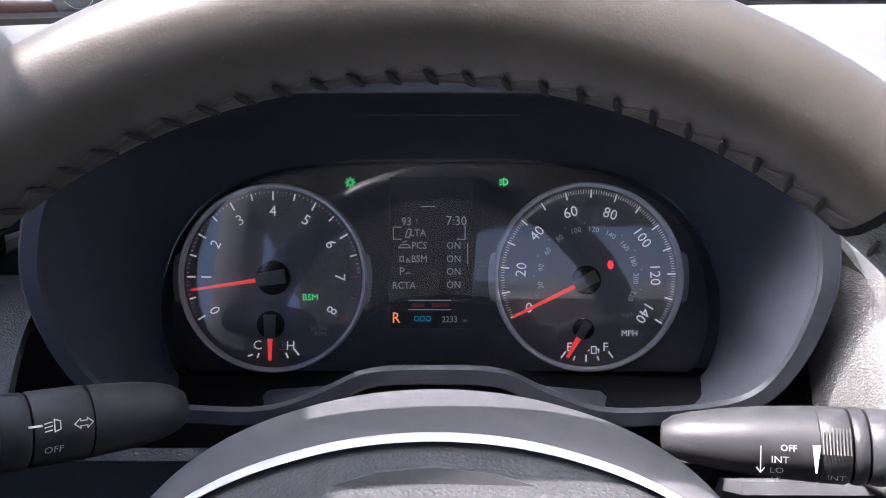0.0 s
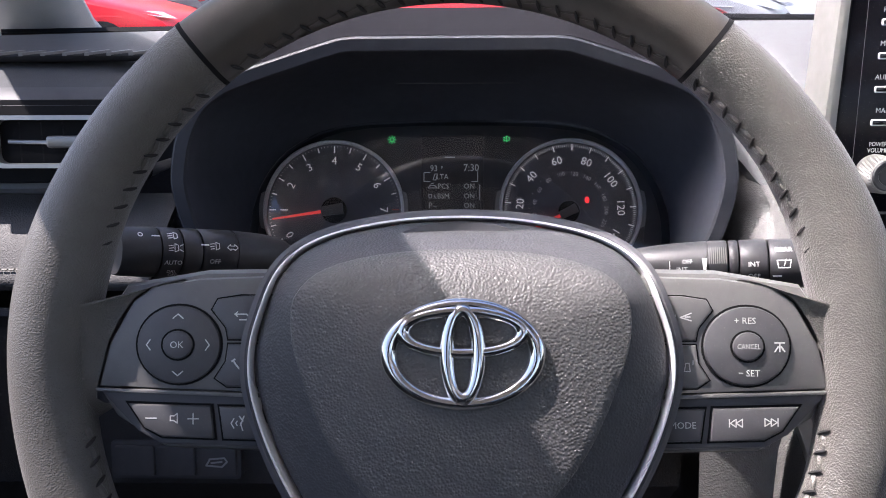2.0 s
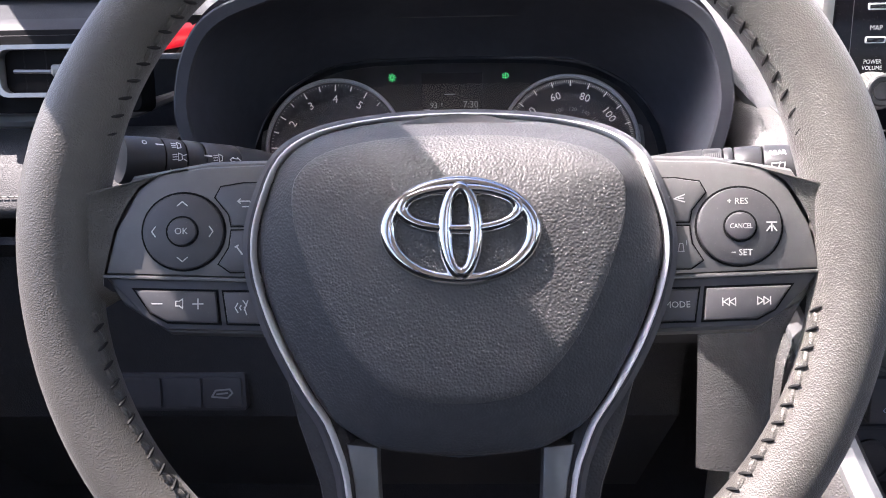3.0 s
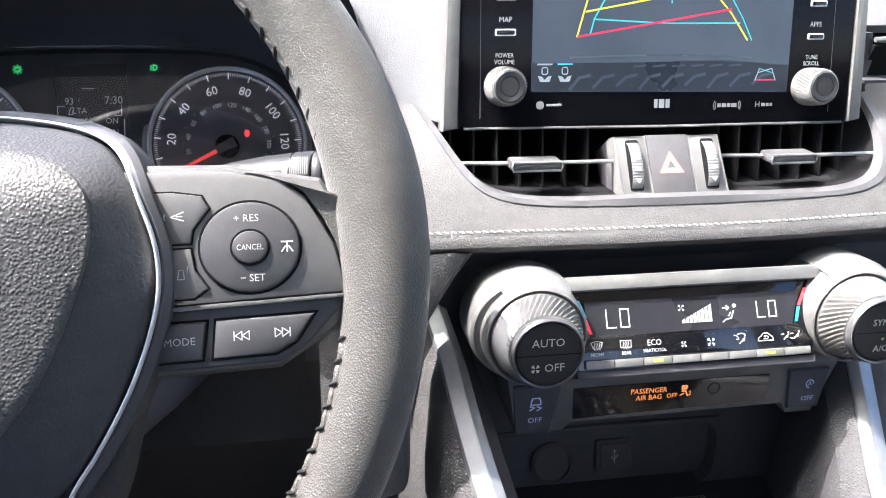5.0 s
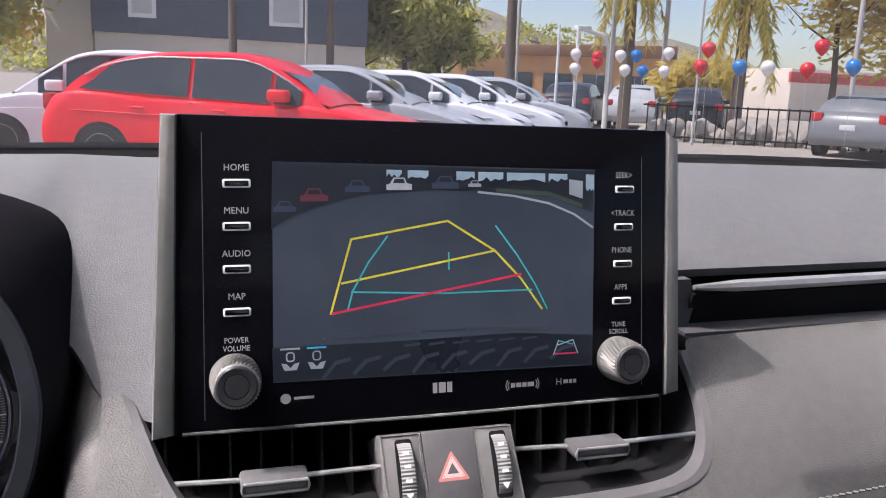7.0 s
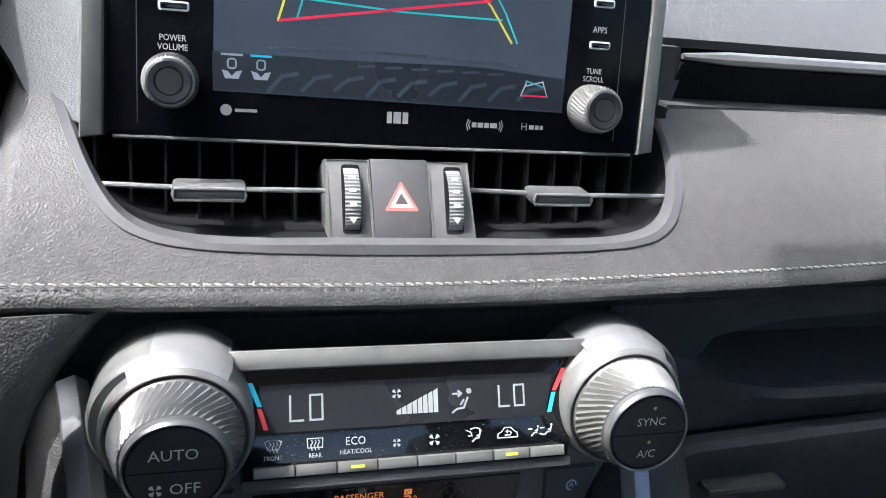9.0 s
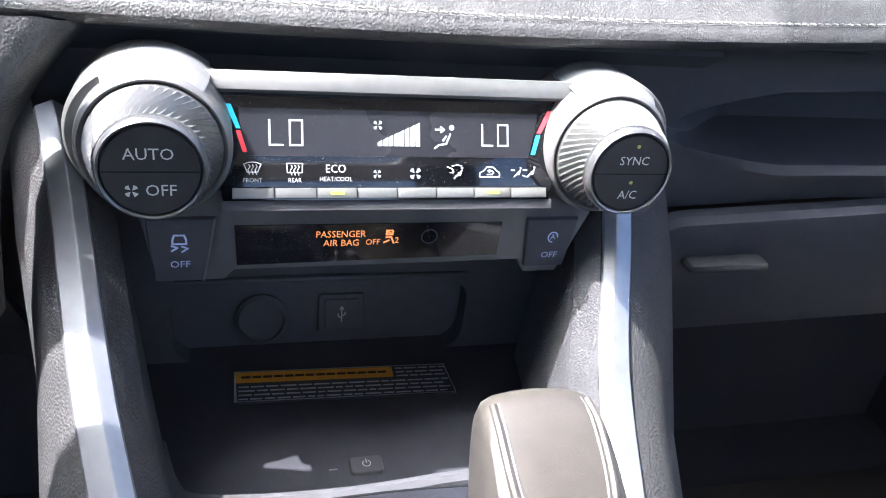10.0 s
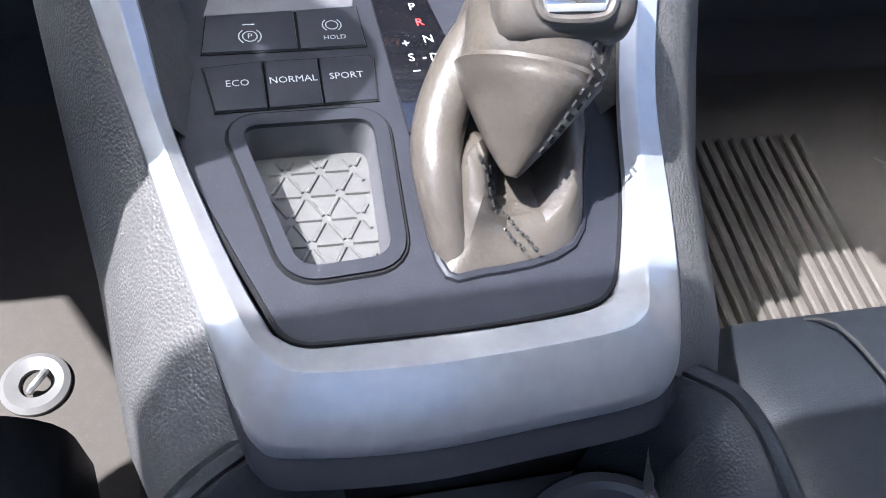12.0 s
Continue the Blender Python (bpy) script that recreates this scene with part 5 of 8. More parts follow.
for line, wd, m, lab in (
        ([(-0.0582, 0.0290), (-0.0475, 0.0660), (0.0030, 0.0745), (0.0290, 0.0585), (0.0440, 0.0430), (0.0560, 0.0265)], 0.0011, YEL, "yellow guide outline"), ([(-0.0525, 0.0440), (0.0290, 0.0585)], 0.0011, YEL, "yellow guide line"),
        ([(0.0295, 0.0715), (0.0415, 0.0560), (0.0520, 0.0400), (0.0590, 0.0265)], 0.0009, TEAL, "teal guide line"), ([(-0.0290, 0.0672), (-0.0390, 0.0540), (-0.0470, 0.0400), (-0.0495, 0.0310)], 0.0009, TEAL, "teal guide line"),
        ([(-0.0475, 0.0395), (0.0, 0.0370), (0.0500, 0.0370)], 0.0009, TEAL, "teal guide line"), ([(0.0035, 0.0580), (0.0035, 0.0495)], 0.0009, TEAL, "teal guide mark")):
    part("guide_line", strokes([line], wd, G1, SC), m, lcd, lab)
part("guide_line", strokes([[(-0.0575, 0.0290), (0.0435, 0.0455)]], 0.0013, G1 + 0.0002, SC), GRED, lcd, "red distance line")
for x in (-0.0785, -0.0655):
    part("view_icon", strokes([[(x - 0.0045, 0.0125), (x + 0.0045, 0.0125)]], 0.0010, G1, SC), PIC_PALE if x < -0.07 else CYAN, lcd)
    part("view_icon", blot([(x - 0.0045, 0.0056), (x - 0.0030, 0.0018), (x + 0.0030, 0.0018), (x + 0.0045, 0.0056), (x + 0.0018, 0.0050), (x, 0.0030), (x - 0.0018, 0.0050)], G1, SC), PIC_PALE, lcd)
    part("view_icon", strokes([rrect(0.0036, 0.0042, 0.0012, 3, (x, 0.0085)) + [(x + 0.0018, 0.0094)]], 0.0007, G1, SC), PIC_PALE, lcd)
part("guide_icon", strokes([[(0.0630, 0.0010), (0.0660, 0.0085)], [(0.0775, 0.0010), (0.0745, 0.0085)], [(0.0655, 0.0060), (0.0745, 0.0085)]], 0.0006, G1, SC), PIC_WHITE, lcd)
part("guide_icon", strokes([[(0.0655, 0.0085), (0.0745, 0.0060)]], 0.0006, G1, SC), TEAL, lcd)
part("guide_icon", strokes([[(0.0640, 0.0012), (0.0765, 0.0012)]], 0.0008, G1, SC), GRED, lcd)
for t, y in (("HOME", 0.1014), ("MENU", 0.0808), ("AUDIO", 0.0601), ("MAP", 0.0393)):
    x = -0.1024 - (0.1014 - y) * 0.016
    k = part("push_key", slab(rrect(0.0132, 0.0042, 0.0010, 3, (x, y - 0.0075)), 0, 0.0008, 0.0004, SC), RING, unit, "slim key with a bright edge")
    part("key_face", slab(rrect(0.0112, 0.0026, 0.0006, 3, (x, y - 0.0075)), 0, 0.0012, 0.0002, SC), PIANO, k)
    part("key_text", lettering(t, 0.0031, (x, y), 0.0003, SC, wide=0.95), WHITE_INK, k)
for t, y in (("SEEK>", 0.0981), ("<TRACK", 0.0773), ("PHONE", 0.0568), ("APPS", 0.0361)):
    x = 0.1055 - (0.0981 - y) * 0.02
    k = part("push_key", slab(rrect(0.0116, 0.0040, 0.0010, 3, (x + 0.0006, y - 0.0076)), 0, 0.0008, 0.0004, SC), RING, unit, "slim key with a bright edge")
    part("key_face", slab(rrect(0.0096, 0.0024, 0.0006, 3, (x + 0.0006, y - 0.0076)), 0, 0.0012, 0.0002, SC), PIANO, k)
    part("key_text", lettering(t, 0.0031, (x, y), 0.0003, SC, wide=0.85), WHITE_INK, k)
for ts, x, y in ((("POWER", "VOLUME"), -0.1040, 0.0160), (("TUNE", "SCROLL"), 0.1030, 0.0133)):
    for i, t in enumerate(ts):
        part("knob_text", lettering(t, 0.0027, (x, y + 0.0020 - 0.0040 * i), 0.0003, SC, wide=0.85), WHITE_INK, unit)


def ribbed(c, prof, n, F, amp, twist=0.0):
    """A turned knob with fine teeth round it; prof: radius, w, teeth depth."""
    rings = []
    for r, w, a in prof:
        rings.append([(c[0] + (r + a * (1 if j % 2 else -1)) * math.cos(2 * math.pi * (j + twist * w) / n), c[1] + (r + a * (1 if j % 2 else -1)) * math.sin(2 * math.pi * (j + twist * w) / n), w) for j in range(n)])
    bm = loft(rings)
    bm.transform(F)
    return bm


for x, y in ((-0.1050, -0.0005), (0.1020, -0.0035)):
    k = part("rotary_knob", ribbed((x, y), ((0.0122, 0, 0), (0.0122, 0.003, 0.0), (0.0120, 0.004, 0.0004), (0.0113, 0.0150, 0.0005), (0.0106, 0.0172, 0.0002), (0.0098, 0.0178, 0.0)), 76, SC, 0, 330), KNURL, unit, "knurled silver rotary knob")
    part("knob_cap", lathe([(0.0098, 0.015), (0.0097, 0.0180), (0.0088, 0.0190), (0.0062, 0.0188), (0.0058, 0.0182), (0.0054, 0.0188), (0.0005, 0.0187)], 40, SC, (x, y)), FACE_BLACK, k, "black knob cap")
bm = bmesh.new()
for x0, x1, y0 in ((-0.0052, -0.0028, -0.0155), (-0.0020, 0.0018, -0.0155), (0.0026, 0.0054, -0.0155)):
    blot([(x0, y0), (x1, y0), (x1, y0 + 0.0055), (x0, y0 + 0.0055)], 0.0003, SC, bm)
tagged(part("maker_mark", bm, GREY_INK, unit, "small pale maker mark"), kind="stuff")
bm = bmesh.new()
for x0, x1 in ((0.0385, 0.0410), (0.0416, 0.0446), (0.0452, 0.0476), (0.0482, 0.0520)):
    blot([(x0, -0.0158), (x1, -0.0158), (x1, -0.0134), (x0, -0.0134)], 0.0003, SC, bm)
for c, k in ((0.0378, 1), (0.0528, -1)):
    strokes([[polar((c + k * 0.002, -0.0146), r, 180 * (k > 0) + q) for q in (-40, 0, 40)] for r in (0.0030, 0.0042)], 0.0005, 0.0003, SC, bm)
tagged(part("sponsor_mark", bm, GREY_INK, unit), kind="stuff")
bm = strokes([[(0.0655, -0.0160), (0.0655, -0.0128)], [(0.0680, -0.0160), (0.0680, -0.0128)], [(0.0655, -0.0144), (0.0680, -0.0144)]], 0.0005, 0.0003, SC)
for x0, x1 in ((0.0695, 0.0722), (0.0728, 0.0748), (0.0754, 0.0772)):
    blot([(x0, -0.0157), (x1, -0.0157), (x1, -0.0136), (x0, -0.0136)], 0.0003, SC, bm)
tagged(part("sponsor_mark", bm, GREY_INK, unit), kind="stuff")
part("sponsor_mark", blot(oval(0.0026, 0.0026, 16, (-0.0810, -0.0125)), 0.0003, SC), GREY_INK, unit)
part("sponsor_mark", blot([(-0.0770, -0.0132), (-0.0670, -0.0132), (-0.0670, -0.0118), (-0.0770, -0.0118)], 0.0003, SC), GREY_INK, unit)

# ---- centre air vents ----
vent = thing("air_vent", (0.372, 0.33, 1.03), "black central air vents with thin silver bar", "air vent")
part("vent_back", box((0.19, 0.42, 1.0), (0.56, 0.43, 1.12)), DARK, vent)
part("vent_floor", surface(lambda x, v: Vector((x, 0.292 + 0.14 * v, 1.0305 - 0.004 * v)), span(0.232, 0.516, 8), span(0, 1, 3), 0.002), DARK, vent)
part("vent_frame", surface(lambda t, v: (lambda p: Vector((p.x, p.y + 0.10 * v, p.z - 0.002 * v)))(band_pt(t, 1.0)), [x for x in bx if 0.204 <= x <= 0.55], span(0, 1, 3), 0.0015), DARK, vent, "black vent surround")
def trim_pt(x, v):
    p = band_pt(x, 1.0)
    d = Vector((0.372 - p.x, 0, 1.075 - p.z))
    d.x = max(-0.06, min(0.06, d.x)) * (1.0 if abs(d.x) > 0.10 else abs(d.x) / 0.10)
    d = d.normalized() if d.length > 1e-6 else Vector((0, 0, 1))
    return p + d * (-0.0005 + 0.0042 * min(1, v / 0.6)) + Vector((0, -0.0012 + 0.003 * v + 0.020 * max(0, v - 0.6), 0))


part("vent_trim", surface(trim_pt, [x for x in bx if 0.2136 <= x <= 0.541], span(0, 1, 6), 0.0012), KEY_PL, vent, "smooth dark trim round the vents")
for i in range(19):
    x = 0.236 + i * 0.0150
    if 0.332 < x < 0.414:
        continue
    part("vane", slab([(0.330, 1.034), (0.40, 1.03), (0.40, 1.082), (0.338, 1.082)], x - 0.0006, x + 0.0006, 0, Matrix(((0, 0, 1, 0), (1, 0, 0, 0), (0, 1, 0, 0), (0, 0, 0, 1)))), DARK, vent)
for x0, x1, kx in ((0.232, 0.338, 0.2855), (0.408, 0.520, 0.4560)):
    part("vane_bar", tube([(x0, 0.322, 1.0555), ((x0 + x1) / 2, 0.318, 1.0550), (x1, 0.320, 1.0545)], 0.0016, 8, flat=0.8), SILVER, vent, "thin silver louvre bar")
    t = part("vane_tab", box((kx - 0.0160, 0.3090, 1.0520), (kx + 0.0160, 0.324, 1.0585), 0.0020), KEY_PL, vent, "dark sliding tab with a silver rim")
    part("tab_insert", box((kx - 0.0142, 0.3083, 1.0532), (kx + 0.0142, 0.312, 1.0573), 0.0010), BLACK, t)
    part("tab_rim", tube([(kx - 0.0150, 0.3086, 1.0526), (kx + 0.0150, 0.3086, 1.0526), (kx + 0.0156, 0.3086, 1.0552), (kx + 0.0150, 0.3086, 1.0579), (kx - 0.0150, 0.3086, 1.0579), (kx - 0.0156, 0.3086, 1.0552)], 0.0008, 6, closed=True), SILVER, t, "bright silver rim")
WHEEL_PL = mat("wheel_plastic", (0.20, 0.20, 0.195), 0.5)
HZ = face_frame((0.3735, 0.3145, 1.0505), 32)
haz = thing("hazard_switch", (0.3735, 0.32, 1.03), "grey hazard switch block between the air vents", "switch")
part("block", slab([(-0.034, -0.0205), (0.0365, -0.0205), (0.0345, 0.0215), (-0.036, 0.0215)], -0.03, -0.001, 0.001, HZ), KEY_PL, haz)
for pts, nm, m in (([(-0.0345, -0.020), (-0.0143, -0.020), (-0.0155, 0.0205), (-0.0360, 0.0205)], "wheel_panel", GREY_PL), ([(-0.0135, -0.0215), (0.0145, -0.0215), (0.0135, 0.0210), (-0.0147, 0.0210)], "hazard_key", KEY_PL),
                   ([(0.0153, -0.020), (0.0368, -0.020), (0.0345, 0.0205), (0.0143, 0.0205)], "wheel_panel", GREY_PL)):
    p = part(nm, slab(pts, -0.01, 0.003 if nm == "wheel_panel" else 0.0038, 0.0012, HZ), m, haz)
    if nm == "wheel_panel":
        cx = sum(q[0] for q in pts) / 4 + 0.001
        part("panel_edge", tube([HZ @ Vector((x * 0.985, y * 0.97, 0.0030)) for x, y in pts], 0.0006, 6, closed=True), SILVER_MATT, p, "thin silver edge")
        part("wheel_slot", slab(rrect(0.0088, 0.0335, 0.0015, 2, (cx, 0.001)), 0, 0.0033, 0, HZ), DARK, p)
        rings = []
        for i in range(41):
            a = -1.25 + 2.5 * i / 40
            r = 0.0158
            e = 0.0004 if i % 2 else 0
            rings.append([(cx + s, 0.001 + r * math.sin(a), 0.0006 + (0.0070 + e) * math.cos(a) + 0.0004 * (1 - abs(s) / 0.0036)) for s in (-0.0036, -0.0018, 0.0, 0.0018, 0.0036)])
        bm = loft(rings, closed=False, caps=False)
        bm.transform(HZ)
        t = part("thumb_wheel", bm, WHEEL_PL, p, "ribbed pale vent thumb wheel")
        bm = bmesh.new()
        for v in (-0.003, 0.004, 0.0105):
            blot([(cx - 0.0017, v - 0.0009), (cx + 0.0017, v - 0.0009), (cx + 0.0017, v + 0.0009), (cx - 0.0017, v + 0.0009)], 0.0092 - abs(v) * 0.18, HZ, bm)
        blot([(cx - 0.0020, -0.0088), (cx, -0.0118), (cx + 0.0020, -0.0088)], 0.0074, HZ, bm)
        part("wheel_mark", bm, WHITE_INK, t)
HRED = mat("hazard_red", (0.50, 0.17, 0.15), 0.5)
part("hazard_triangle", strokes([[(-0.0074, -0.0042), (0.0074, -0.0042), (0.0, 0.0088), (-0.0074, -0.0042)]], 0.0013, 0.0040, HZ), HRED, haz, "red warning triangle")
part("hazard_triangle", strokes([[(-0.0042, -0.0021), (0.0042, -0.0021), (0.0, 0.0052), (-0.0042, -0.0021)]], 0.0013, 0.0040, HZ), mat("hazard_pale", (0.55, 0.42, 0.40), 0.5), haz)
part("hazard_triangle", strokes([[(-0.0058, -0.0031), (0.0058, -0.0031), (0.0, 0.0070), (-0.0058, -0.0031)]], 0.0006, 0.0040, HZ), mat("hazard_pale", (0.55, 0.42, 0.40), 0.5), haz)

# ---- climate controls ----
CL = face_frame((0.375, 0.262, 0.973), 28.6)
clim = thing("climate_panel", (0.375, 0.27, 0.94), "black climate control panel with silver knob shoulders", "climate control")
part("panel", slab([(-0.076, -0.0305), (0.0745, -0.0305), (0.086, 0.0175), (-0.085, 0.0175)], -0.03, 0.0, 0.001, CL), PIANO, clim, "gloss black control panel")
part("brow", slab([(-0.0890, 0.0165), (0.0890, 0.0165), (0.0902, 0.0255), (-0.0902, 0.0255)], -0.02, 0.0055, 0.0022, CL), SILVER_MATT, clim, "satin silver brow")
part("panel_window", slab([(-0.0665, -0.0105), (0.0640, -0.0105), (0.0690, 0.0100), (-0.0690, 0.0100)], -0.002, 0.0004, 0, CL), mat("panel_display", (0.020, 0.020, 0.024), 0.28, var=0.05, spec=0.25, dust=0.10), clim, "dark display window")
D0 = 0.0007


def seg(text, x, y, h):
    w = h * 0.52
    L, O = [[(x, y + h / 2), (x, y - h / 2), (x + w, y - h / 2)]], [[(x + w * 1.55, y - h / 2), (x + w * 2.5, y - h / 2), (x + w * 2.5, y + h / 2), (x + w * 1.55, y + h / 2), (x + w * 1.55, y - h / 2)]]
    part("temperature", strokes(L + O, 0.0009, D0, CL), LCD_WHITE, clim, text)


seg("pale digits", -0.0560, -0.0004, 0.0108)
seg("pale digits", 0.0410, -0.0002, 0.0096)
for i in range(8):
    x = -0.0085 + i * 0.0025
    part("fan_bar", blot([(x, -0.0058), (x + 0.0021, -0.0058), (x + 0.0021, -0.0030 + 0.00115 * i), (x, -0.0042 + 0.00115 * i)], D0, CL), LCD_WHITE, clim, "pale fan speed bar")


def fan(c, r, bm):
    for k in range(4):
        a = 45 + 90 * k
        blot([polar(c, r * 0.15, a), polar(c, r, a - 22), polar(c, r * 1.1, a), polar(c, r, a + 22)], D0, CL, bm)
    return bm


for c, r in (((-0.0083, 0.0035), 0.0022), ((-0.0089, -0.0183), 0.0019), ((0.0088, -0.0181), 0.0027)):
    part("fan_symbol", fan(c, r, bmesh.new()), LCD_WHITE, clim, "white fan symbol")
bm = strokes([[(0.0185, 0.0020), (0.0225, 0.0020)], [(0.0210, 0.0032), (0.0225, 0.0020), (0.0210, 0.0008)], [(0.0255, 0.0000), (0.0235, -0.0045), (0.0200, -0.0050), (0.0180, -0.0065)], [(0.0235, -0.0010), (0.0220, -0.0030)]], 0.0009, D0, CL)
blot(oval(0.0013, 0.0013, 10, (0.0262, 0.0030)), D0, CL, bm)
part("airflow_symbol", bm, LCD_WHITE, clim, "white seated airflow symbol")
for k, (cx, cy) in enumerate(((-0.0635, -0.0158), (-0.0455, -0.0160))):
    arc = [(cx - 0.0036, cy + 0.0016), (cx - 0.0018, cy + 0.0023), (cx, cy + 0.0025), (cx + 0.0018, cy + 0.0023), (cx + 0.0036, cy + 0.0016)] if k == 0 else [(cx - 0.0034, cy + 0.0022), (cx + 0.0034, cy + 0.0022)]
    low = 0.0022 if k == 0 else 0.0032
    lines = [arc + [(cx + low, cy - 0.0018), (cx - low, cy - 0.0018), arc[0]]]
    for d in (-0.0015, 0, 0.0015):
        lines.append([(cx + d, cy + 0.0014), (cx + d + 0.0005, cy + 0.0005), (cx + d - 0.0004, cy - 0.0008), (cx + d + 0.0002, cy - 0.0028)])
    part("demist_symbol", strokes(lines, 0.00045, D0, CL), WHITE_INK, clim, "white demister symbol")


def seated(x, y, s, bm, m=1):
    """A seat-shaped mark with an airflow arrow towards it."""
    strokes([[(x + m * s * 0.9, y + s * 0.6), (x + m * s * 0.55, y - s * 0.5), (x - m * s * 0.3, y - s * 0.55), (x - m * s * 0.9, y - s * 1.2)], [(x + m * s * 0.75, y + s * 0.2), (x + m * s * 0.1, y)]], s * 0.36, D0, CL, bm)
    blot(oval(s * 0.30, s * 0.30, 10, (x + m * s * 1.0, y + s * 1.15)), D0, CL, bm)
    return bm


bm = seated(0.0290, -0.0178, 0.0020, bmesh.new())
strokes([[(0.0240, -0.0150), (0.0262, -0.0158), (0.0268, -0.0172)], [(0.0252, -0.0176), (0.0270, -0.0176)], [(0.0262, -0.0146), (0.0288, -0.0140), (0.0308, -0.0146)]], 0.0005, D0, CL, bm)
part("key_symbol", bm, WHITE_INK, clim, "white airflow key symbol")
part("key_symbol", strokes([[(0.0395, -0.0195), (0.0397, -0.0176), (0.0415, -0.0168), (0.0430, -0.0150), (0.0462, -0.0150), (0.0480, -0.0168), (0.0492, -0.0174), (0.0494, -0.0195), (0.0395, -0.0195)], [(0.0432, -0.0184), (0.0458, -0.0184), (0.0464, -0.0176), (0.0458, -0.0168), (0.0438, -0.0168)], [(0.0445, -0.0162), (0.0437, -0.0168), (0.0445, -0.0174)]], 0.00055, D0, CL), WHITE_INK, clim, "white recirculation key symbol")
bm = seated(0.0582, -0.0174, 0.0017, bmesh.new())
seated(0.0650, -0.0172, 0.0019, bm)
strokes([[(0.0552, -0.0164), (0.0568, -0.0164)], [(0.0612, -0.0162), (0.0630, -0.0162)], [(0.0608, -0.0188), (0.0626, -0.0194)]], 0.0006, D0, CL, bm)
part("key_symbol", bm, WHITE_INK, clim, "white airflow key symbol")
for t, x, y, h in (("FRONT", -0.0635, -0.0212, 0.0019), ("REAR", -0.0455, -0.0212, 0.0019), ("ECO", -0.0275, -0.0162, 0.0035), ("HEAT/COOL", -0.0275, -0.0207, 0.0020)):
    part("key_text", lettering(t, h, (x, y), D0, CL, wide=0.9), WHITE_INK, clim)
for pts, m in (([(-0.0700, 0.0010), (-0.0680, 0.0010), (-0.0720, 0.0115), (-0.0745, 0.0115)], CYAN), ([(-0.0675, -0.0090), (-0.0655, -0.0090), (-0.0682, 0.0003), (-0.0702, 0.0003)], RED_BAR),
               ([(0.0680, 0.0010), (0.0702, 0.0010), (0.0765, 0.0115), (0.0735, 0.0115)], RED_BAR), ([(0.0650, -0.0090), (0.0672, -0.0090), (0.0700, 0.0003), (0.0678, 0.0003)], CYAN)):
    part("temperature_bar", blot(pts, D0, CL), m, clim)
for i in range(8):
    x0 = -0.0725 + i * 0.0181
    k = part("piano_key", slab([(x0 + 0.0003, -0.0292), (x0 + 0.0178, -0.0292), (x0 + 0.0178, -0.0246), (x0 + 0.0003, -0.0246)], -0.004, 0.0035, 0.0009, CL), SILVER_MATT, clim, "slim silver key")
    if i in (2, 6):
        part("key_lamp", blot([(x0 + 0.006, -0.0275), (x0 + 0.012, -0.0275), (x0 + 0.012, -0.0262), (x0 + 0.006, -0.0262)], 0.0037, CL), mat("key_lamp", (0.55, 0.75, 0.05), 0.4, emit=0.3), k, "lit green lamp")
part("panel_foot", slab([(-0.077, -0.0345), (0.0755, -0.0345), (0.0755, -0.0300), (-0.077, -0.0300)], -0.02, 0.0010, 0.0005, CL), BLACK, clim)


def climate_knob(c, k, texts):
    """A turned knob that points level to the rear, in a collar with a flange; c: the middle of its push face; k: -1 by the driver."""
    F = face_frame(c, 3)
    n = 72
    rings = []
    for r, w in ((0.0340, -0.070), (0.0340, -0.040), (0.0334, -0.0365), (0.0322, -0.0350), (0.0300, -0.0348)):
        rings.append([(r * math.cos(a) + 0.0026 * k, r * math.sin(a), w + 0.004 * math.sin(a)) for a in span(0, 2 * math.pi * (n - 1) / n, n)])
    bm = loft(rings)
    bm.transform(F)
    sh = part("knob_shoulder", bm, SILVER_MATT, clim, "matt silver knob shoulder")
    prof = ((0.0306, -0.060), (0.0312, -0.030), (0.0310, -0.0265), (0.0302, -0.0240), (0.0290, -0.0230), (0.0280, -0.0236), (0.0268, -0.0262), (0.0200, -0.0270))
    part("collar", lathe(prof, n, F), SILVER_MATT, sh, "bright satin silver collar")
    rows = []
    for a in span(50, 126, 17):
        ca, sa = math.cos(radians(a)), math.sin(radians(a))
        rows.append([(r * ca, r * sa, w) for r, w in ((0.0300, -0.062), (0.0346, -0.060), (0.0347, -0.0360), (0.0340, -0.0325), (0.0322, -0.0285), (0.0308, -0.0258), (0.0280, -0.0262), (0.0280, -0.060))])
    bm = loft(rows)
    bm.transform(F)
    part("collar_bridge", bm, SILVER, sh, "bright silver bridge over the collar")
    kn = part("knob", ribbed((0, 0), ((0.0272, -0.0265, 0), (0.0272, -0.0232, 0), (0.0266, -0.0222, 0.0002), (0.0262, -0.0212, 0.0008), (0.0226, -0.0080, 0.0008), (0.0216, -0.0052, 0.0002), (0.0204, -0.0046, 0.0)), 96, F, 0, 420 * -k), KNURL, sh, "silver knob with slanted ribs")
    part("knob_ring", lathe([(0.0204, -0.010), (0.0210, -0.0030), (0.0208, -0.0012), (0.0198, 0.0), (0.0190, -0.0006), (0.0186, -0.003)], 56, F), KNOB_RING, kn, "dark satin ring")
    part("knob_face", lathe([(0.0186, -0.006), (0.0185, -0.0012), (0.0178, -0.0003), (0.0005, 0.0)], 56, F), FACE_BLACK, kn, "black push face")
    part("face_split", strokes([[(-0.0178, 0.0), (0.0178, 0.0)]], 0.0006, 0.0003, F), DARK, kn)
    for t, x, y, h in texts:
        part("face_text", lettering(t, h, (x, y), 0.0004, F), WHITE_INK, kn)
    return kn, F


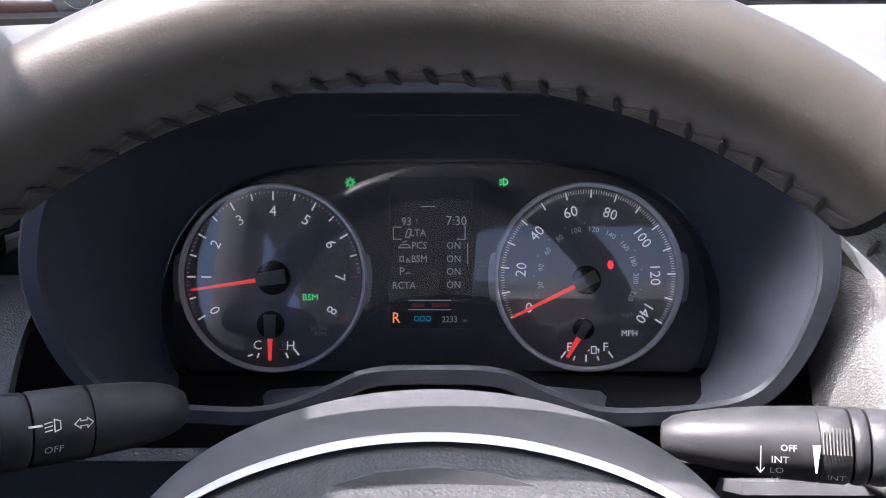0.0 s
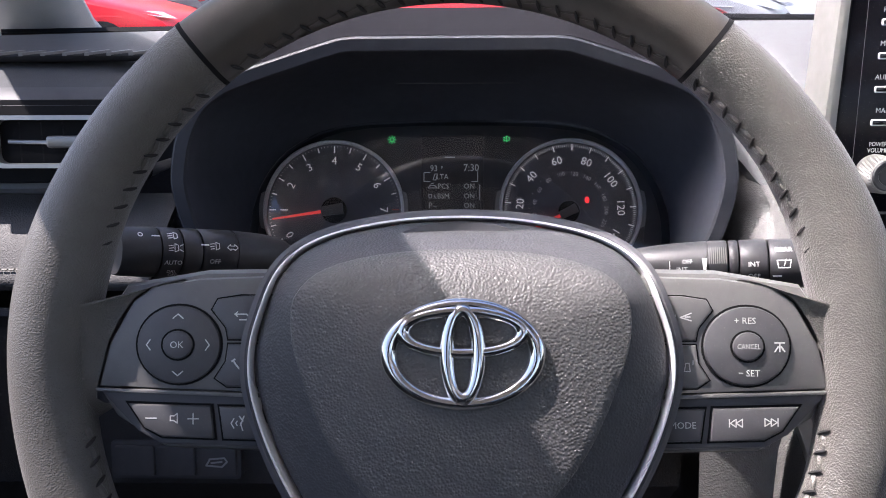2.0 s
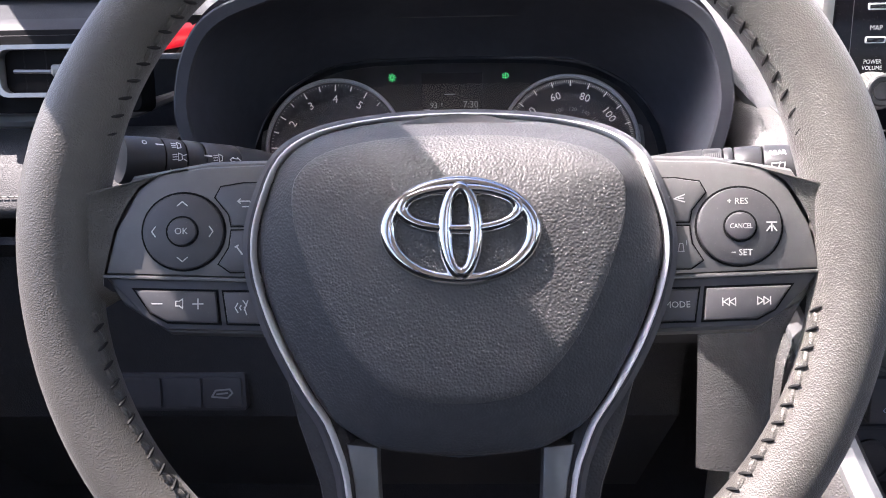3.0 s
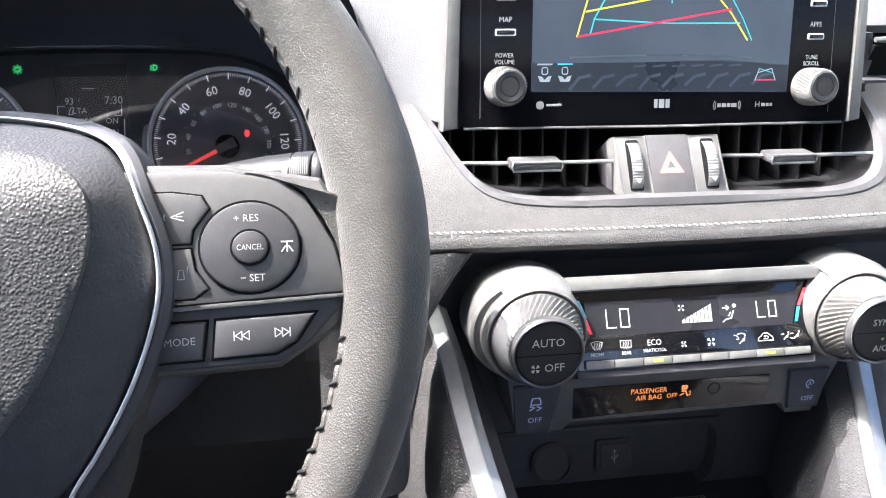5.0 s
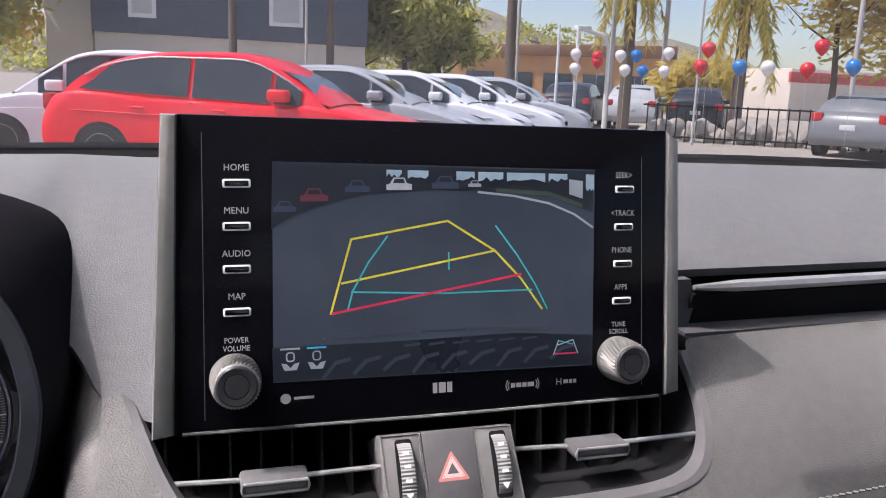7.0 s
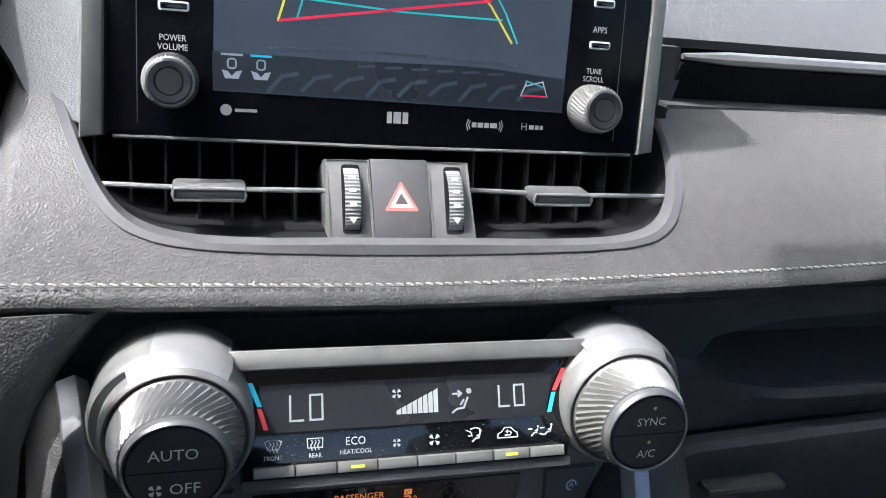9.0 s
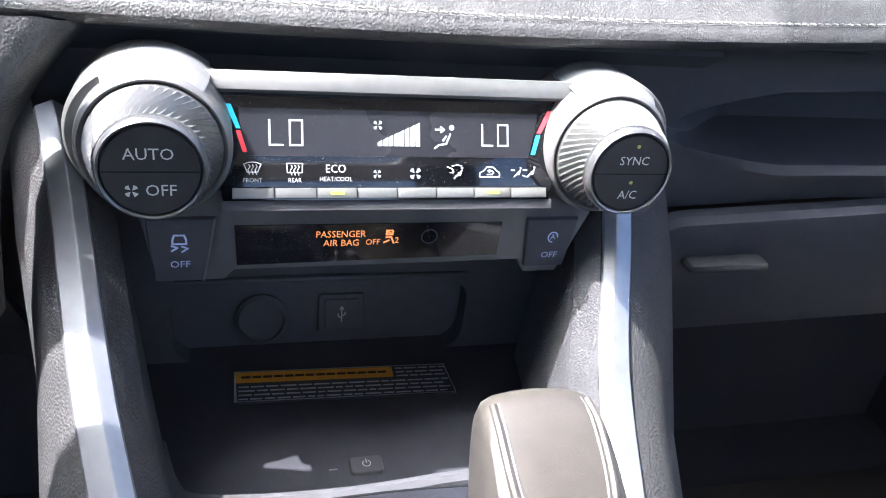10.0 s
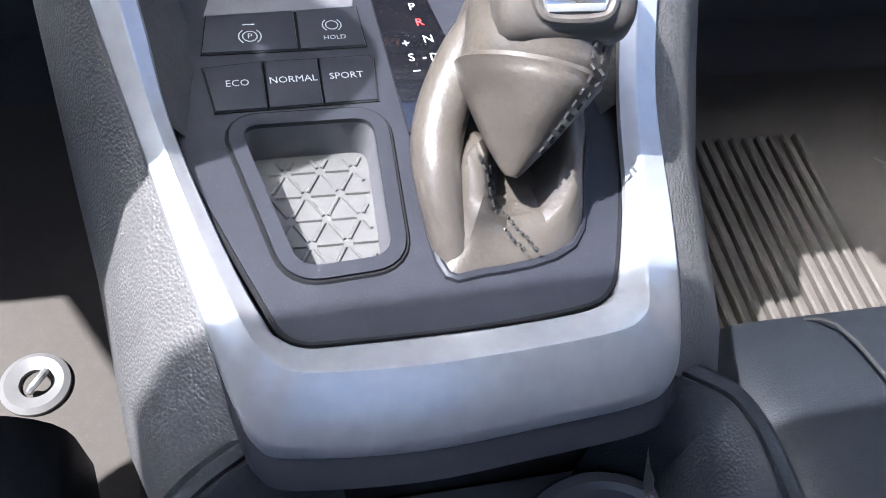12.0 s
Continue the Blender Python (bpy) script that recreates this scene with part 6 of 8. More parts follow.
kn, F = climate_knob((0.2725, 0.2240, 0.9718), -1, (("AUTO", -0.0005, 0.0070, 0.0046), ("OFF", 0.0034, -0.0078, 0.0046)))
bm = bmesh.new()
for q in range(4):
    a = 45 + 90 * q
    c = (-0.0074, -0.0078)
    blot([polar(c, 0.0004, a), polar(c, 0.0026, a - 24), polar(c, 0.0028, a), polar(c, 0.0026, a + 24)], 0.0004, F, bm)
part("face_mark", bm, WHITE_INK, kn)
kn, F = climate_knob((0.4780, 0.2280, 0.9695), 1, (("SYNC", 0.0, 0.0062, 0.0040), ("A/C", 0.0, -0.0104, 0.0040)))
for y in (0.0132, -0.0042):
    part("face_lamp", blot(oval(0.0009, 0.0009, 10, (0.0005, y)), 0.0004, F), mat("lamp_dim", (0.34, 0.36, 0.07), 0.4, emit=0.06), kn)

# ---- switch strip below ----
LP = face_frame((0.372, 0.268, 0.912), -2)
strip = thing("switch_strip", (0.372, 0.28, 0.90), "black switch strip with amber airbag display under the climate panel", "switch panel")
part("strip_body", slab([(-0.112, 0.030), (-0.1035, -0.0195), (-0.073, -0.0195), (-0.068, -0.0140), (0.0765, -0.0125), (0.0815, -0.0205), (0.100, -0.0205), (0.117, 0.030)], -0.05, 0.0, 0.0015, LP), GREY_PL, strip)
part("display_window", slab([(-0.067, -0.0105), (0.064, -0.0080), (0.064, 0.0115), (-0.068, 0.0115)], -0.002, 0.0008, 0, LP), PIANO, strip, "dark glossy display window")
for t, x, y, h in (("PASSENGER", -0.0180, 0.0060, 0.0036), ("AIR BAG", -0.0175, 0.0010, 0.0036), ("OFF", -0.0020, 0.0012, 0.0032), ("2", 0.0100, 0.0020, 0.0034)):
    part("display_text", lettering(t, h, (x, y), 0.0011, LP, wide=0.9), AMBER_LED, strip, "lit amber text")
part("airbag_sign", strokes([[(0.0045, 0.0078), (0.0075, 0.0078), (0.0075, 0.0055), (0.0045, 0.0055), (0.0045, 0.0078)], [(0.0045, 0.0078), (0.0075, 0.0055)], [(0.0045, 0.0040), (0.0070, 0.0040), (0.0085, 0.0005)], [(0.0035, 0.0010), (0.0060, 0.0022)]], 0.0009, 0.0011, LP), AMBER_LED, strip, "lit amber airbag symbol")
part("dim_sign", strokes([oval(0.0040, 0.0040, 16, (0.0265, 0.0040)) + [(0.0305, 0.0040)]], 0.0006, 0.0011, LP), KEY_PL, strip)
for x, pts in ((-0.0925, [(-0.1070, 0.0165), (-0.1040, -0.0175), (-0.0825, -0.0175), (-0.0765, 0.0165)]), (0.0925, [(0.0770, 0.0140), (0.0800, -0.0150), (0.1020, -0.0150), (0.1050, 0.0140)])):
    k = part("push_switch", slab(pts, -0.01, 0.0032, 0.0015, LP), BLACK, strip, "black push switch")
    if x < 0:
        # Silver line paints the highlight on the switch's right edge.
        part("edge_highlight", tube([LP @ Vector((px, py, 0.0026)) for px, py in pts[2:4]], 0.0006, 6), SILVER_MATT, k, "lit edge of the switch, drawn as a thin silver line")
    part("switch_text", lettering("OFF", 0.0036, (x, -0.0075), 0.0034, LP), mat("blue_white_print", (0.45, 0.52, 0.75), 0.5, emit=0.05), k)
    if x < 0:
        part("switch_mark", strokes([[(x - 0.003, 0.0060), (x - 0.0022, 0.0085), (x + 0.0022, 0.0085), (x + 0.003, 0.0060), (x + 0.003, 0.0038), (x - 0.003, 0.0038), (x - 0.003, 0.0060)], [(x - 0.0035, 0.0), (x - 0.001, 0.0018), (x - 0.0035, 0.0028)], [(x + 0.001, -0.0005), (x + 0.0035, 0.0013), (x + 0.001, 0.0025)]], 0.0009, 0.0034, LP), mat("blue_white_print", (0, 0, 0)), k)
    else:
        part("switch_mark", strokes([oval(0.0026, 0.0030, 12, (x, 0.0035))[:10]], 0.0007, 0.0034, LP), mat("blue_white_print", (0, 0, 0)), k)
        part("switch_text", lettering("A", 0.0030, (x, 0.0035), 0.0034, LP), mat("blue_white_print", (0, 0, 0)), k)

# ---- centre console ----
con = thing("centre_console", (0.372, 0.1, 0.42), "dark centre console with a satin silver trim and leather sides", "centre console")
CX = 0.372
TRIM = [  # outer x offset, inner x offset, y, z of one side of the trim
    (-0.1555, -0.1405, 0.312, 0.962), (-0.1490, -0.1330, 0.285, 0.938), (-0.1440, -0.1270, 0.255, 0.910), (-0.1350, -0.1170, 0.205, 0.874), (-0.1210, -0.1030, 0.150, 0.842),
    (-0.1080, -0.0945, 0.105, 0.824), (-0.0950, -0.0790, 0.055, 0.8165), (-0.0865, -0.0670, 0.024, 0.8140)]
left = [(Vector((CX + o, y, z)), Vector((CX + i, y, z))) for o, i, y, z in TRIM]
left += [(Vector((CX - 0.0795, 0.0010, 0.8070)), Vector((CX - 0.0628, 0.0172, 0.8155))), (Vector((CX - 0.0740, -0.0110, 0.8025)), Vector((CX - 0.0556, 0.0130, 0.8155))),
         (Vector((CX - 0.0630, -0.0165, 0.7995)), Vector((CX - 0.0440, 0.0122, 0.8155))), (Vector((CX - 0.02, -0.0198, 0.7985)), Vector((CX - 0.015, 0.0120, 0.8155)))]
TRIM_R = [(-o, -i, t[2], t[3]) for (o, i), t in zip(((0.146, 0.129), (0.142, 0.1245), (0.135, 0.118), (0.1195, 0.1025), (0.1095, 0.091), (0.0995, 0.0815), (0.091, 0.0705), (0.084, 0.0575)), TRIM)]
right = [(Vector((CX - o, y, z)), Vector((CX - i, y, z))) for o, i, y, z in TRIM_R] + [(Vector((2 * CX - a.x, a.y + 0.002, a.z)), Vector((CX + x, y, 0.8155))) for (a, b), (x, y) in zip(left[8:], ((0.0535, 0.0190), (0.0480, 0.0160), (0.0380, 0.0143), (0.0150, 0.0127)))]
pairs = left + right[::-1]
outer = smooth_line([a for a, b in pairs], 4)
inner = smooth_line([b for a, b in pairs], 4)
rings, skirt = [], []
for a, b in zip(outer, inner):
    fr = min(1.0, max(0.0, (0.030 - a.y) / 0.035))
    h = 0.0036 + 0.0084 * fr
    at = lambda t, k: a.lerp(b, t) + Vector((0, 0, h * k))
    rings.append([a + Vector((0, 0, -0.007)), a + Vector((0, 0, -0.0012)), at(0.05, 0.14), at(0.30, 0.58), at(0.54, 1.0), at(0.585, 1.05), at(0.625, 0.98), at(0.80, 0.46), at(0.95, 0.14), b + Vector((0, 0, -0.0015))])
    skirt.append([a + Vector((0, 0.0005, -0.0055)), a + Vector((0, -0.004 * fr, -0.009)), a + Vector((0, -0.0078 * fr, -0.0145)), a + Vector((0, -0.006 * fr, -0.019)), a + Vector((0, 0.002, -0.034))])
part("trim", loft(rings, closed=False, caps=False), CON_TRIM, con, "satin silver trim round the console")
part("trim_skirt", loft(skirt, closed=False, caps=False), DECK_PL, con, "dark lip under the trim")

# leather-clad flanks, then the plain sides of the cup holder
def flank_rows(table, k, flare):
    rows = []
    for o, i, y, z in table:
        zz = z - 0.004
        f = flare * (1 - 0.6 * max(0.0, min(1.0, (y - 0.02) / 0.24))) if k < 0 else flare
        rows.append([Vector((CX + k * -o, y, zz)), Vector((CX + k * (-o + f * 0.32), y, zz - 0.010)), Vector((CX + k * (-o + f * 0.78), y, zz - 0.045)), Vector((CX + k * (-o + f), y, zz - 0.10)), Vector((CX + k * (-o + f + 0.006), y, 0.42))])
    return rows


for k in (-1, 1):
    part("flank", loft(flank_rows([(-0.162 if k < 0 else -0.152, 0, 0.34, 0.98)] + (TRIM if k < 0 else TRIM_R) + [(-0.0790, 0, 0.004, 0.8040), (-0.0775, 0, -0.010, 0.774), (-0.0770, 0, -0.030, 0.745), (-0.0770, 0, -0.07, 0.720)], k, 0.042 if k < 0 else 0.050), closed=False, caps=False), FLANK, con, "grained leather flank")

# inner walls between trim and deck, forward of the deck
for k in (-1, 1):
    rows = []
    for o, i, y, z in (TRIM if k < 0 else TRIM_R)[:6]:
        rows.append([Vector((CX + k * -i, y, z - 0.003)), Vector((CX + k * (-i - 0.012), y, z - 0.020)), Vector((CX + k * (-i - 0.022), y, min(z - 0.03, 0.80)))])
    part("inner_wall", loft(rows, closed=False, caps=False), BLACK_GRAIN, con, "black inner wall of the storage bay")
DECK = [(-0.088, 0.186), (-0.0965, 0.152), (-0.0950, 0.1236), (-0.0904, 0.0924), (-0.0779, 0.0585), (-0.0665, 0.0299), (-0.0615, 0.0190), (-0.0550, 0.0143), (-0.0440, 0.0134), (0.0, 0.0132), (0.0401, 0.0162), (0.0537, 0.0217),
        (0.0618, 0.0366), (0.0758, 0.0758), (0.0880, 0.112), (0.0955, 0.145), (0.09, 0.186), (0.0, 0.196)]
DK = Matrix.Translation((CX, 0, 0.8145))
TRAY = [(-0.0545, 0.0415), (-0.0205, 0.0440), (-0.0185, 0.1095), (-0.0715, 0.1085)]
TRAY = [(p.x, p.y) for q in [[Vector(TRAY[i]) + (Vector(TRAY[i - 1]) - Vector(TRAY[i])).normalized() * 0.009 * (1 - t) ** 2 + (Vector(TRAY[(i + 1) % 4]) - Vector(TRAY[i])).normalized() * 0.009 * t ** 2 for t in span(0, 1, 7)] for i in range(4)] for p in q]


deck = part("deck", holed_plate([(p.x, p.y) for p in smooth_line([(x, y, 0) for x, y in DECK], 4, True)], TRAY, -0.018, 0.0005, DK), DECK_PL, con, "matt black deck plate")
part("deck_gap", tube([DK @ Vector((p.x * 1.012, p.y, -0.0002)) for p in smooth_line([(x, y, 0) for x, y in DECK], 4, True)], 0.0011, 6, closed=True), DARK, con)
# storage bay
part("bay_floor", slab([(-0.094, 0.212), (0.094, 0.212), (0.130, 0.372), (-0.130, 0.372)], -0.006, 0.0, 0, Matrix.Translation((CX, 0, 0.785))), mat("charging_mat", (0.052, 0.052, 0.060), 0.34, bump=0.00005, grain=1500, dust=0.15), con, "black charging tray")
part("bay_ledge", tube(smooth_line([(CX - 0.108, 0.25, 0.806), (CX - 0.100, 0.222, 0.803), (CX - 0.085, 0.211, 0.8025), (CX - 0.03, 0.206, 0.803), (CX + 0.03, 0.209, 0.803), (CX + 0.085, 0.216, 0.803), (CX + 0.108, 0.25, 0.806)], 4), 0.0050, 8), BLACK, con, "black rounded edge of the tray")
part("bay_back", box((CX - 0.16, 0.372, 0.775), (CX + 0.16, 0.385, 0.96)), BLACK, con)
UP = Matrix(((1, 0, 0, CX), (0, 0, -1, 0.372), (0, 1, 0, 0), (0, 0, 0, 1)))
part("bay_recess", slab(rrect(0.200, 0.066, 0.016, 4, (-0.012, 0.814)), 0.0, 0.016, 0.002, UP), BAY_PL, con, "recessed back of the bay")
part("bay_front", holed_plate([(-0.135, 0.780), (0.130, 0.780), (0.135, 0.930), (-0.140, 0.930)], rrect(0.184, 0.058, 0.018, 6, (-0.012, 0.812)), 0.0, 0.030, UP), BLACK, con, "black panel round the socket recess")
part("bay_brow", tube([(CX - 0.100, 0.342, 0.8445), (CX - 0.012, 0.3405, 0.8455), (CX + 0.078, 0.342, 0.8445)], [0.002, 0.0035, 0.002], 8, flat=0.6), BLACK, con)
SK = Matrix(((1, 0, 0, CX), (0, 0.2, -1, 0.354), (0, 1, 0.2, 0.81), (0, 0, 0, 1)))
s = part("power_socket", lathe([(0.0160, 0), (0.0165, 0.004), (0.0140, 0.0055), (0.0138, 0.0030), (0.0005, 0.0032)], 36, SK, (-0.050, -0.002)), KEY_PL, con, "round covered power socket")
u = part("usb_port", slab(rrect(0.0290, 0.0260, 0.002, 3, (0.0, 0.0)), 0, 0.0035, 0.001, SK), BLACK, con, "square usb port")
part("port_face", slab(rrect(0.0220, 0.0200, 0.0015, 3), 0, 0.0046, 0.0008, SK), KEY_PL, u)
part("port_mark", strokes([[(0, -0.0052), (0, 0.0050)], [(-0.0012, 0.0035), (0, 0.0052), (0.0012, 0.0035)], [(-0.0022, 0.0005), (-0.0022, -0.0010), (0, -0.0028)], [(0.0022, 0.0015), (0.0022, 0.0000), (0, -0.0015)]], 0.0007, 0.0049, SK), WHITE_INK, u)
ST = Matrix.Translation((CX, 0, 0.7872)) @ Matrix.Rotation(radians(-2.0), 4, "Z")
label = part("warning_label", slab([(-0.0780, 0.2960), (0.0550, 0.2960), (0.0525, 0.3240), (-0.0790, 0.3240)], -0.001, 0.0004, 0, ST), mat("label_grey", (0.05, 0.05, 0.055), 0.45), con, "grey warning label with orange heading")
part("label_border", strokes([[(-0.0776, 0.2966), (0.0546, 0.2966), (0.0521, 0.3234), (-0.0786, 0.3234), (-0.0776, 0.2966)]], 0.0006, 0.0006, ST), WHITE_INK, label, "thin white border")
part("label_heading", blot([(-0.0780, 0.3130), (0.0180, 0.3130), (0.0180, 0.3228), (-0.0782, 0.3228)], 0.0006, ST), mat("label_orange", (0.75, 0.33, 0.03), 0.5), label)
bm = bmesh.new()
random.seed(3)
for r in range(4):
    x = -0.076
    y = 0.2985 + r * 0.0036
    while x < 0.050:
        w = random.uniform(0.003, 0.009)
        strokes([[(x, y), (min(0.052, x + w), y)]], 0.0013, 0.0006, ST, bm)
        x += w + 0.0022
for r in range(3):
    x = 0.0205
    y = 0.3138 + r * 0.0036
    while x < 0.050:
        w = random.uniform(0.003, 0.008)
        strokes([[(x, y), (min(0.052, x + w), y)]], 0.0013, 0.0006, ST, bm)
        x += w + 0.0022
strokes([[(-0.0785, 0.2965), (0.0545, 0.2965), (0.0522, 0.3236), (-0.0788, 0.3236), (-0.0785, 0.2965)]], 0.0007, 0.0006, ST, bm)
part("label_bar", bm, mat("label_print", (0.52, 0.53, 0.54), 0.5), label)
bm = bmesh.new()
for i in range(14):
    strokes([[(-0.074 + i * 0.0064, 0.3180), (-0.070 + i * 0.0064, 0.3180)]], 0.0022, 0.0008, ST, bm)
part("label_bar", bm, mat("label_ink", (0.03, 0.02, 0.01), 0.5), label)
q = part("charger_key", slab(rrect(0.018, 0.012, 0.002, 3, (CX, 0.242)), 0.780, 0.7875, 0.0012), KEY_PL, con, "small charger key")
part("key_mark", strokes([[polar((CX, 0.242), 0.0022, a) for a in range(120, 421, 30)], [(CX, 0.2425), (CX, 0.2452)]], 0.0005, 0.7877, Matrix()), WHITE_INK, q)
part("charger_lamp", blot([(CX - 0.0205, 0.2405), (CX - 0.0160, 0.2405), (CX - 0.0160, 0.2415), (CX - 0.0205, 0.2415)], 0.7863, Matrix()), GREY_INK, con)


def deck_key(pts, name, h=0.0017):
    part("key_gap", slab(offset_poly(pts, -0.0007), 0, 0.0010, 0, DK), DARK, deck)
    return part(name, slab(pts, 0, h, 0.0006, DK), DECK_PL, deck)


KEY_INK = mat("key_print", (0.46, 0.46, 0.45), 0.6, var=0.05)
part("key_recess", slab([(-0.0820, 0.1705), (-0.0190, 0.1725), (-0.0165, 0.1870), (-0.0790, 0.1835)], 0, 0.0010, 0.0004, DK), BLACK, deck)
pk = deck_key([(-0.0830, 0.1485), (-0.0445, 0.1492), (-0.0445, 0.1725), (-0.0805, 0.1705)], "parking_brake_key")
hk = deck_key([(-0.0432, 0.1492), (-0.0160, 0.1503), (-0.0172, 0.1745), (-0.0432, 0.1725)], "hold_key")
ek = deck_key([(-0.0790, 0.1165), (-0.0593, 0.1172), (-0.0598, 0.1425), (-0.0830, 0.1400)], "eco_key")
nk = deck_key([(-0.0583, 0.1172), (-0.0375, 0.1182), (-0.0375, 0.1430), (-0.0588, 0.1425)], "normal_key")
sk = deck_key([(-0.0365, 0.1182), (-0.0155, 0.1190), (-0.0140, 0.1420), (-0.0160, 0.1440), (-0.0365, 0.1430)], "sport_key")
for k, t, x, y in ((ek, "ECO", -0.0700, 0.1305), (nk, "NORMAL", -0.0480, 0.1315), (sk, "SPORT", -0.0265, 0.1325)):
    part("key_text", lettering(t, 0.0034, (x, y), 0.0019, DK, 2, 0.95), KEY_INK, k)
part("key_text", lettering("HOLD", 0.0024, (-0.0285, 0.1550), 0.0019, DK, 2), KEY_INK, hk)
part("key_mark", strokes([oval(0.0026, 0.0026, 14, (-0.0290, 0.1625)) + [(-0.0264, 0.1625)], [polar((-0.0290, 0.1625), 0.0040, a) for a in range(-50, 51, 20)], [polar((-0.0290, 0.1625), 0.0040, a) for a in range(130, 231, 20)]], 0.0005, 0.0019, DK), KEY_INK, hk)
part("key_mark", strokes([oval(0.0030, 0.0030, 14, (-0.0635, 0.1570)) + [(-0.0605, 0.1570)], [polar((-0.0635, 0.1570), 0.0046, a) for a in range(-50, 51, 20)], [polar((-0.0635, 0.1570), 0.0046, a) for a in range(130, 231, 20)], [(-0.0660, 0.1640), (-0.0615, 0.1642)]], 0.0005, 0.0019, DK), KEY_INK, pk)
part("key_text", lettering("P", 0.0030, (-0.0635, 0.1570), 0.0019, DK), KEY_INK, pk)
# coin tray
out = offset_poly(TRAY, -0.0050)
part("tray_frame", ring_plate(out, offset_poly(TRAY, 0.0006), 0.0, 0.0022, DK), DECK_PL, deck, "black tray frame")
part("frame_gap", tube([DK @ Vector((x, y, 0.0006)) for x, y in offset_poly(TRAY, -0.0058)], 0.0009, 5, closed=True), DARK, deck)
part("tray_wall", loft([[(CX + x, y, 0.8160) for x, y in offset_poly(TRAY, 0.0003)], [(CX + x, y, 0.7975) for x, y in offset_poly(TRAY, 0.0025)]], caps=False), BLACK, deck)
part("tray_floor", slab(offset_poly(TRAY, -0.001), -0.0185, -0.0165, 0, DK), TRAY_RUB, deck, "grey rubber tray floor with raised triangle pattern")
bm = bmesh.new()
for i in range(5):
    for j in range(5):
        x, y = -0.068 + j * 0.0135 + (i % 2) * 0.00675, 0.051 + i * 0.0117
        for a in (0, 60, 120, 180, 240, 300):
            p0, p1 = polar((x, y), 0.0020, a), polar((x, y), 0.0067, a)
            if all(-0.052 - (p[1] - 0.043) * 0.25 < p[0] < -0.0225 and 0.046 < p[1] < 0.105 for p in (p0, p1)):
                tube([DK @ Vector((*p0, -0.0163)), DK @ Vector((*p1, -0.0163))], 0.0008, 6, bm=bm)
tagged(part("tray_rib", bm, TRAY_RUB, deck, "raised ribs"), kind="stuff")

# ---- gear selector ----
gear = thing("gear_selector", (0.405, 0.08, 0.815), "automatic gear selector with leather knob and gathered boot", "gear selector")
gp_ = part("gate_panel", slab([(-0.0100, 0.183), (-0.0060, 0.100), (0.0120, 0.100), (0.0200, 0.150), (0.0140, 0.186)][::1], 0, 0.0022, 0.0006, DK), PIANO, gear, "gloss black shift gate panel")
for t, x, y, m in (("P", 0.0075, 0.1720, WHITE_INK), ("R", 0.0092, 0.1620, RED_LED), ("N", 0.0112, 0.1515, WHITE_INK), ("D", 0.0122, 0.1405, WHITE_INK), ("S", 0.0020, 0.1405, WHITE_INK), ("+", 0.0010, 0.1490, WHITE_INK), ("−", 0.0030, 0.1325, WHITE_INK), ("-", 0.0075, 0.1405, WHITE_INK)):
    part("gate_letter", lettering(t, 0.0043, (x, y), 0.0025, DK, 4), m, gp_)
base = [(p.x, p.y) for p in smooth_line([(-0.005, 0.040, 0), (0.010, 0.034, 0), (0.046, 0.042, 0), (0.060, 0.075, 0), (0.070, 0.106, 0), (0.073, 0.150, 0), (0.050, 0.172, 0), (0.026, 0.162, 0), (0.013, 0.132, 0), (-0.003, 0.103, 0)], 4, True)]
part("boot_frame", tube([DK @ Vector((x, y, 0.0008)) for x, y in base], 0.0018, 8, closed=True), DECK_PL, gear)
bc = (0.030, 0.092)
RIDGES = [  # crest lines over the deck (x, y, height) and their half width
    ([(0.010, 0.036, 0.004), (0.0095, 0.052, 0.017), (0.0100, 0.067, 0.028), (0.014, 0.078, 0.024)], 0.0085),
    ([(0.047, 0.043, 0.005), (0.0475, 0.060, 0.021), (0.0500, 0.080, 0.031), (0.053, 0.105, 0.036)], 0.0100),
    ([(0.012, 0.130, 0.046), (0.035, 0.148, 0.040), (0.055, 0.130, 0.042), (0.053, 0.105, 0.036)], 0.0140),
    ([(0.000, 0.050, 0.010), (0.000, 0.075, 0.020), (0.006, 0.105, 0.034), (0.012, 0.130, 0.046)], 0.0090)]


def boot_height(x, y):
    h = 0.006
    for line, r in RIDGES:
        for (xa, ya, za), (xb, yb, zb) in zip(line, line[1:]):
            L2 = (xb - xa) ** 2 + (yb - ya) ** 2
            k = min(1, max(0, ((x - xa) * (xb - xa) + (y - ya) * (yb - ya)) / L2))
            dd = math.hypot(x - xa - k * (xb - xa), y - ya - k * (yb - ya))
            h = max(h, (za + (zb - za) * k) * math.exp(-(dd / r) ** 2.6))
    return h + 0.0006 * math.sin(x * 900 + y * 300) * math.sin(y * 700)


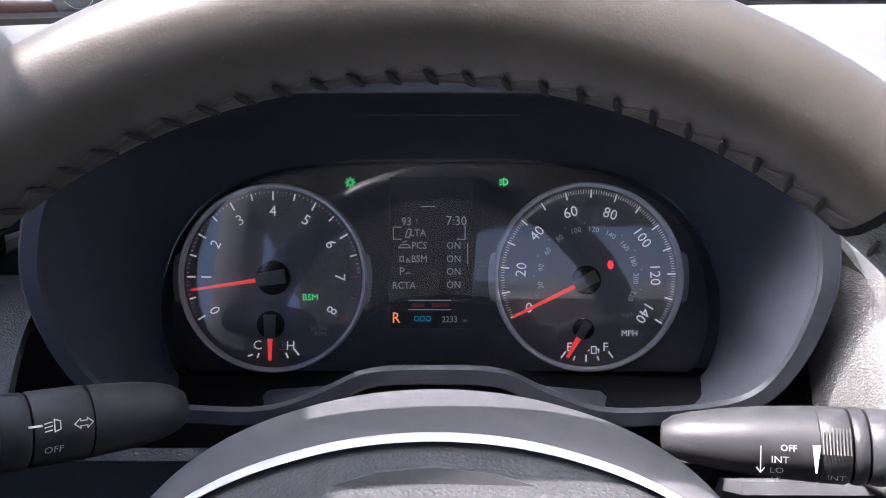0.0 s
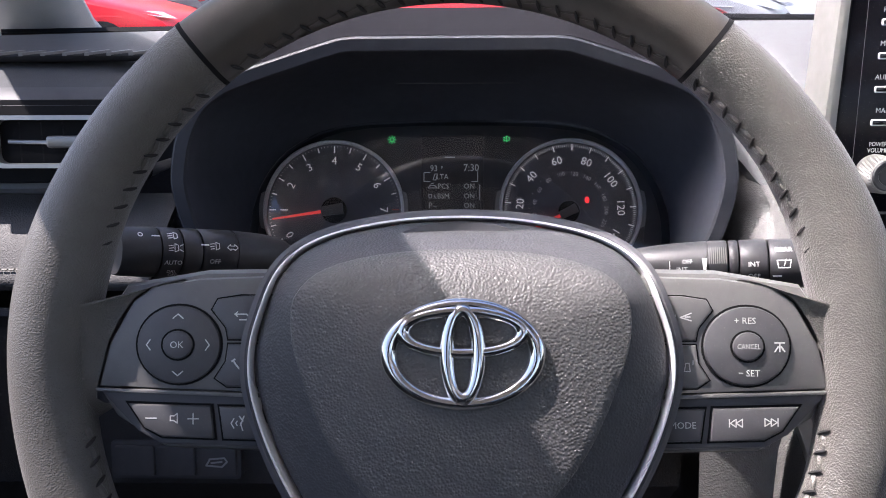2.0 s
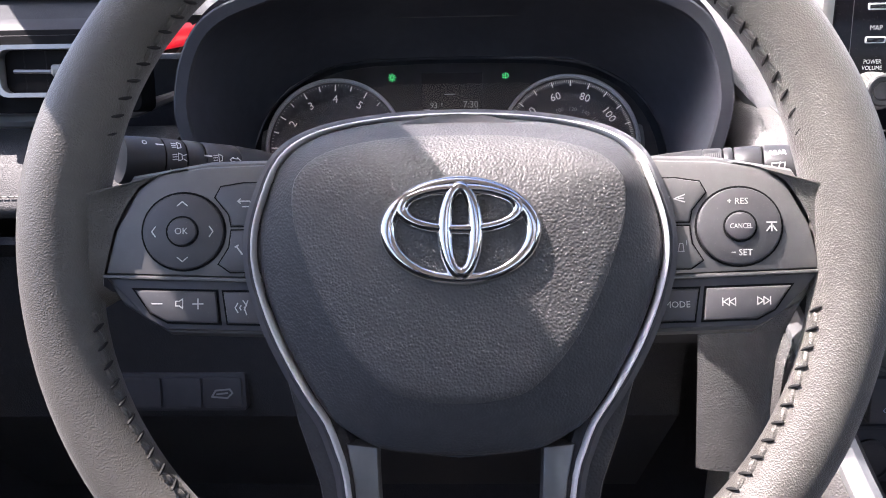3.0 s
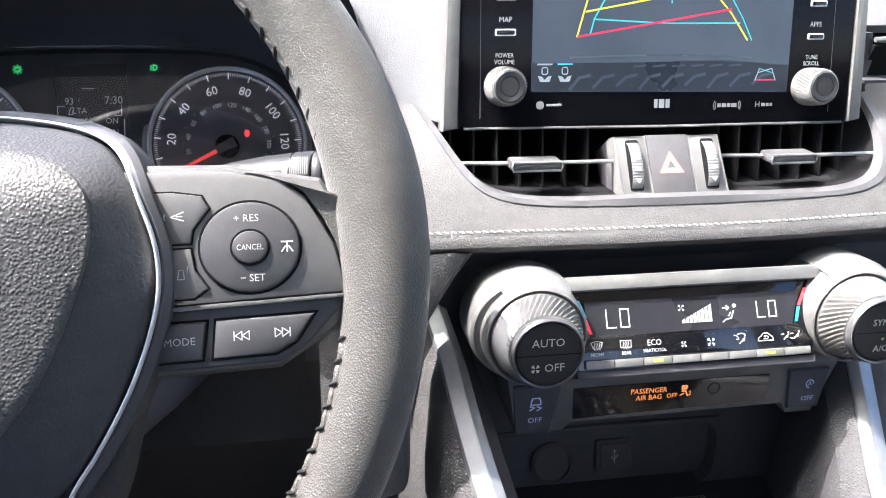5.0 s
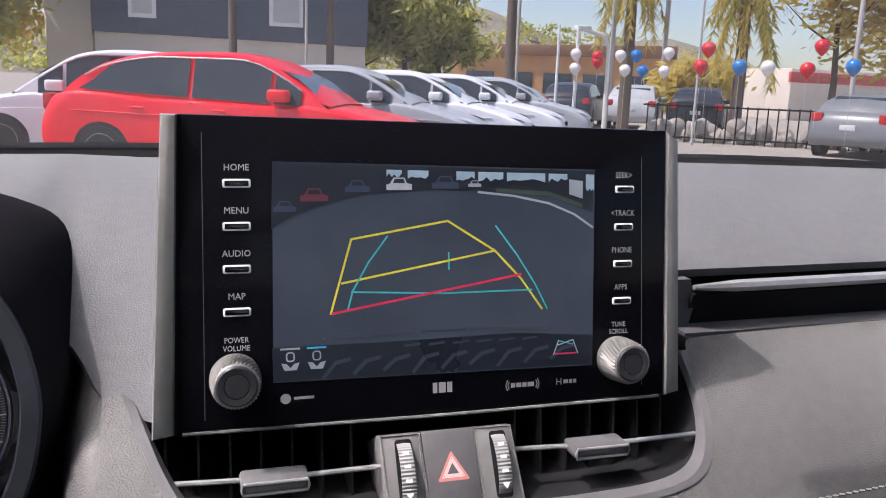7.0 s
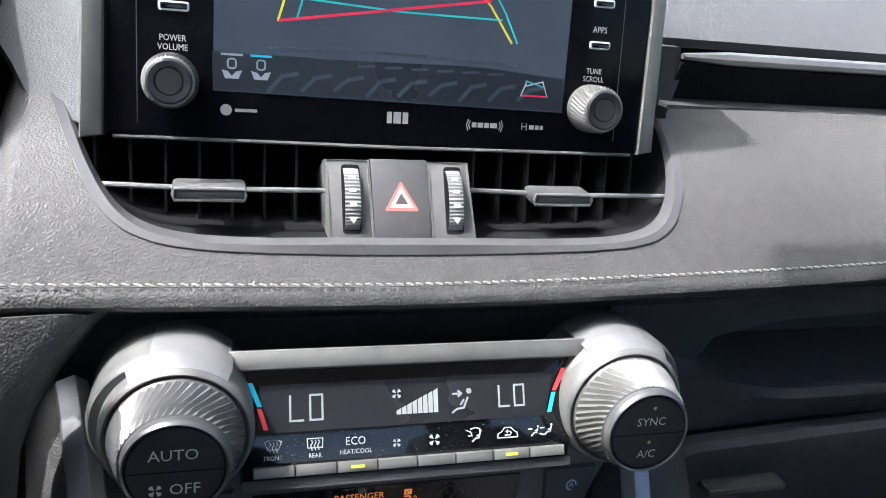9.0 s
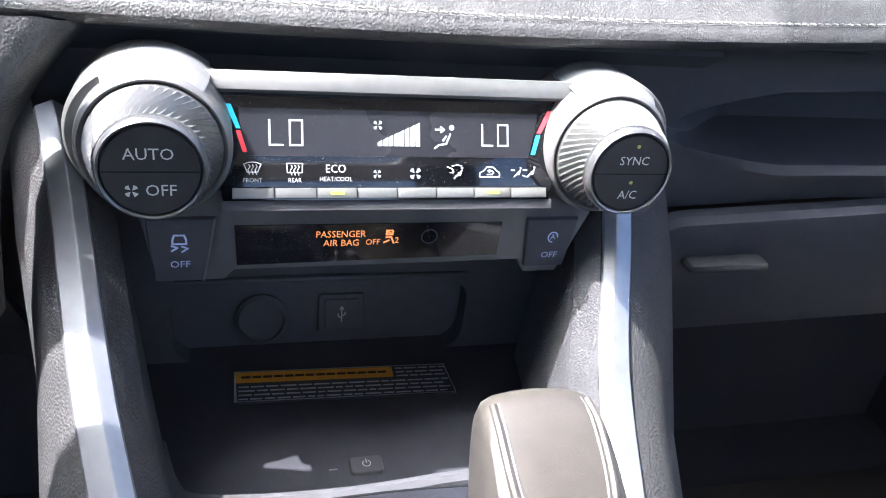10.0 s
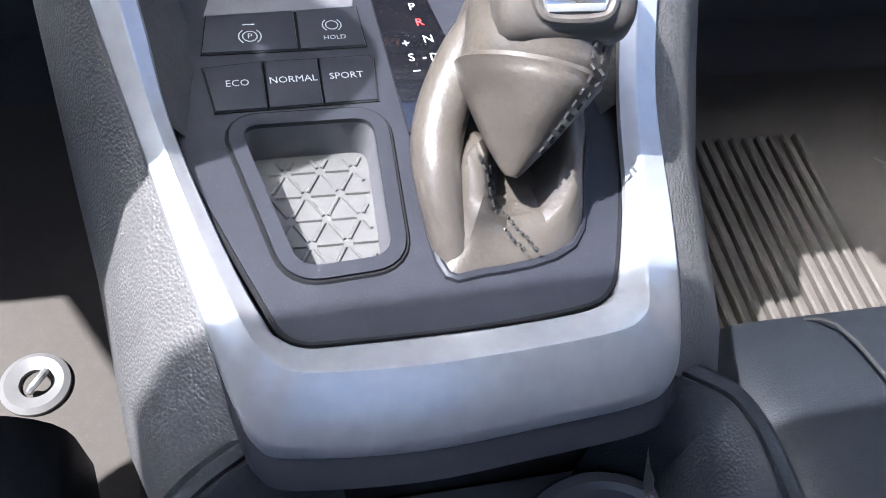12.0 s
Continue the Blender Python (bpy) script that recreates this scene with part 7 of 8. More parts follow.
rings = []
for i in range(34):
    s = 1 - i / 34
    rings.append([DK @ Vector((bc[0] + (x - bc[0]) * s, bc[1] + (y - bc[1]) * s, 0.001 + boot_height(bc[0] + (x - bc[0]) * s, bc[1] + (y - bc[1]) * s) * (1 - s ** 9))) for x, y in base])
part("boot_skirt", loft(rings), BOOT, gear, "wrinkled dark leather skirt of the boot")
FOLD = [(0.003, 0.034, -0.009), (-0.002, 0.060, 0.012), (-0.001, 0.080, 0.022), (0.007, 0.098, 0.031), (0.018, 0.114, 0.039), (0.032, 0.126, 0.046)]
part("boot_fold", tube([DK @ Vector(p) for p in smooth_line(FOLD, 5)], [0.0035 + 0.0066 * math.sin(math.pi * min(1, 0.12 + 0.75 * k / 25)) for k in range(len(smooth_line(FOLD, 5)))], 14), BOOT, gear, "rounded leather fold beside the sleeve")
# sleeve: a slanting cone of gathered leather with a point at its foot
top, tip = Vector((0.4105, 0.108, 0.870)), Vector((0.3940, 0.0590, 0.8375))
axis = (tip - top).normalized()
su = Vector((1, 0, 0)) - axis * axis.x
su.normalize()
sv = su.cross(axis)
def sleeve_r(t):
    """Radius of the sleeve: nearly straight, then drawn in to a folded tip."""
    return 0.0272 - 0.004 * t if t < 0.40 else 0.0256 * (1 - (t - 0.40) / 0.60) ** 0.9 + 0.0022


rings = []
for i in range(37):
    t = i / 36
    ring = []
    for j in range(44):
        a = 2 * math.pi * j / 44
        r = sleeve_r(t)
        q = max(0.0, (t - 0.40) / 0.60)
        facet = 1 - 0.20 * q * math.cos(3 * a + 0.9) + 0.025 * math.sin(3 * a + 10 * t) * math.sin(math.pi * t) - 0.10 * math.exp(-((t - 0.43) / 0.045) ** 2) * max(0.0, math.cos(a - 5.0)) + 0.012 * math.sin(26 * t + 2 * a) * t
        ring.append(top + (tip - top) * t + (su * math.cos(a) + sv * math.sin(a)) * r * facet)
    rings.append(ring)
part("boot_sleeve", loft(rings), BOOT, gear, "gathered leather sleeve under the knob")
bm = bmesh.new()
for off in (-0.0024, 0.0024):
    for i in range(12):
        q = [(0.0128 + off + 0.0150 * t, 0.0650 - 0.0290 * t) for t in (i / 12, (i + 0.55) / 12)]
        tube([DK @ Vector((x, y, 0.0016 + boot_height(x, y))) for x, y in q], 0.0006, 5, bm=bm)
    for i in range(13):
        q = []
        for t in (0.04 + 0.065 * i, 0.04 + 0.065 * (i + 0.55)):
            a = 5.35 + off * 45
            r = sleeve_r(t) * (1 - 0.20 * max(0.0, (t - 0.40) / 0.60) * math.cos(3 * a + 0.9)) + 0.0004
            q.append(top + (tip - top) * t + (su * math.cos(a) + sv * math.sin(a)) * r)
        tube(q, 0.0006, 5, bm=bm)
tagged(part("boot_stitching", bm, STITCH_DARK, gear, "dark double seam stitching"), kind="stuff")
PROF = [(0.096, 0.862), (0.0855, 0.870), (0.0800, 0.8795), (0.0825, 0.8885), (0.096, 0.9005), (0.118, 0.9140), (0.136, 0.9205), (0.148, 0.9175), (0.152, 0.907), (0.147, 0.887), (0.137, 0.868), (0.122, 0.858)]
PROF = [(p.x, p.y) for p in smooth_line([(y, z, 0) for y, z in PROF], 3, True)]
pcy, pcz, KX = 0.118, 0.888, 0.4105
taper = lambda y: 1.0 - 1.6 * max(0.0, y - 0.112) - 1.2 * max(0.0, 0.10 - y)
rings = []
for x, s in ((-0.0246, 0.70), (-0.0236, 0.84), (-0.0212, 0.92), (-0.0170, 0.965), (-0.0085, 0.99), (0.0, 1.0), (0.0085, 0.99), (0.0170, 0.965), (0.0212, 0.92), (0.0236, 0.84), (0.0246, 0.70)):
    rings.append([Vector((KX + x * taper(y), pcy + (y - pcy) * s, pcz + (z - pcz) * s)) for y, z in PROF])
kb = part("knob", loft(rings), LEATHER_SMOOTH, gear, "smooth dark leather shift knob")
FRONT = [(0.0835, 0.8893), (0.0905, 0.8960), (0.098, 0.9018), (0.107, 0.9080), (0.118, 0.9140), (0.130, 0.9192), (0.140, 0.9205)]
WIDE = [0.0122, 0.0150, 0.0172, 0.0186, 0.0194, 0.0198, 0.0195]


def on_knob(k, s, w=0.0):
    """A point on the knob's upper face: row k, side s, drawn in by w."""
    y, z = FRONT[k]
    x = WIDE[k] - w
    c = 1.0 - 0.075 * (x / 0.0205) ** 3
    return Vector((KX + s * x * taper(y), pcy + (y - pcy) * c, pcz + (z - pcz) * c))


for nm, w, r, m, lab in (("knob_piping", 0.0, 0.0017, LEATHER_SMOOTH, "raised leather edge"), ("knob_trim", 0.0024, 0.0006, GREY_PL, "thin grey edge")):
    line = [on_knob(k, -1, w) for k in range(6, -1, -1)] + [Vector((KX - 0.006, 0.0822 + w * 0.7, 0.8878 + w * 0.7)), Vector((KX + 0.006, 0.0822 + w * 0.7, 0.8878 + w * 0.7))] + [on_knob(k, 1, w) for k in range(7)]
    part(nm, tube(smooth_line(line, 4), r, 8), m, kb, lab)
BT = Matrix(((1, 0, 0, KX), (0, 0.722, -0.691, 0.0870), (0, 0.691, 0.722, 0.8924), (0, 0, 0, 1)))
# Dark plate stands for the shade in the scoop above the button.
part("scoop_shade", slab([(-0.0120, 0.0030), (0.0120, 0.0030), (0.0130, 0.0066), (0.006, 0.0056), (-0.006, 0.0056), (-0.0130, 0.0066)], -0.004, 0.0006, 0, BT), DARK, kb)
rb = part("release_button", slab([(-0.0098, -0.0046), (0.0098, -0.0046), (0.0118, 0.0036), (-0.0118, 0.0036)], -0.004, 0.0006, 0.0009, BT), CHROME, kb, "chrome release button")
part("button_lip", slab([(-0.0096, -0.0046), (0.0096, -0.0046), (0.0104, -0.0020), (-0.0104, -0.0020)], 0.0, 0.0013, 0.0006, BT), SILVER, rb)
part("collar", tube([(0.407, 0.096, 0.848), (0.409, 0.104, 0.858), (0.410, 0.112, 0.866)], [0.0195, 0.0205, 0.0205], 24), LEATHER, gear)

# ---- cup holders and seats ----
cup = thing("cup_holder", (CX, -0.15, 0.70), "black cup holder tray behind the console trim", "cup holder")
part("tray", box((CX - 0.100, -0.40, 0.60), (CX + 0.100, -0.012, 0.716), 0.004), BLACK, cup)
EDGES = {-1: [(0.058, 0.0105, 0), (0.0728, 0.0034, 0), (0.0873, -0.0041, 0), (0.1002, -0.0128, 0), (0.1085, -0.0225, 0), (0.1130, -0.038, 0), (0.1145, -0.08, 0), (0.1145, -0.20, 0), (0.1145, -0.42, 0)],
         1: [(0.072, 0.018, 0), (0.0867, 0.0109, 0), (0.0970, 0.0050, 0), (0.1107, -0.0059, 0), (0.1172, -0.0191, 0), (0.1195, -0.0372, 0), (0.1200, -0.08, 0), (0.1200, -0.20, 0), (0.1200, -0.42, 0)]}
PROFILE = [(-0.004, 0.60), (-0.001, 0.768), (0.0015, 0.7815), (0.005, 0.7850), (0.0095, 0.7845), (0.0103, 0.7825), (0.0115, 0.7822), (0.0125, 0.7845), (0.019, 0.7800), (0.027, 0.7680), (0.034, 0.7480), (0.038, 0.7150)]
for k in (-1, 1):
    rows = []
    EDGE = [(p.x, p.y) for p in smooth_line(EDGES[k], 5)]
    for n, (x, y) in enumerate(EDGE):
        a, b = EDGE[max(0, n - 1)], EDGE[min(len(EDGE) - 1, n + 1)]
        t = Vector((b[0] - a[0], b[1] - a[1])).normalized()
        inn = Vector((t.y, -t.x))
        rows.append([Vector((CX + k * (x + inn.x * d), y + inn.y * d, z)) for d, z in PROFILE])
    part("tray_side", loft(rows, closed=False, caps=False), SEAT, cup, "smooth black side bolster")
part("tray_front", box((CX - 0.080, -0.011, 0.70), (CX + 0.080, -0.003, 0.780), 0.003), DARK, cup)
for x, y in ((-0.040, -0.110), (0.056, -0.064)):
    part("holder_ring", lathe([(0.0445, 0.712), (0.0450, 0.732), (0.0435, 0.7365), (0.0395, 0.7370), (0.0370, 0.734), (0.0360, 0.718)], 40, Matrix(), (CX + x, y)), KEY_PL, cup, "round cup holder ring")


def seat(x, label):
    s = thing("front_seat", (x, -0.3, 0.42), label, "car seat", "front seats")
    rings = []
    for y, z1, w in ((0.085, 0.560, 0.22), (0.098, 0.585, 0.235), (0.095, 0.610, 0.245), (0.07, 0.628, 0.25), (0.0, 0.640, 0.25), (-0.2, 0.635, 0.255), (-0.45, 0.62, 0.255)):
        rings.append([Vector((x + u, y, z)) for u, z in rrect(2 * w, z1 - 0.46, 0.05, 6, (0, (z1 + 0.46) / 2))])
    part("cushion", loft(rings), SEAT, s, "black leather cushion")
    rings = []
    for z, y, w in ((0.60, -0.52, 0.25), (0.8, -0.60, 0.26), (1.0, -0.68, 0.25), (1.15, -0.74, 0.21), (1.18, -0.75, 0.17)):
        rings.append([Vector((x + u, y + v, z)) for u, v in rrect(2 * w, 0.16, 0.06, 6)])
    part("backrest", loft(rings), SEAT, s, "black leather backrest")
    part("seat_base", box((x - 0.20, -0.45, 0.42), (x + 0.20, 0.03, 0.50), 0.02), DARK, s)
    part("seam", tube(smooth_line([(x - 0.16, 0.096, 0.60), (x - 0.15, 0.06, 0.6385), (x - 0.13, -0.1, 0.6430), (x - 0.13, -0.4, 0.630)], 5), 0.0012, 6), STITCH_DARK, s)
    part("headrest", box((x - 0.13, -0.83, 1.20), (x + 0.13, -0.72, 1.40), 0.04, 4), SEAT, s)
    return s


seat(-0.06, "black leather driver's seat with plain cushion")
seat(0.815, "black leather passenger seat with stitched cushion")

# ---- footwell mats ----
fm = thing("floor_mat", (0.86, 0.3, 0.42), "black rubber floor mat with raised ridges in the passenger footwell", "floor mat", "floor mats")
part("mat_sheet", box((0.58, -0.02, 0.419), (1.14, 0.50, 0.425), 0.003), RUBBER, fm)
for i in range(13):
    x = 0.7045 + i * 0.0156
    part("ridge", box((x, 0.135, 0.424), (x + 0.0098, 0.396, 0.4355), 0.002, 1), RUBBER, fm)
bm = bmesh.new()
for i in range(4):
    strokes([[(0.985, 0.36 - 0.032 * i), (1.005, 0.34 - 0.032 * i)], [(0.99, 0.345 - 0.032 * i), (1.01, 0.352 - 0.032 * i)]], 0.004, 0.4256, Matrix(), bm)
part("mat_mark", bm, KEY_PL, fm, "raised plain bars")
fd = thing("floor_mat", (0.0, 0.3, 0.42), "black rubber floor mat with hook ring in the driver's footwell", "floor mat", "floor mats")
part("mat_sheet", box((-0.30, -0.02, 0.419), (0.20, 0.50, 0.425), 0.003), RUBBER, fd)
for i in range(13):
    x = -0.22 + i * 0.0185
    part("ridge", box((x, 0.255, 0.424), (x + 0.0085, 0.46, 0.432), 0.003, 1), RUBBER, fd)
part("hook_ring", lathe([(0.0265, 0.424), (0.0265, 0.429), (0.022, 0.432), (0.012, 0.429), (0.0115, 0.424)], 36, Matrix(), (0.121, 0.197)), GREY_PL, fd, "round grey hook plate")
part("hook", tube(smooth_line([(0.118, 0.190, 0.43), (0.122, 0.190, 0.438), (0.128, 0.198, 0.438), (0.128, 0.206, 0.43)], 4), 0.003, 8), SILVER, fd, "bright metal hook")

# ---- mirror and visor under the roof ----
mir = thing("rear_view_mirror", (0.46, 0.31, 1.42), "black rear-view mirror under the windscreen header", "mirror")
part("housing", slab(rrect(0.25, 0.065, 0.02, 4), -0.02, 0.01, 0.006, face_frame((0.470, 0.297, 1.445), 0)), BLACK, mir)
part("glass", slab(rrect(0.235, 0.052, 0.016, 4), 0.009, 0.0108, 0, face_frame((0.470, 0.297, 1.445), 0)), CHROME, mir)
part("stem", tube([(0.44, 0.302, 1.46), (0.42, 0.25, 1.50), (0.41, 0.22, 1.52)], 0.012, 10), BLACK, mir)

# ---- driver's outer side of the dashboard ----
lv = thing("side_air_vent", (-0.33, 0.37, 1.09), "black side air vent with bright frame beside the wheel", "air vent")
SV = face_frame((-0.307, 0.352, 1.1190), 10)
part("vent_box", slab(rrect(0.22, 0.056, 0.006, 3, (-0.02, 0.0)), -0.03, -0.004, 0.001, SV), DARK, lv)
part("vent_rim", ring_plate(rrect(0.085, 0.035, 0.008, 4, (0.0355, 0.0)), rrect(0.077, 0.029, 0.006, 4, (0.0355, 0.0)), -0.006, 0.004, SV), SILVER, lv, "bright silver vent frame")
part("vent_bar", tube([SV @ Vector((0.005, 0.0, 0.0)), SV @ Vector((0.073, -0.001, 0.0))], 0.0014, 8), SILVER, lv)
part("vent_tab", slab(rrect(0.036, 0.008, 0.002, 3, (0.052, 0.0)), -0.002, 0.008, 0.0015, SV), SILVER_MATT, lv, "silver sliding tab")
for i in range(5):
    part("vane", slab([(0.010 + i * 0.0150, -0.018), (0.0112 + i * 0.0150, -0.018), (0.0112 + i * 0.0150, 0.018), (0.010 + i * 0.0150, 0.018)], -0.02, -0.004, 0, SV), BLACK, lv)
part("vent_post", slab([(-0.022, -0.024), (-0.011, -0.024), (-0.011, 0.022), (-0.022, 0.022)], -0.02, 0.004, 0.002, SV), SILVER_MATT, lv)
part("side_fascia", fascia([(0.376, 1.152), (0.366, 1.148), (0.360, 1.142), (0.372, 1.134)], -0.425, -0.20), BLACK, dash, "black fascia over the side vent")
part("side_pad", surface(lambda x, v: Vector((x, 0.384 - 0.062 * v - 0.006 * math.sin(math.pi * v), 1.0745 - 0.0360 * v + 0.004 * math.sin(math.pi * v))), span(-0.425, -0.20, 10), span(0, 1, 10), 0.005), DASH_GRAIN, dash, "grained pad under the side vent")
part("side_strip", tube([(-0.425, 0.380, 1.081), (-0.30, 0.381, 1.081), (-0.235, 0.386, 1.086), (-0.195, 0.395, 1.100)], [0.0080, 0.0080, 0.007, 0.003], 10, flat=0.75), SILVER, dash, "satin silver strip")
part("side_band", surface(lambda x, v: Vector((x, 0.322 - 0.006 * math.sin(math.pi * v * 0.9), 1.0380 - 0.014 * v)), span(-0.425, -0.205, 8), span(0, 1, 7), 0.004), DASH_GRAIN, dash, "grained leather band")
bm = bmesh.new()
x = -0.42
while x < -0.205:
    tube([(x, 0.3205, 1.0390), (x + 0.0036, 0.3205, 1.0390)], 0.0007, 5, bm=bm)
    x += 0.0048
tagged(part("seam_stitching", bm, STITCH, dash), kind="stuff")
sw = thing("switch_bank", (-0.2, 0.33, 0.87), "black switch bank with a tailgate switch on the knee panel", "switch panel")
SB = face_frame((-0.2155, 0.350, 0.873), 12)
part("bank", slab(rrect(0.100, 0.030, 0.003, 3, (0.0, 0.0)), -0.02, 0.004, 0.001, SB), BLACK, sw)
for i in range(3):
    c = (-0.031 + i * 0.0315, 0.0)
    k = part("blank_key" if i < 2 else "tailgate_key", slab(rrect(0.0300, 0.024, 0.002, 3, c), 0, 0.0062, 0.001, SB), BLACK if i < 2 else KEY_PL, sw)
    if i == 2:
        part("key_mark", strokes([[(c[0] - 0.008, -0.003), (c[0] - 0.005, 0.002), (c[0] + 0.006, 0.003), (c[0] + 0.008, 0.0), (c[0] + 0.004, -0.004), (c[0] - 0.008, -0.003)], [(c[0] - 0.004, -0.001), (c[0] + 0.004, 0.0)]], 0.0014, 0.0066, SB), GREY_INK, k)
tw = thing("pillar_speaker", (-0.43, 0.66, 1.2), "pale grey pillar speaker with perforated grille", "speaker")
TW = Matrix.Translation((-0.425, 0.655, 1.205)) @ Matrix.Rotation(radians(38), 4, "Z") @ face_frame((0, 0, 0), 38)
part("speaker_trim", slab([(-0.09, -0.06), (0.05, -0.066), (0.062, -0.045), (0.03, 0.03), (-0.01, 0.09), (-0.09, 0.12)], -0.05, 0.0, 0.008, TW), PILLAR, tw, "smooth pale pillar foot")
part("grille", slab(oval(0.030, 0.036, 32, (0.004, -0.005)), 0, 0.003, 0.002, TW), mat("grille_grey", (0.26, 0.25, 0.24), 0.7), tw, "perforated round grille")
bm = bmesh.new()
for i in range(-9, 10):
    for j in range(-11, 12):
        x, y = i * 0.003 + (j % 2) * 0.0015, j * 0.0029
        if (x / 0.027) ** 2 + (y / 0.032) ** 2 < 1:
            blot(oval(0.0009, 0.0009, 6, (0.004 + x, -0.005 + y)), 0.0033, TW, bm)
tagged(part("grille_holes", bm, DARK, tw), kind="stuff")
dv = thing("defroster_slot", (-0.29, 0.43, 1.17), "black slatted demister slot on the dashboard top", "air vent")
part("slot", box((-0.40, 0.405, 1.166), (-0.205, 0.428, 1.1705), 0.002), DARK, dv)
for i in range(12):
    x = -0.395 + i * 0.016
    part("slat", slab([(x, 0.406), (x + 0.003, 0.406), (x + 0.011, 0.427), (x + 0.008, 0.427)], 1.168, 1.1725, 0.0005), GREY_PL, dv)

# ---- outside ----
ASPHALT = mat("asphalt", (0.31, 0.275, 0.235), 0.9, scale=0.4, var=0.2, bump=0.002, grain=60)
solo("ground", surface(lambda x, y: Vector((x, y, 0)), (-2500, -60, 60, 2500), (-400, -5, 60, 2500), 0), ASPHALT, "sunlit pale asphalt of the car lot", "ground", kind="structure")


def paint(name, col):
    return mat(name, col, 0.32, scale=2, var=0.04, coat=0.25, rvar=0.04, spec=0.35)


CAR_GLASS = mat("car_glass", (0.036, 0.043, 0.050), 0.06, var=0.02, rvar=0.02)
TYRE = mat("tyre", (0.02, 0.02, 0.02), 0.8)
ALLOY = mat("alloy", (0.45, 0.45, 0.46), 0.3, 0.8)
LAMP = mat("head_lamp", (0.6, 0.62, 0.65), 0.1)
TAIL = mat("tail_lamp", (0.45, 0.02, 0.02), 0.2)


def car(name, label, m, at, yaw, L=4.45, H=1.48, Wd=1.74, hatch=0.35):
    """A parked car whose nose points along +x before it is turned by yaw."""
    ob = thing(name, (0, 0, 0), label, "car", "parked cars")
    h = Wd / 2
    X = lambda f: (f - 0.5) * L
    # body: side profile rings across the width
    prof = [(0.01, 0.35), (0.0, 0.55), (0.015, 0.80), (0.05, 0.98), (0.14, 1.02), (0.30, 0.97), (0.50, 0.95), (0.66, 0.93), (0.72, 0.95), (0.84, 0.86), (0.94, 0.74), (0.985, 0.62), (1.0, 0.45), (0.985, 0.28), (0.90, 0.22), (0.5, 0.20), (0.08, 0.24)]
    prof = [(p.x, p.y) for p in smooth_line([(a, b, 0) for a, b in prof], 3, True)]
    rings = []
    for y, s, dz in ((-1.0, 0.90, -0.05), (-0.985, 0.955, -0.02), (-0.93, 0.985, 0), (-0.7, 1.0, 0.01), (0, 1.01, 0.025), (0.7, 1.0, 0.01), (0.93, 0.985, 0), (0.985, 0.955, -0.02), (1.0, 0.90, -0.05)):
        rings.append([Vector((X(0.5 + (a - 0.5) * s), y * h, 0.6 + (b - 0.6) * (s * 0.5 + 0.5) + (dz if b > 0.6 else 0))) for a, b in prof])
    part("body", loft(rings), m, ob)
    roof = [(0.06, 1.00), (0.10, 1.16 + 0.2 * hatch * 0.3), (0.17, H - 0.15), (0.28, H - 0.04), (0.42, H), (0.53, H - 0.025), (0.62, H - 0.16), (0.76, 0.95)]
    rl = [(p.x, p.y) for p in smooth_line([(a, b, 0) for a, b in roof], 4)]
    rings = []
    for a, b in rl:
        k = min(1.0, max(0.0, (b - 0.95) / (H - 0.95)))
        w = h * (0.93 - 0.20 * k)
        rings.append([Vector((X(a), -h * 0.93, 0.90)), Vector((X(a), -h * 0.915, 0.95)), Vector((X(a), -w, b - 0.035)), Vector((X(a), -w + 0.09, b)), Vector((X(a), 0, b + 0.02)), Vector((X(a), w - 0.09, b)), Vector((X(a), w, b - 0.035)), Vector((X(a), h * 0.915, 0.95)), Vector((X(a), h * 0.93, 0.90))])
    part("cabin", loft(rings, closed=False, caps=False), m, ob)

    def top(a):
        for p, q in zip(rl, rl[1:]):
            if p[0] <= a <= q[0]:
                return p[1] + (q[1] - p[1]) * (a - p[0]) / (q[0] - p[0])
        return 0.95

    for s in (-1, 1):
        for f0, f1, nm in ((0.115, 0.400, "rear_window"), (0.412, 0.612, "front_window"), (0.622, 0.690, "quarter_window")):
            lo, hi = [], []
            for a in span(f0, f1, 9):
                belt = 1.045 - 0.18 * (a - 0.115)
                b = max(belt + 0.004, min(H - 0.085, top(a) - 0.06))
                if a < 0.19:
                    b = belt + (b - belt) * max(0.0, (a - 0.108) / 0.082)
                k = (b - 0.95) / (H - 0.95)
                kb = (belt - 0.95) / (H - 0.95)
                lo.append(Vector((X(a), s * (h * (0.93 - 0.20 * kb) + 0.010), belt)))
                hi.append(Vector((X(a), s * (h * (0.93 - 0.20 * k) + 0.010), b)))
            part(nm, loft([lo, hi], closed=False, caps=False), CAR_GLASS, ob)
        part("window_strip", tube([Vector((X(a), s * (h * (0.93 - 0.20 * (max(1.0, min(H - 0.075, top(a) - 0.05)) - 0.95) / (H - 0.95)) + 0.012), max(1.0, min(H - 0.075, top(a) - 0.05)))) for a in span(0.125, 0.69, 16)], 0.010, 6), ALLOY, ob, "bright window strip")
        part("door_line", tube([Vector((X(0.415), s * (h * 0.985 + 0.004), z)) for z in (0.40, 0.60, 0.80, 0.93)], 0.005, 5), DARK, ob)
        part("crease", tube([Vector((X(a), s * (h + 0.001), 0.80 - 0.10 * (a - 0.1))) for a in span(0.10, 0.86, 12)], 0.010, 6), m, ob)
        for a in (0.26, 0.47):
            part("door_handle", tube([Vector((X(a), s * (h + 0.006), 0.855)), Vector((X(a) + 0.16, s * (h + 0.012), 0.85))], 0.014, 8), m, ob)
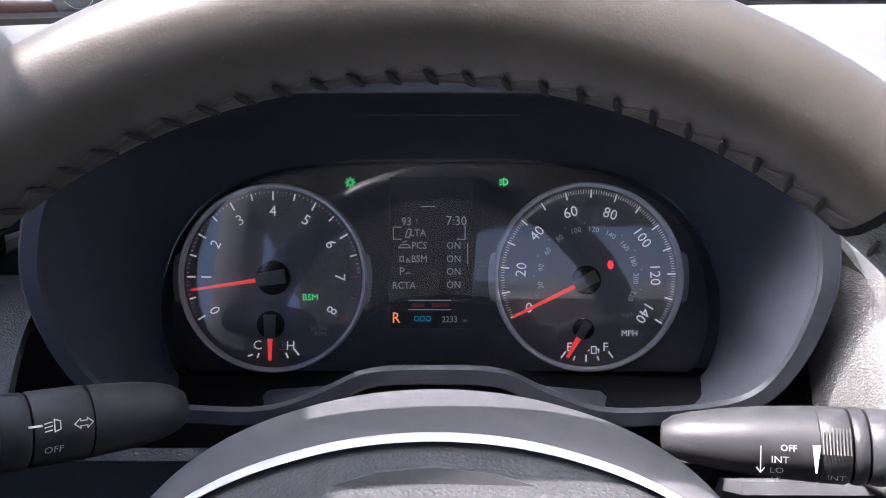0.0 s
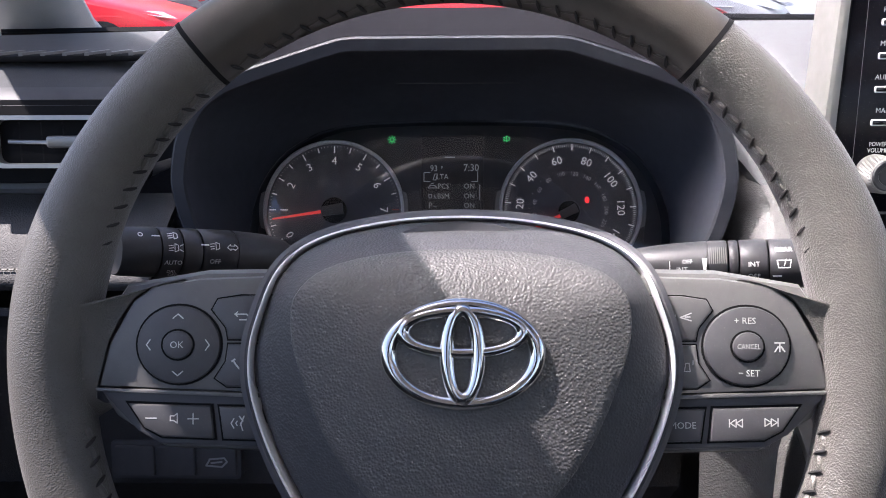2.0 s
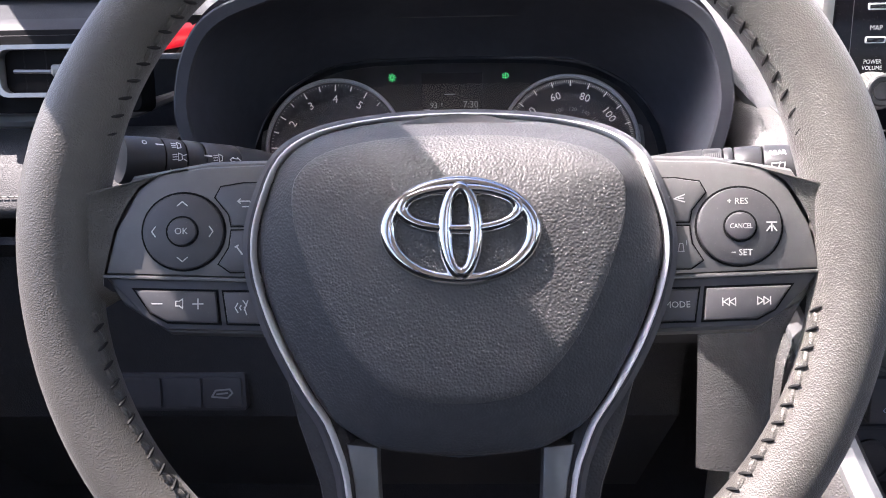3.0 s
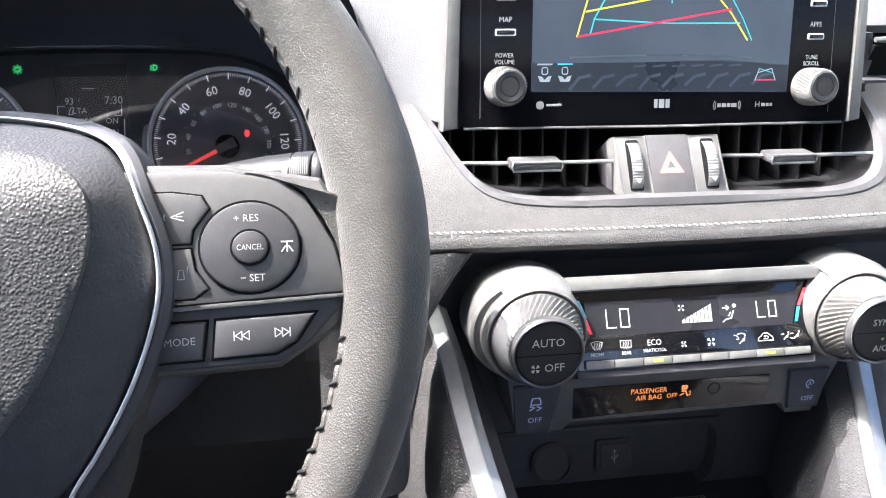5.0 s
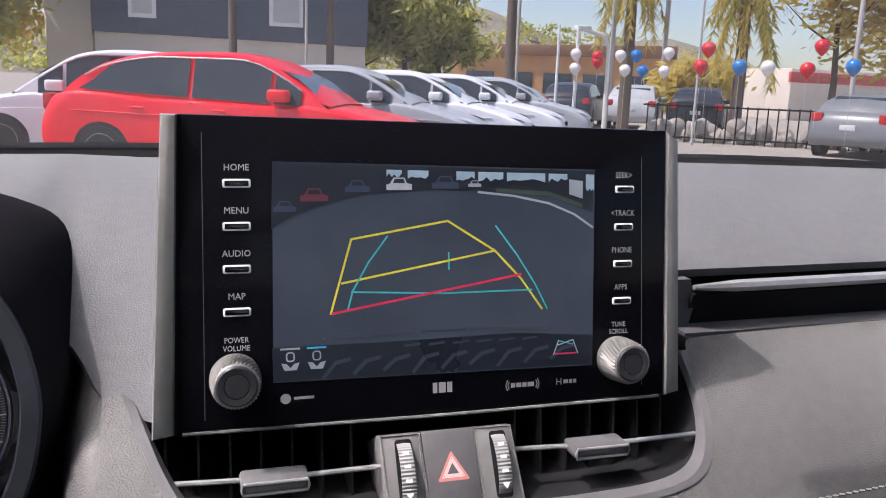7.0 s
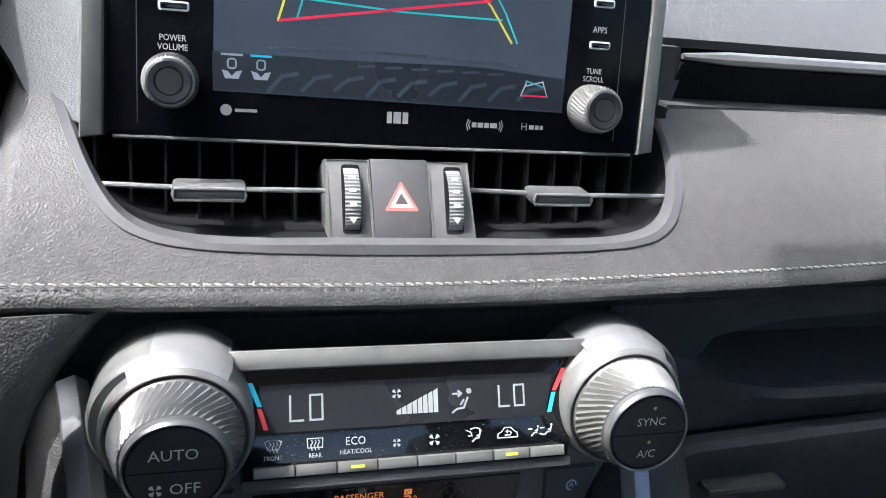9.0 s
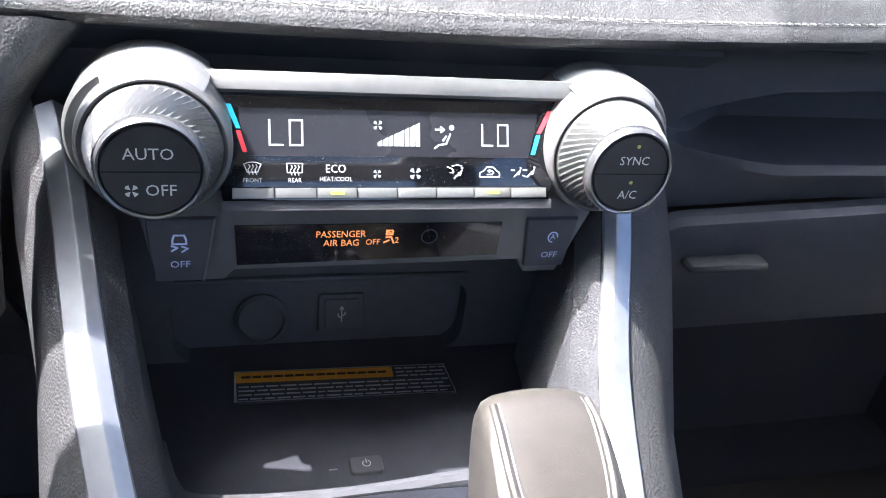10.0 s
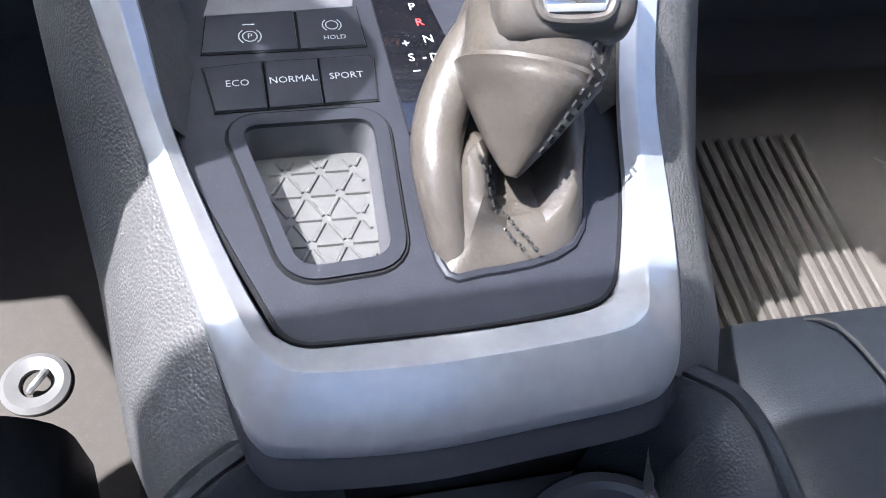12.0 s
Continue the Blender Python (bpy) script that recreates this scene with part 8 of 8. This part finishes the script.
        for f in (0.175, 0.80):
            c = Vector((X(f), s * (h - 0.10), 0.315))
            Fw = Matrix(((1, 0, 0, c.x), (0, 0, s, c.y), (0, 1, 0, c.z), (0, 0, 0, 1)))
            w = part("wheel", lathe([(0.20, -0.10), (0.315, -0.09), (0.318, 0.09), (0.30, 0.105), (0.225, 0.108)], 28, Fw), TYRE, ob)
            part("rim", lathe([(0.222, 0.104), (0.215, 0.109), (0.19, 0.100), (0.05, 0.106), (0.005, 0.108)], 20, Fw), ALLOY, w)
            part("wheel_arch", lathe([(0.36, 0.09), (0.36, 0.1015), (0.31, 0.1015)], 28, Fw), TYRE, ob)
        part("mirror", box((X(0.615), s * (h + 0.02) - 0.08, 0.98), (X(0.665), s * (h + 0.02) + 0.10, 1.12), 0.035, 3), m, ob)
        hl = [Vector((X(0.985), s * h * 0.62, 0.66)), Vector((X(0.955), s * h * 0.93, 0.70)), Vector((X(0.87), s * h * 0.945, 0.78)), Vector((X(0.945), s * h * 0.66, 0.745))]
        bm = bmesh.new()
        vs = [bm.verts.new(p + Vector((0.012, 0, 0.022))) for p in hl]
        bm.faces.new(vs)
        part("headlight", bm, LAMP, ob)
        part("tail_light", box((X(0.02) - 0.03, s * h * 0.80 - 0.12, 0.78), (X(0.02) + 0.10, s * h * 0.80 + 0.12, 0.98), 0.03), TAIL, ob)
    lo = [Vector((X(0.745) + 0.02, y * h * 0.80, 0.965)) for y in span(-1, 1, 5)]
    hi = [Vector((X(0.575) + 0.03, y * h * 0.66, H - 0.085)) for y in span(-1, 1, 5)]
    mid = [(p + q) / 2 + Vector((0.035, 0, 0.045)) for p, q in zip(lo, hi)]
    part("windscreen", loft([lo, mid, hi], closed=False, caps=False), CAR_GLASS, ob)
    part("rear_glass", loft([[Vector((X(0.085) - 0.03, y * h * 0.72, 1.10)) for y in span(-1, 1, 3)], [Vector((X(0.185) - 0.02, y * h * 0.64, H - 0.10)) for y in span(-1, 1, 3)]], closed=False, caps=False), CAR_GLASS, ob)
    part("window_sticker", box((X(0.66), -0.10, 1.08), (X(0.665), 0.18, 1.20)), WHITE_INK, ob)
    part("grille", box((X(0.975), -h * 0.42, 0.42), (X(1.0) + 0.004, h * 0.42, 0.60), 0.03), DARK, ob)
    part("plate", box((X(0.0) - 0.02, -0.16, 0.62), (X(0.0) + 0.01, 0.16, 0.74), 0.005), WHITE_INK, ob)
    ob.matrix_basis = Matrix.Translation(at) @ Matrix.Rotation(radians(yaw), 4, "Z")
    return ob


RED = paint("red_paint", (0.85, 0.010, 0.022))
WHITE = paint("white_paint", (0.75, 0.76, 0.78))
NAVY = paint("black_paint", (0.02, 0.025, 0.035))
SILVERP = paint("silver_paint", (0.40, 0.42, 0.44))
GREYP = paint("grey_paint", (0.16, 0.17, 0.18))
BLUEP = paint("blue_paint", (0.03, 0.08, 0.25))
car("parked_car", "bright red hatchback parked broadside in front", RED, (0.93, 10.40, 0), -25, L=4.7, H=1.52)
car("parked_car", "white hatchback parked beside the red car", WHITE, (-0.85, 12.7, 0), 177, H=1.55)
car("parked_car", "bright red hatchback at the end of the row", RED, (-5.7, 10.9, 0), -4, H=1.5)
car("parked_car", "silver saloon parked behind the red car", SILVERP, (2.6, 12.8, 0), -26, H=1.47)
car("parked_car", "white saloon parked in the row", WHITE, (4.0, 14.3, 0), -28, H=1.46)
car("parked_car", "white saloon parked in the row", WHITE, (5.6, 16.3, 0), -28, H=1.46)
car("parked_car", "silver saloon parked in the row", SILVERP, (7.3, 18.5, 0), -30, H=1.46)
car("parked_car", "blue car at the far end of the lot", BLUEP, (9.6, 30.0, 0), 60)
car("parked_car", "dark car seen from behind across the lot", NAVY, (13.2, 26.5, 0), 55, H=1.5)
car("parked_car", "silver car seen from behind across the lot", SILVERP, (15.3, 25.9, 0), 55, H=1.5)
car("parked_car", "black car seen from behind across the lot", NAVY, (16.8, 24.2, 0), 52, H=1.5)
car("parked_car", "grey saloon parked near the wall", GREYP, (15.6, 15.2, 0), 28, H=1.45)
car("parked_car", "dark grey car parked beside the white one", GREYP, (-6.4, 14.5, 0), 176)

# ---- far side of the lot ----
WALL_BLUE = mat("slate_siding", (0.085, 0.105, 0.140), 0.8, scale=0.6, bump=0.004, grain=12)
STUCCO = mat("tan_stucco", (0.64, 0.57, 0.49), 0.9, scale=0.7, bump=0.003, grain=30)
ORANGE = mat("orange_stucco", (0.50, 0.27, 0.12), 0.9, scale=0.3)
BARK = mat("bark", (0.13, 0.10, 0.08), 0.95, scale=6, bump=0.01, grain=25)
POLE = mat("painted_steel", (0.42, 0.40, 0.38), 0.6)
PALE = mat("pale_panel", (0.70, 0.70, 0.68), 0.8)
LEAF = mat("olive_leaves", (0.30, 0.30, 0.10), 0.7, scale=2.5, var=0.4)
LEAF2 = mat("yellowed_leaves", (0.52, 0.43, 0.10), 0.7, scale=2.5, var=0.35)
for m in (LEAF, LEAF2):  # thin leaves let sunlight through
    nt = m.node_tree
    b = nt.nodes["Principled BSDF"]
    tl = nt.nodes.new("ShaderNodeBsdfTranslucent")
    tl.inputs["Color"].default_value = (0.56, 0.54, 0.14, 1) if m is LEAF else (0.72, 0.58, 0.14, 1)
    mx = nt.nodes.new("ShaderNodeMixShader")
    mx.inputs[0].default_value = 0.6
    nt.links.new(b.outputs[0], mx.inputs[1])
    nt.links.new(tl.outputs[0], mx.inputs[2])
    nt.links.new(mx.outputs[0], nt.nodes["Material Output"].inputs["Surface"])
HILL = mat("dry_hill", (0.22, 0.20, 0.15), 0.95, scale=0.03, var=0.4)


def side_frame(a, b):
    """u along the wall from a to b, v up, w out of it."""
    a, b = Vector((*a, 0)), Vector((*b, 0))
    u = (b - a).normalized()
    w = u.cross(Vector((0, 0, 1)))
    return Matrix(((u.x, 0, w.x, a.x), (u.y, 0, w.y, a.y), (0, 1, 0, 0), (0, 0, 0, 1))), (b - a).length


bld = thing("office_building", (1.8, 27, 0), "dark slate building with tan base behind the parked cars", "building")
BF, BL_ = side_frame((-2.6, 27.0), (5.6, 26.6))
part("base_wall", slab([(0, 0), (BL_, 0), (BL_, 2.35), (0, 2.45)], -6, 0, 0, BF), STUCCO, bld, "tan stucco base")
part("upper_wall", slab([(-0.05, 2.45), (BL_ + 0.05, 2.35), (BL_ + 0.05, 6.5), (-0.05, 6.5)], -6, 0.15, 0.01, BF), WALL_BLUE, bld, "slate blue siding")
part("roof", slab([(-0.4, 6.5), (BL_ + 0.4, 6.5), (BL_ + 0.4, 6.75), (-0.4, 6.75)], -6.4, 0.5, 0.02, BF), PALE, bld)
for x, z, w, h in ((5.15, 2.85, 1.05, 1.4), (1.0, 2.9, 0.8, 1.2)):
    wd = part("window", slab([(x, z), (x + w, z), (x + w, z + h), (x, z + h)], 0.1, 0.20, 0.01, BF), PALE, bld, "white framed window")
    part("pane", slab([(x + 0.12, z + 0.12), (x + w - 0.12, z + 0.12), (x + w - 0.12, z + h - 0.12), (x + 0.12, z + h - 0.12)], 0.1, 0.215, 0, BF), mat("window_shade", (0.45, 0.46, 0.46), 0.4), wd)
wing = thing("stone_building", (-5, 29, 0), "tan stone building beside the slate one", "building")
part("wall", box((-4.1, 28.0, 0), (-2.75, 34, 3.6), 0.05), STUCCO, wing)
part("roof", box((-4.3, 27.7, 3.6), (-2.7, 34, 3.85), 0.05), PALE, wing)

rest = thing("restaurant", (25, 58, 0), "low orange restaurant with dark windows across the road", "building")
RF, RL = side_frame((19.0, 59.5), (33.5, 52.5))
part("wall", slab([(0, 0), (RL, 0), (RL, 4.3), (0, 4.0)], -9, 0, 0, RF), ORANGE, rest, "orange stucco wall")
part("parapet", slab([(-0.2, 3.6), (RL + 0.2, 3.7), (RL + 0.2, 4.6), (-0.2, 4.3)], -9, 0.3, 0.03, RF), mat("brown_band", (0.22, 0.12, 0.07), 0.8), rest, "brown parapet")
for i in range(5):
    x = 1.0 + i * 2.9
    part("window", slab([(x, 0.9), (x + 2.1, 0.9), (x + 2.1, 2.4), (x, 2.4)], -0.1, 0.08, 0.01, RF), CAR_GLASS, rest, "dark window")
shop = thing("shop", (36, 46, 0), "low tan shop with a red sign band", "building")
part("wall", box((33.5, 40, 0), (44, 50, 3.0), 0.05), STUCCO, shop)
part("sign_band", box((33.4, 39.9, 2.2), (44.1, 40.1, 2.8), 0.02), RED_INK, shop)


def hill(name, pts, depth, label):
    bm = bmesh.new()
    vs = [[], [], []]
    for a, z in pts:
        x, y = math.sin(radians(a)), math.cos(radians(a))
        for k, (d, h) in enumerate(((depth * 0.7, -1.0), (depth * 0.9, z * 0.55), (depth, z))):
            vs[k].append(bm.verts.new((x * d, y * d, h)))
    for k in range(2):
        for i in range(len(pts) - 1):
            bm.faces.new((vs[k][i], vs[k][i + 1], vs[k + 1][i + 1], vs[k + 1][i]))
    solo(name, bm, HILL, label, "hill", kind="structure")


random.seed(11)
hill("backdrop_hills", [(a, 24 + 14 * math.sin(a * 0.09 + 0.4) + 5 * math.sin(a * 0.43) + random.uniform(-1.2, 1.2)) for a in range(-60, 100, 2)], 420, "dry scrubby hills under the sky")
verts, faces = [], []
for i in range(2600):
    a = radians(random.uniform(-25, 70))
    d = random.uniform(300, 418)
    s = random.uniform(0.8, 2.6)
    z = (24 + 14 * math.sin(math.degrees(a) * 0.09 + 0.4)) * max(0.0, (d - 290) / 130)
    c = Vector((math.sin(a) * d, math.cos(a) * d, z + s * 0.5))
    for k in range(9):
        p = c + Vector((random.gauss(0, s * 0.5), random.gauss(0, s * 0.5), random.gauss(0, s * 0.4)))
        u = Vector((random.gauss(0, 1), random.gauss(0, 1), random.gauss(0, 1))).normalized() * s * 0.5
        v = u.orthogonal().normalized() * s * 0.4
        n = len(verts)
        verts += [p - u, p + v, p + u * 0.8, p - v * 1.2]
        faces.append((n, n + 1, n + 2, n + 3))
me = bpy.data.meshes.new("hill_scrub")
me.from_pydata([tuple(v) for v in verts], [], faces)
me.materials.append(LEAF)
tagged(new("hill_scrub", me), "dark scrub and trees on the far hills", "scrub", kind="stuff")


def tree(at, h, r, m, label, trunk=0.14, n=4200, low=0.35, seed=1):
    random.seed(seed)
    t = thing("tree", at, label, "tree", "trees round the lot")
    x, y, _ = at
    tips = []
    part("trunk", tube([(x, y, 0), (x + 0.05, y, h * 0.25), (x - 0.04, y + 0.05, h * 0.5), (x, y, h * 0.8)], [trunk, trunk * 0.8, trunk * 0.6, trunk * 0.25], 8), BARK, t)
    for i in range(7):
        a = i * 2.4
        z0 = h * (low + 0.06 * i)
        tip = Vector((x + math.cos(a) * r * 0.75, y + math.sin(a) * r * 0.75, min(h * 0.95, z0 + h * 0.22)))
        part("limb", tube([(x, y, z0), ((x + tip.x) / 2, (y + tip.y) / 2, z0 + h * 0.09), tip], [trunk * 0.4, trunk * 0.25, 0.01], 6), BARK, t)
        tips.append(tip)
    bm = bmesh.new()
    clumps = [Vector((x + random.gauss(0, r * 0.42), y + random.gauss(0, r * 0.42), h * low + (h * (1 - low)) * random.betavariate(2, 1.8))) for i in range(26)] + tips
    for i in range(n):
        c = random.choice(clumps) + Vector((random.gauss(0, r * 0.17), random.gauss(0, r * 0.17), random.gauss(0, r * 0.15)))
        s = random.uniform(0.06, 0.16)
        d = Vector((random.gauss(0, 1), random.gauss(0, 1), random.gauss(0, 1))).normalized()
        e = d.orthogonal().normalized() * s
        f = d * s * 1.6
        bm.faces.new([bm.verts.new(c - f), bm.verts.new(c + e * 0.6), bm.verts.new(c + f), bm.verts.new(c - e * 0.6)])
    tagged(part("crown", bm, m, t), kind="stuff")
    return t


tree((7.4, 28.5, 0), 5.6, 1.8, LEAF, "green roadside tree with an uneven crown", seed=2)
tree((9.3, 30.5, 0), 4.4, 1.5, LEAF, "small green tree beside the slate building", seed=3)
tree((-5.6, 25.0, 0), 6.0, 2.0, LEAF, "leafy green tree by the stone building", seed=4)
tree((-9.5, 27.0, 0), 5.5, 2.2, LEAF, "leafy green tree at the edge of the lot", seed=5)
tree((6.6, 33.0, 0), 5.0, 2.2, LEAF, "green tree behind the slate building", seed=12)
tree((-6.8, 30.0, 0), 5.0, 2.4, LEAF2, "yellow-green tree by the stone building", seed=13)
tree((22.0, 24.0, 0), 7.5, 2.6, LEAF2, "yellowing tree behind the wall", seed=6)
tree((24.5, 23.0, 0), 6.5, 2.6, LEAF2, "yellowing tree behind the wall", seed=7)
tree((18.5, 27.0, 0), 2.6, 1.6, LEAF2, "low yellow-green bush behind the wall", seed=8, low=0.15)


def palm(at, h, label, seed):
    random.seed(seed)
    t = thing("palm_tree", at, label, "palm tree", "palms")
    x, y, _ = at
    part("trunk", tube([(x, y, 0), (x + 0.03, y, h * 0.5), (x, y, h)], [0.20, 0.17, 0.15], 10), BARK, t)
    for i in range(26):
        a = i * 2.399
        up = random.uniform(-0.7, 0.8)
        L = random.uniform(0.7, 1.2)
        bm = bmesh.new()
        prev = None
        for k in range(10):
            s = k / 9
            c = Vector((x + math.cos(a) * L * s, y + math.sin(a) * L * s, h + up * s * 1.3 - 1.9 * s * s))
            if prev:
                for q in range(14):
                    b = prev.lerp(c, random.random())
                    d = Vector((random.gauss(0, 0.16), random.gauss(0, 0.16), -random.uniform(0.15, 0.40)))
                    e = Vector((random.gauss(0, 1), random.gauss(0, 1), 0)).normalized() * 0.030
                    bm.faces.new([bm.verts.new(b - e), bm.verts.new(b + e), bm.verts.new(b + d)])
            prev = c
        part("frond", bm, LEAF2 if i % 3 else LEAF, t)


palm((14.8, 19.6, 0), 4.3, "tall palm with drooping dry fronds", 21)
palm((12.9, 22.5, 0), 5.2, "palm with a shaggy crown", 22)


def pole(at, h, r, m, label):
    t = thing("utility_pole", at, label, "pole", "poles along the lot")
    part("post", tube([(at[0], at[1], 0), (at[0], at[1], h)], [r, r * 0.85], 12), m, t)
    part("base", tube([(at[0], at[1], 0), (at[0], at[1], 0.12)], r * 1.5, 12), m, t)
    return t


pole((1.15, 20.4, 0), 9, 0.10, BARK, "brown timber utility pole")
pole((3.45, 20.2, 0), 9, 0.10, BARK, "brown timber utility pole")
pole((3.15, 22.4, 0), 8, 0.04, POLE, "thin grey steel pole")
pole((9.5, 23.6, 0), 10, 0.16, BARK, "dark timber utility pole")
pole((9.9, 24.0, 0), 8, 0.05, POLE, "thin grey steel pole")
pole((14.6, 15.2, 0), 6, 0.06, POLE, "slim grey flag pole")
pole((12.0, 17.4, 0), 5, 0.03, POLE, "slim grey flag pole")
pole((9.4, 19.9, 0), 2.9, 0.04, PALE, "slim white display post in the lot")
pole((9.9, 19.8, 0), 2.9, 0.05, PALE, "slim white display post in the lot")
pole((11.2, 20.4, 0), 6, 0.035, POLE, "slim grey flag pole")
lamp_post = thing("street_lamp", (12.0, 22.0, 0), "white curved street lamp", "street lamp")
part("post", tube([(12.0, 22.0, 0), (12.0, 22.0, 2.5), (11.8, 22.0, 2.85), (11.2, 22.1, 3.0)], 0.07, 10), PALE, lamp_post)
part("lamp_head", box((10.9, 22.0, 2.95), (11.4, 22.2, 3.1), 0.04), PALE, lamp_post)
sign = thing("roadside_sign", (14, 30, 0), "yellow roadside sign on grey posts", "sign")
part("board", box((15.2, 29.9, 5.1), (20.2, 30.1, 6.6), 0.03), mat("sign_yellow", (0.75, 0.48, 0.04), 0.5), sign)
for x in (16.4, 18.8):
    part("post", tube([(x, 30.0, 0), (x, 30.0, 5.2)], 0.1, 10), POLE, sign)

B_RED, B_WHITE, B_BLUE = mat("balloon_red", (0.60, 0.02, 0.03), 0.25), mat("balloon_white", (0.72, 0.70, 0.68), 0.25), mat("balloon_blue", (0.02, 0.18, 0.50), 0.25)


def balloon(at, m, word):
    t = thing("balloon", at, word + " party balloon tied over the lot", "balloon", "balloons")
    x, y, z = at
    r = 0.15
    part("skin", lathe([(0.012, -r * 1.25), (r * 0.35, -r * 1.0), (r * 0.75, -r * 0.55), (r * 0.97, -r * 0.05), (r * 0.98, r * 0.25), (r * 0.78, r * 0.68), (r * 0.4, r * 0.93), (0.004, r)], 18, Matrix.Translation(at)), m, t)
    part("string", tube([(x, y, z - r * 1.25), (x + 0.01, y, max(0.0, z - 1.6))], 0.004, 5), POLE, t)
for x, y, z, m, w in ((9.83, 19.72, 2.16, B_WHITE, "white"), (9.83, 19.72, 1.80, B_WHITE, "white"), (10.35, 19.5, 2.12, B_RED, "red"), (10.35, 19.5, 1.98, B_RED, "red"), (10.85, 19.2, 2.16, B_WHITE, "white"), (10.95, 19.1, 1.80, B_WHITE, "white"),
                      (11.2, 19.0, 2.18, B_BLUE, "blue"), (11.35, 18.9, 1.80, B_BLUE, "blue"), (11.9, 18.6, 2.26, B_WHITE, "white"), (11.8, 18.6, 1.80, B_WHITE, "white"), (10.42, 14.75, 2.18, B_RED, "red"), (10.30, 14.8, 1.82, B_RED, "red"),
                      (10.95, 14.4, 1.84, B_BLUE, "blue"), (11.4, 14.1, 1.84, B_WHITE, "white"), (11.95, 13.6, 1.82, B_RED, "red"), (12.15, 13.5, 2.28, B_RED, "red"), (12.6, 13.1, 1.90, B_BLUE, "blue")):
    balloon((x, y, z), m, w)
fence = thing("fence", (13, 17, 0), "dark iron fence panels along the edge of the lot", "fence")
for i in range(26):
    x, y = 11.6 + i * 0.21, 18.9 - i * 0.13
    part("picket", tube([(x, y, 0), (x, y, 1.0)], 0.018, 6), DARK, fence)
for z in (0.15, 0.95):
    part("rail", tube([(11.5, 18.96, z), (17.0, 15.55, z)], 0.025, 6), DARK, fence)
random.seed(9)
ROCK = mat("pale_rock", (0.30, 0.27, 0.23), 0.95, scale=5, bump=0.01, grain=20)
for i in range(34):
    x, y = 11.9 + i * 0.17, 19.3 - i * 0.115
    bm = bmesh.new()
    bmesh.ops.create_icosphere(bm, subdivisions=2, radius=random.uniform(0.16, 0.30), matrix=Matrix.Translation((x, y + random.uniform(0, 0.4), random.uniform(0.12, 0.45))))
    for v in bm.verts:
        v.co += noise.noise_vector(v.co * 4) * 0.09
    solo("boulder", bm, ROCK, "pale rough boulder in the planted border", "boulder", "boulders")
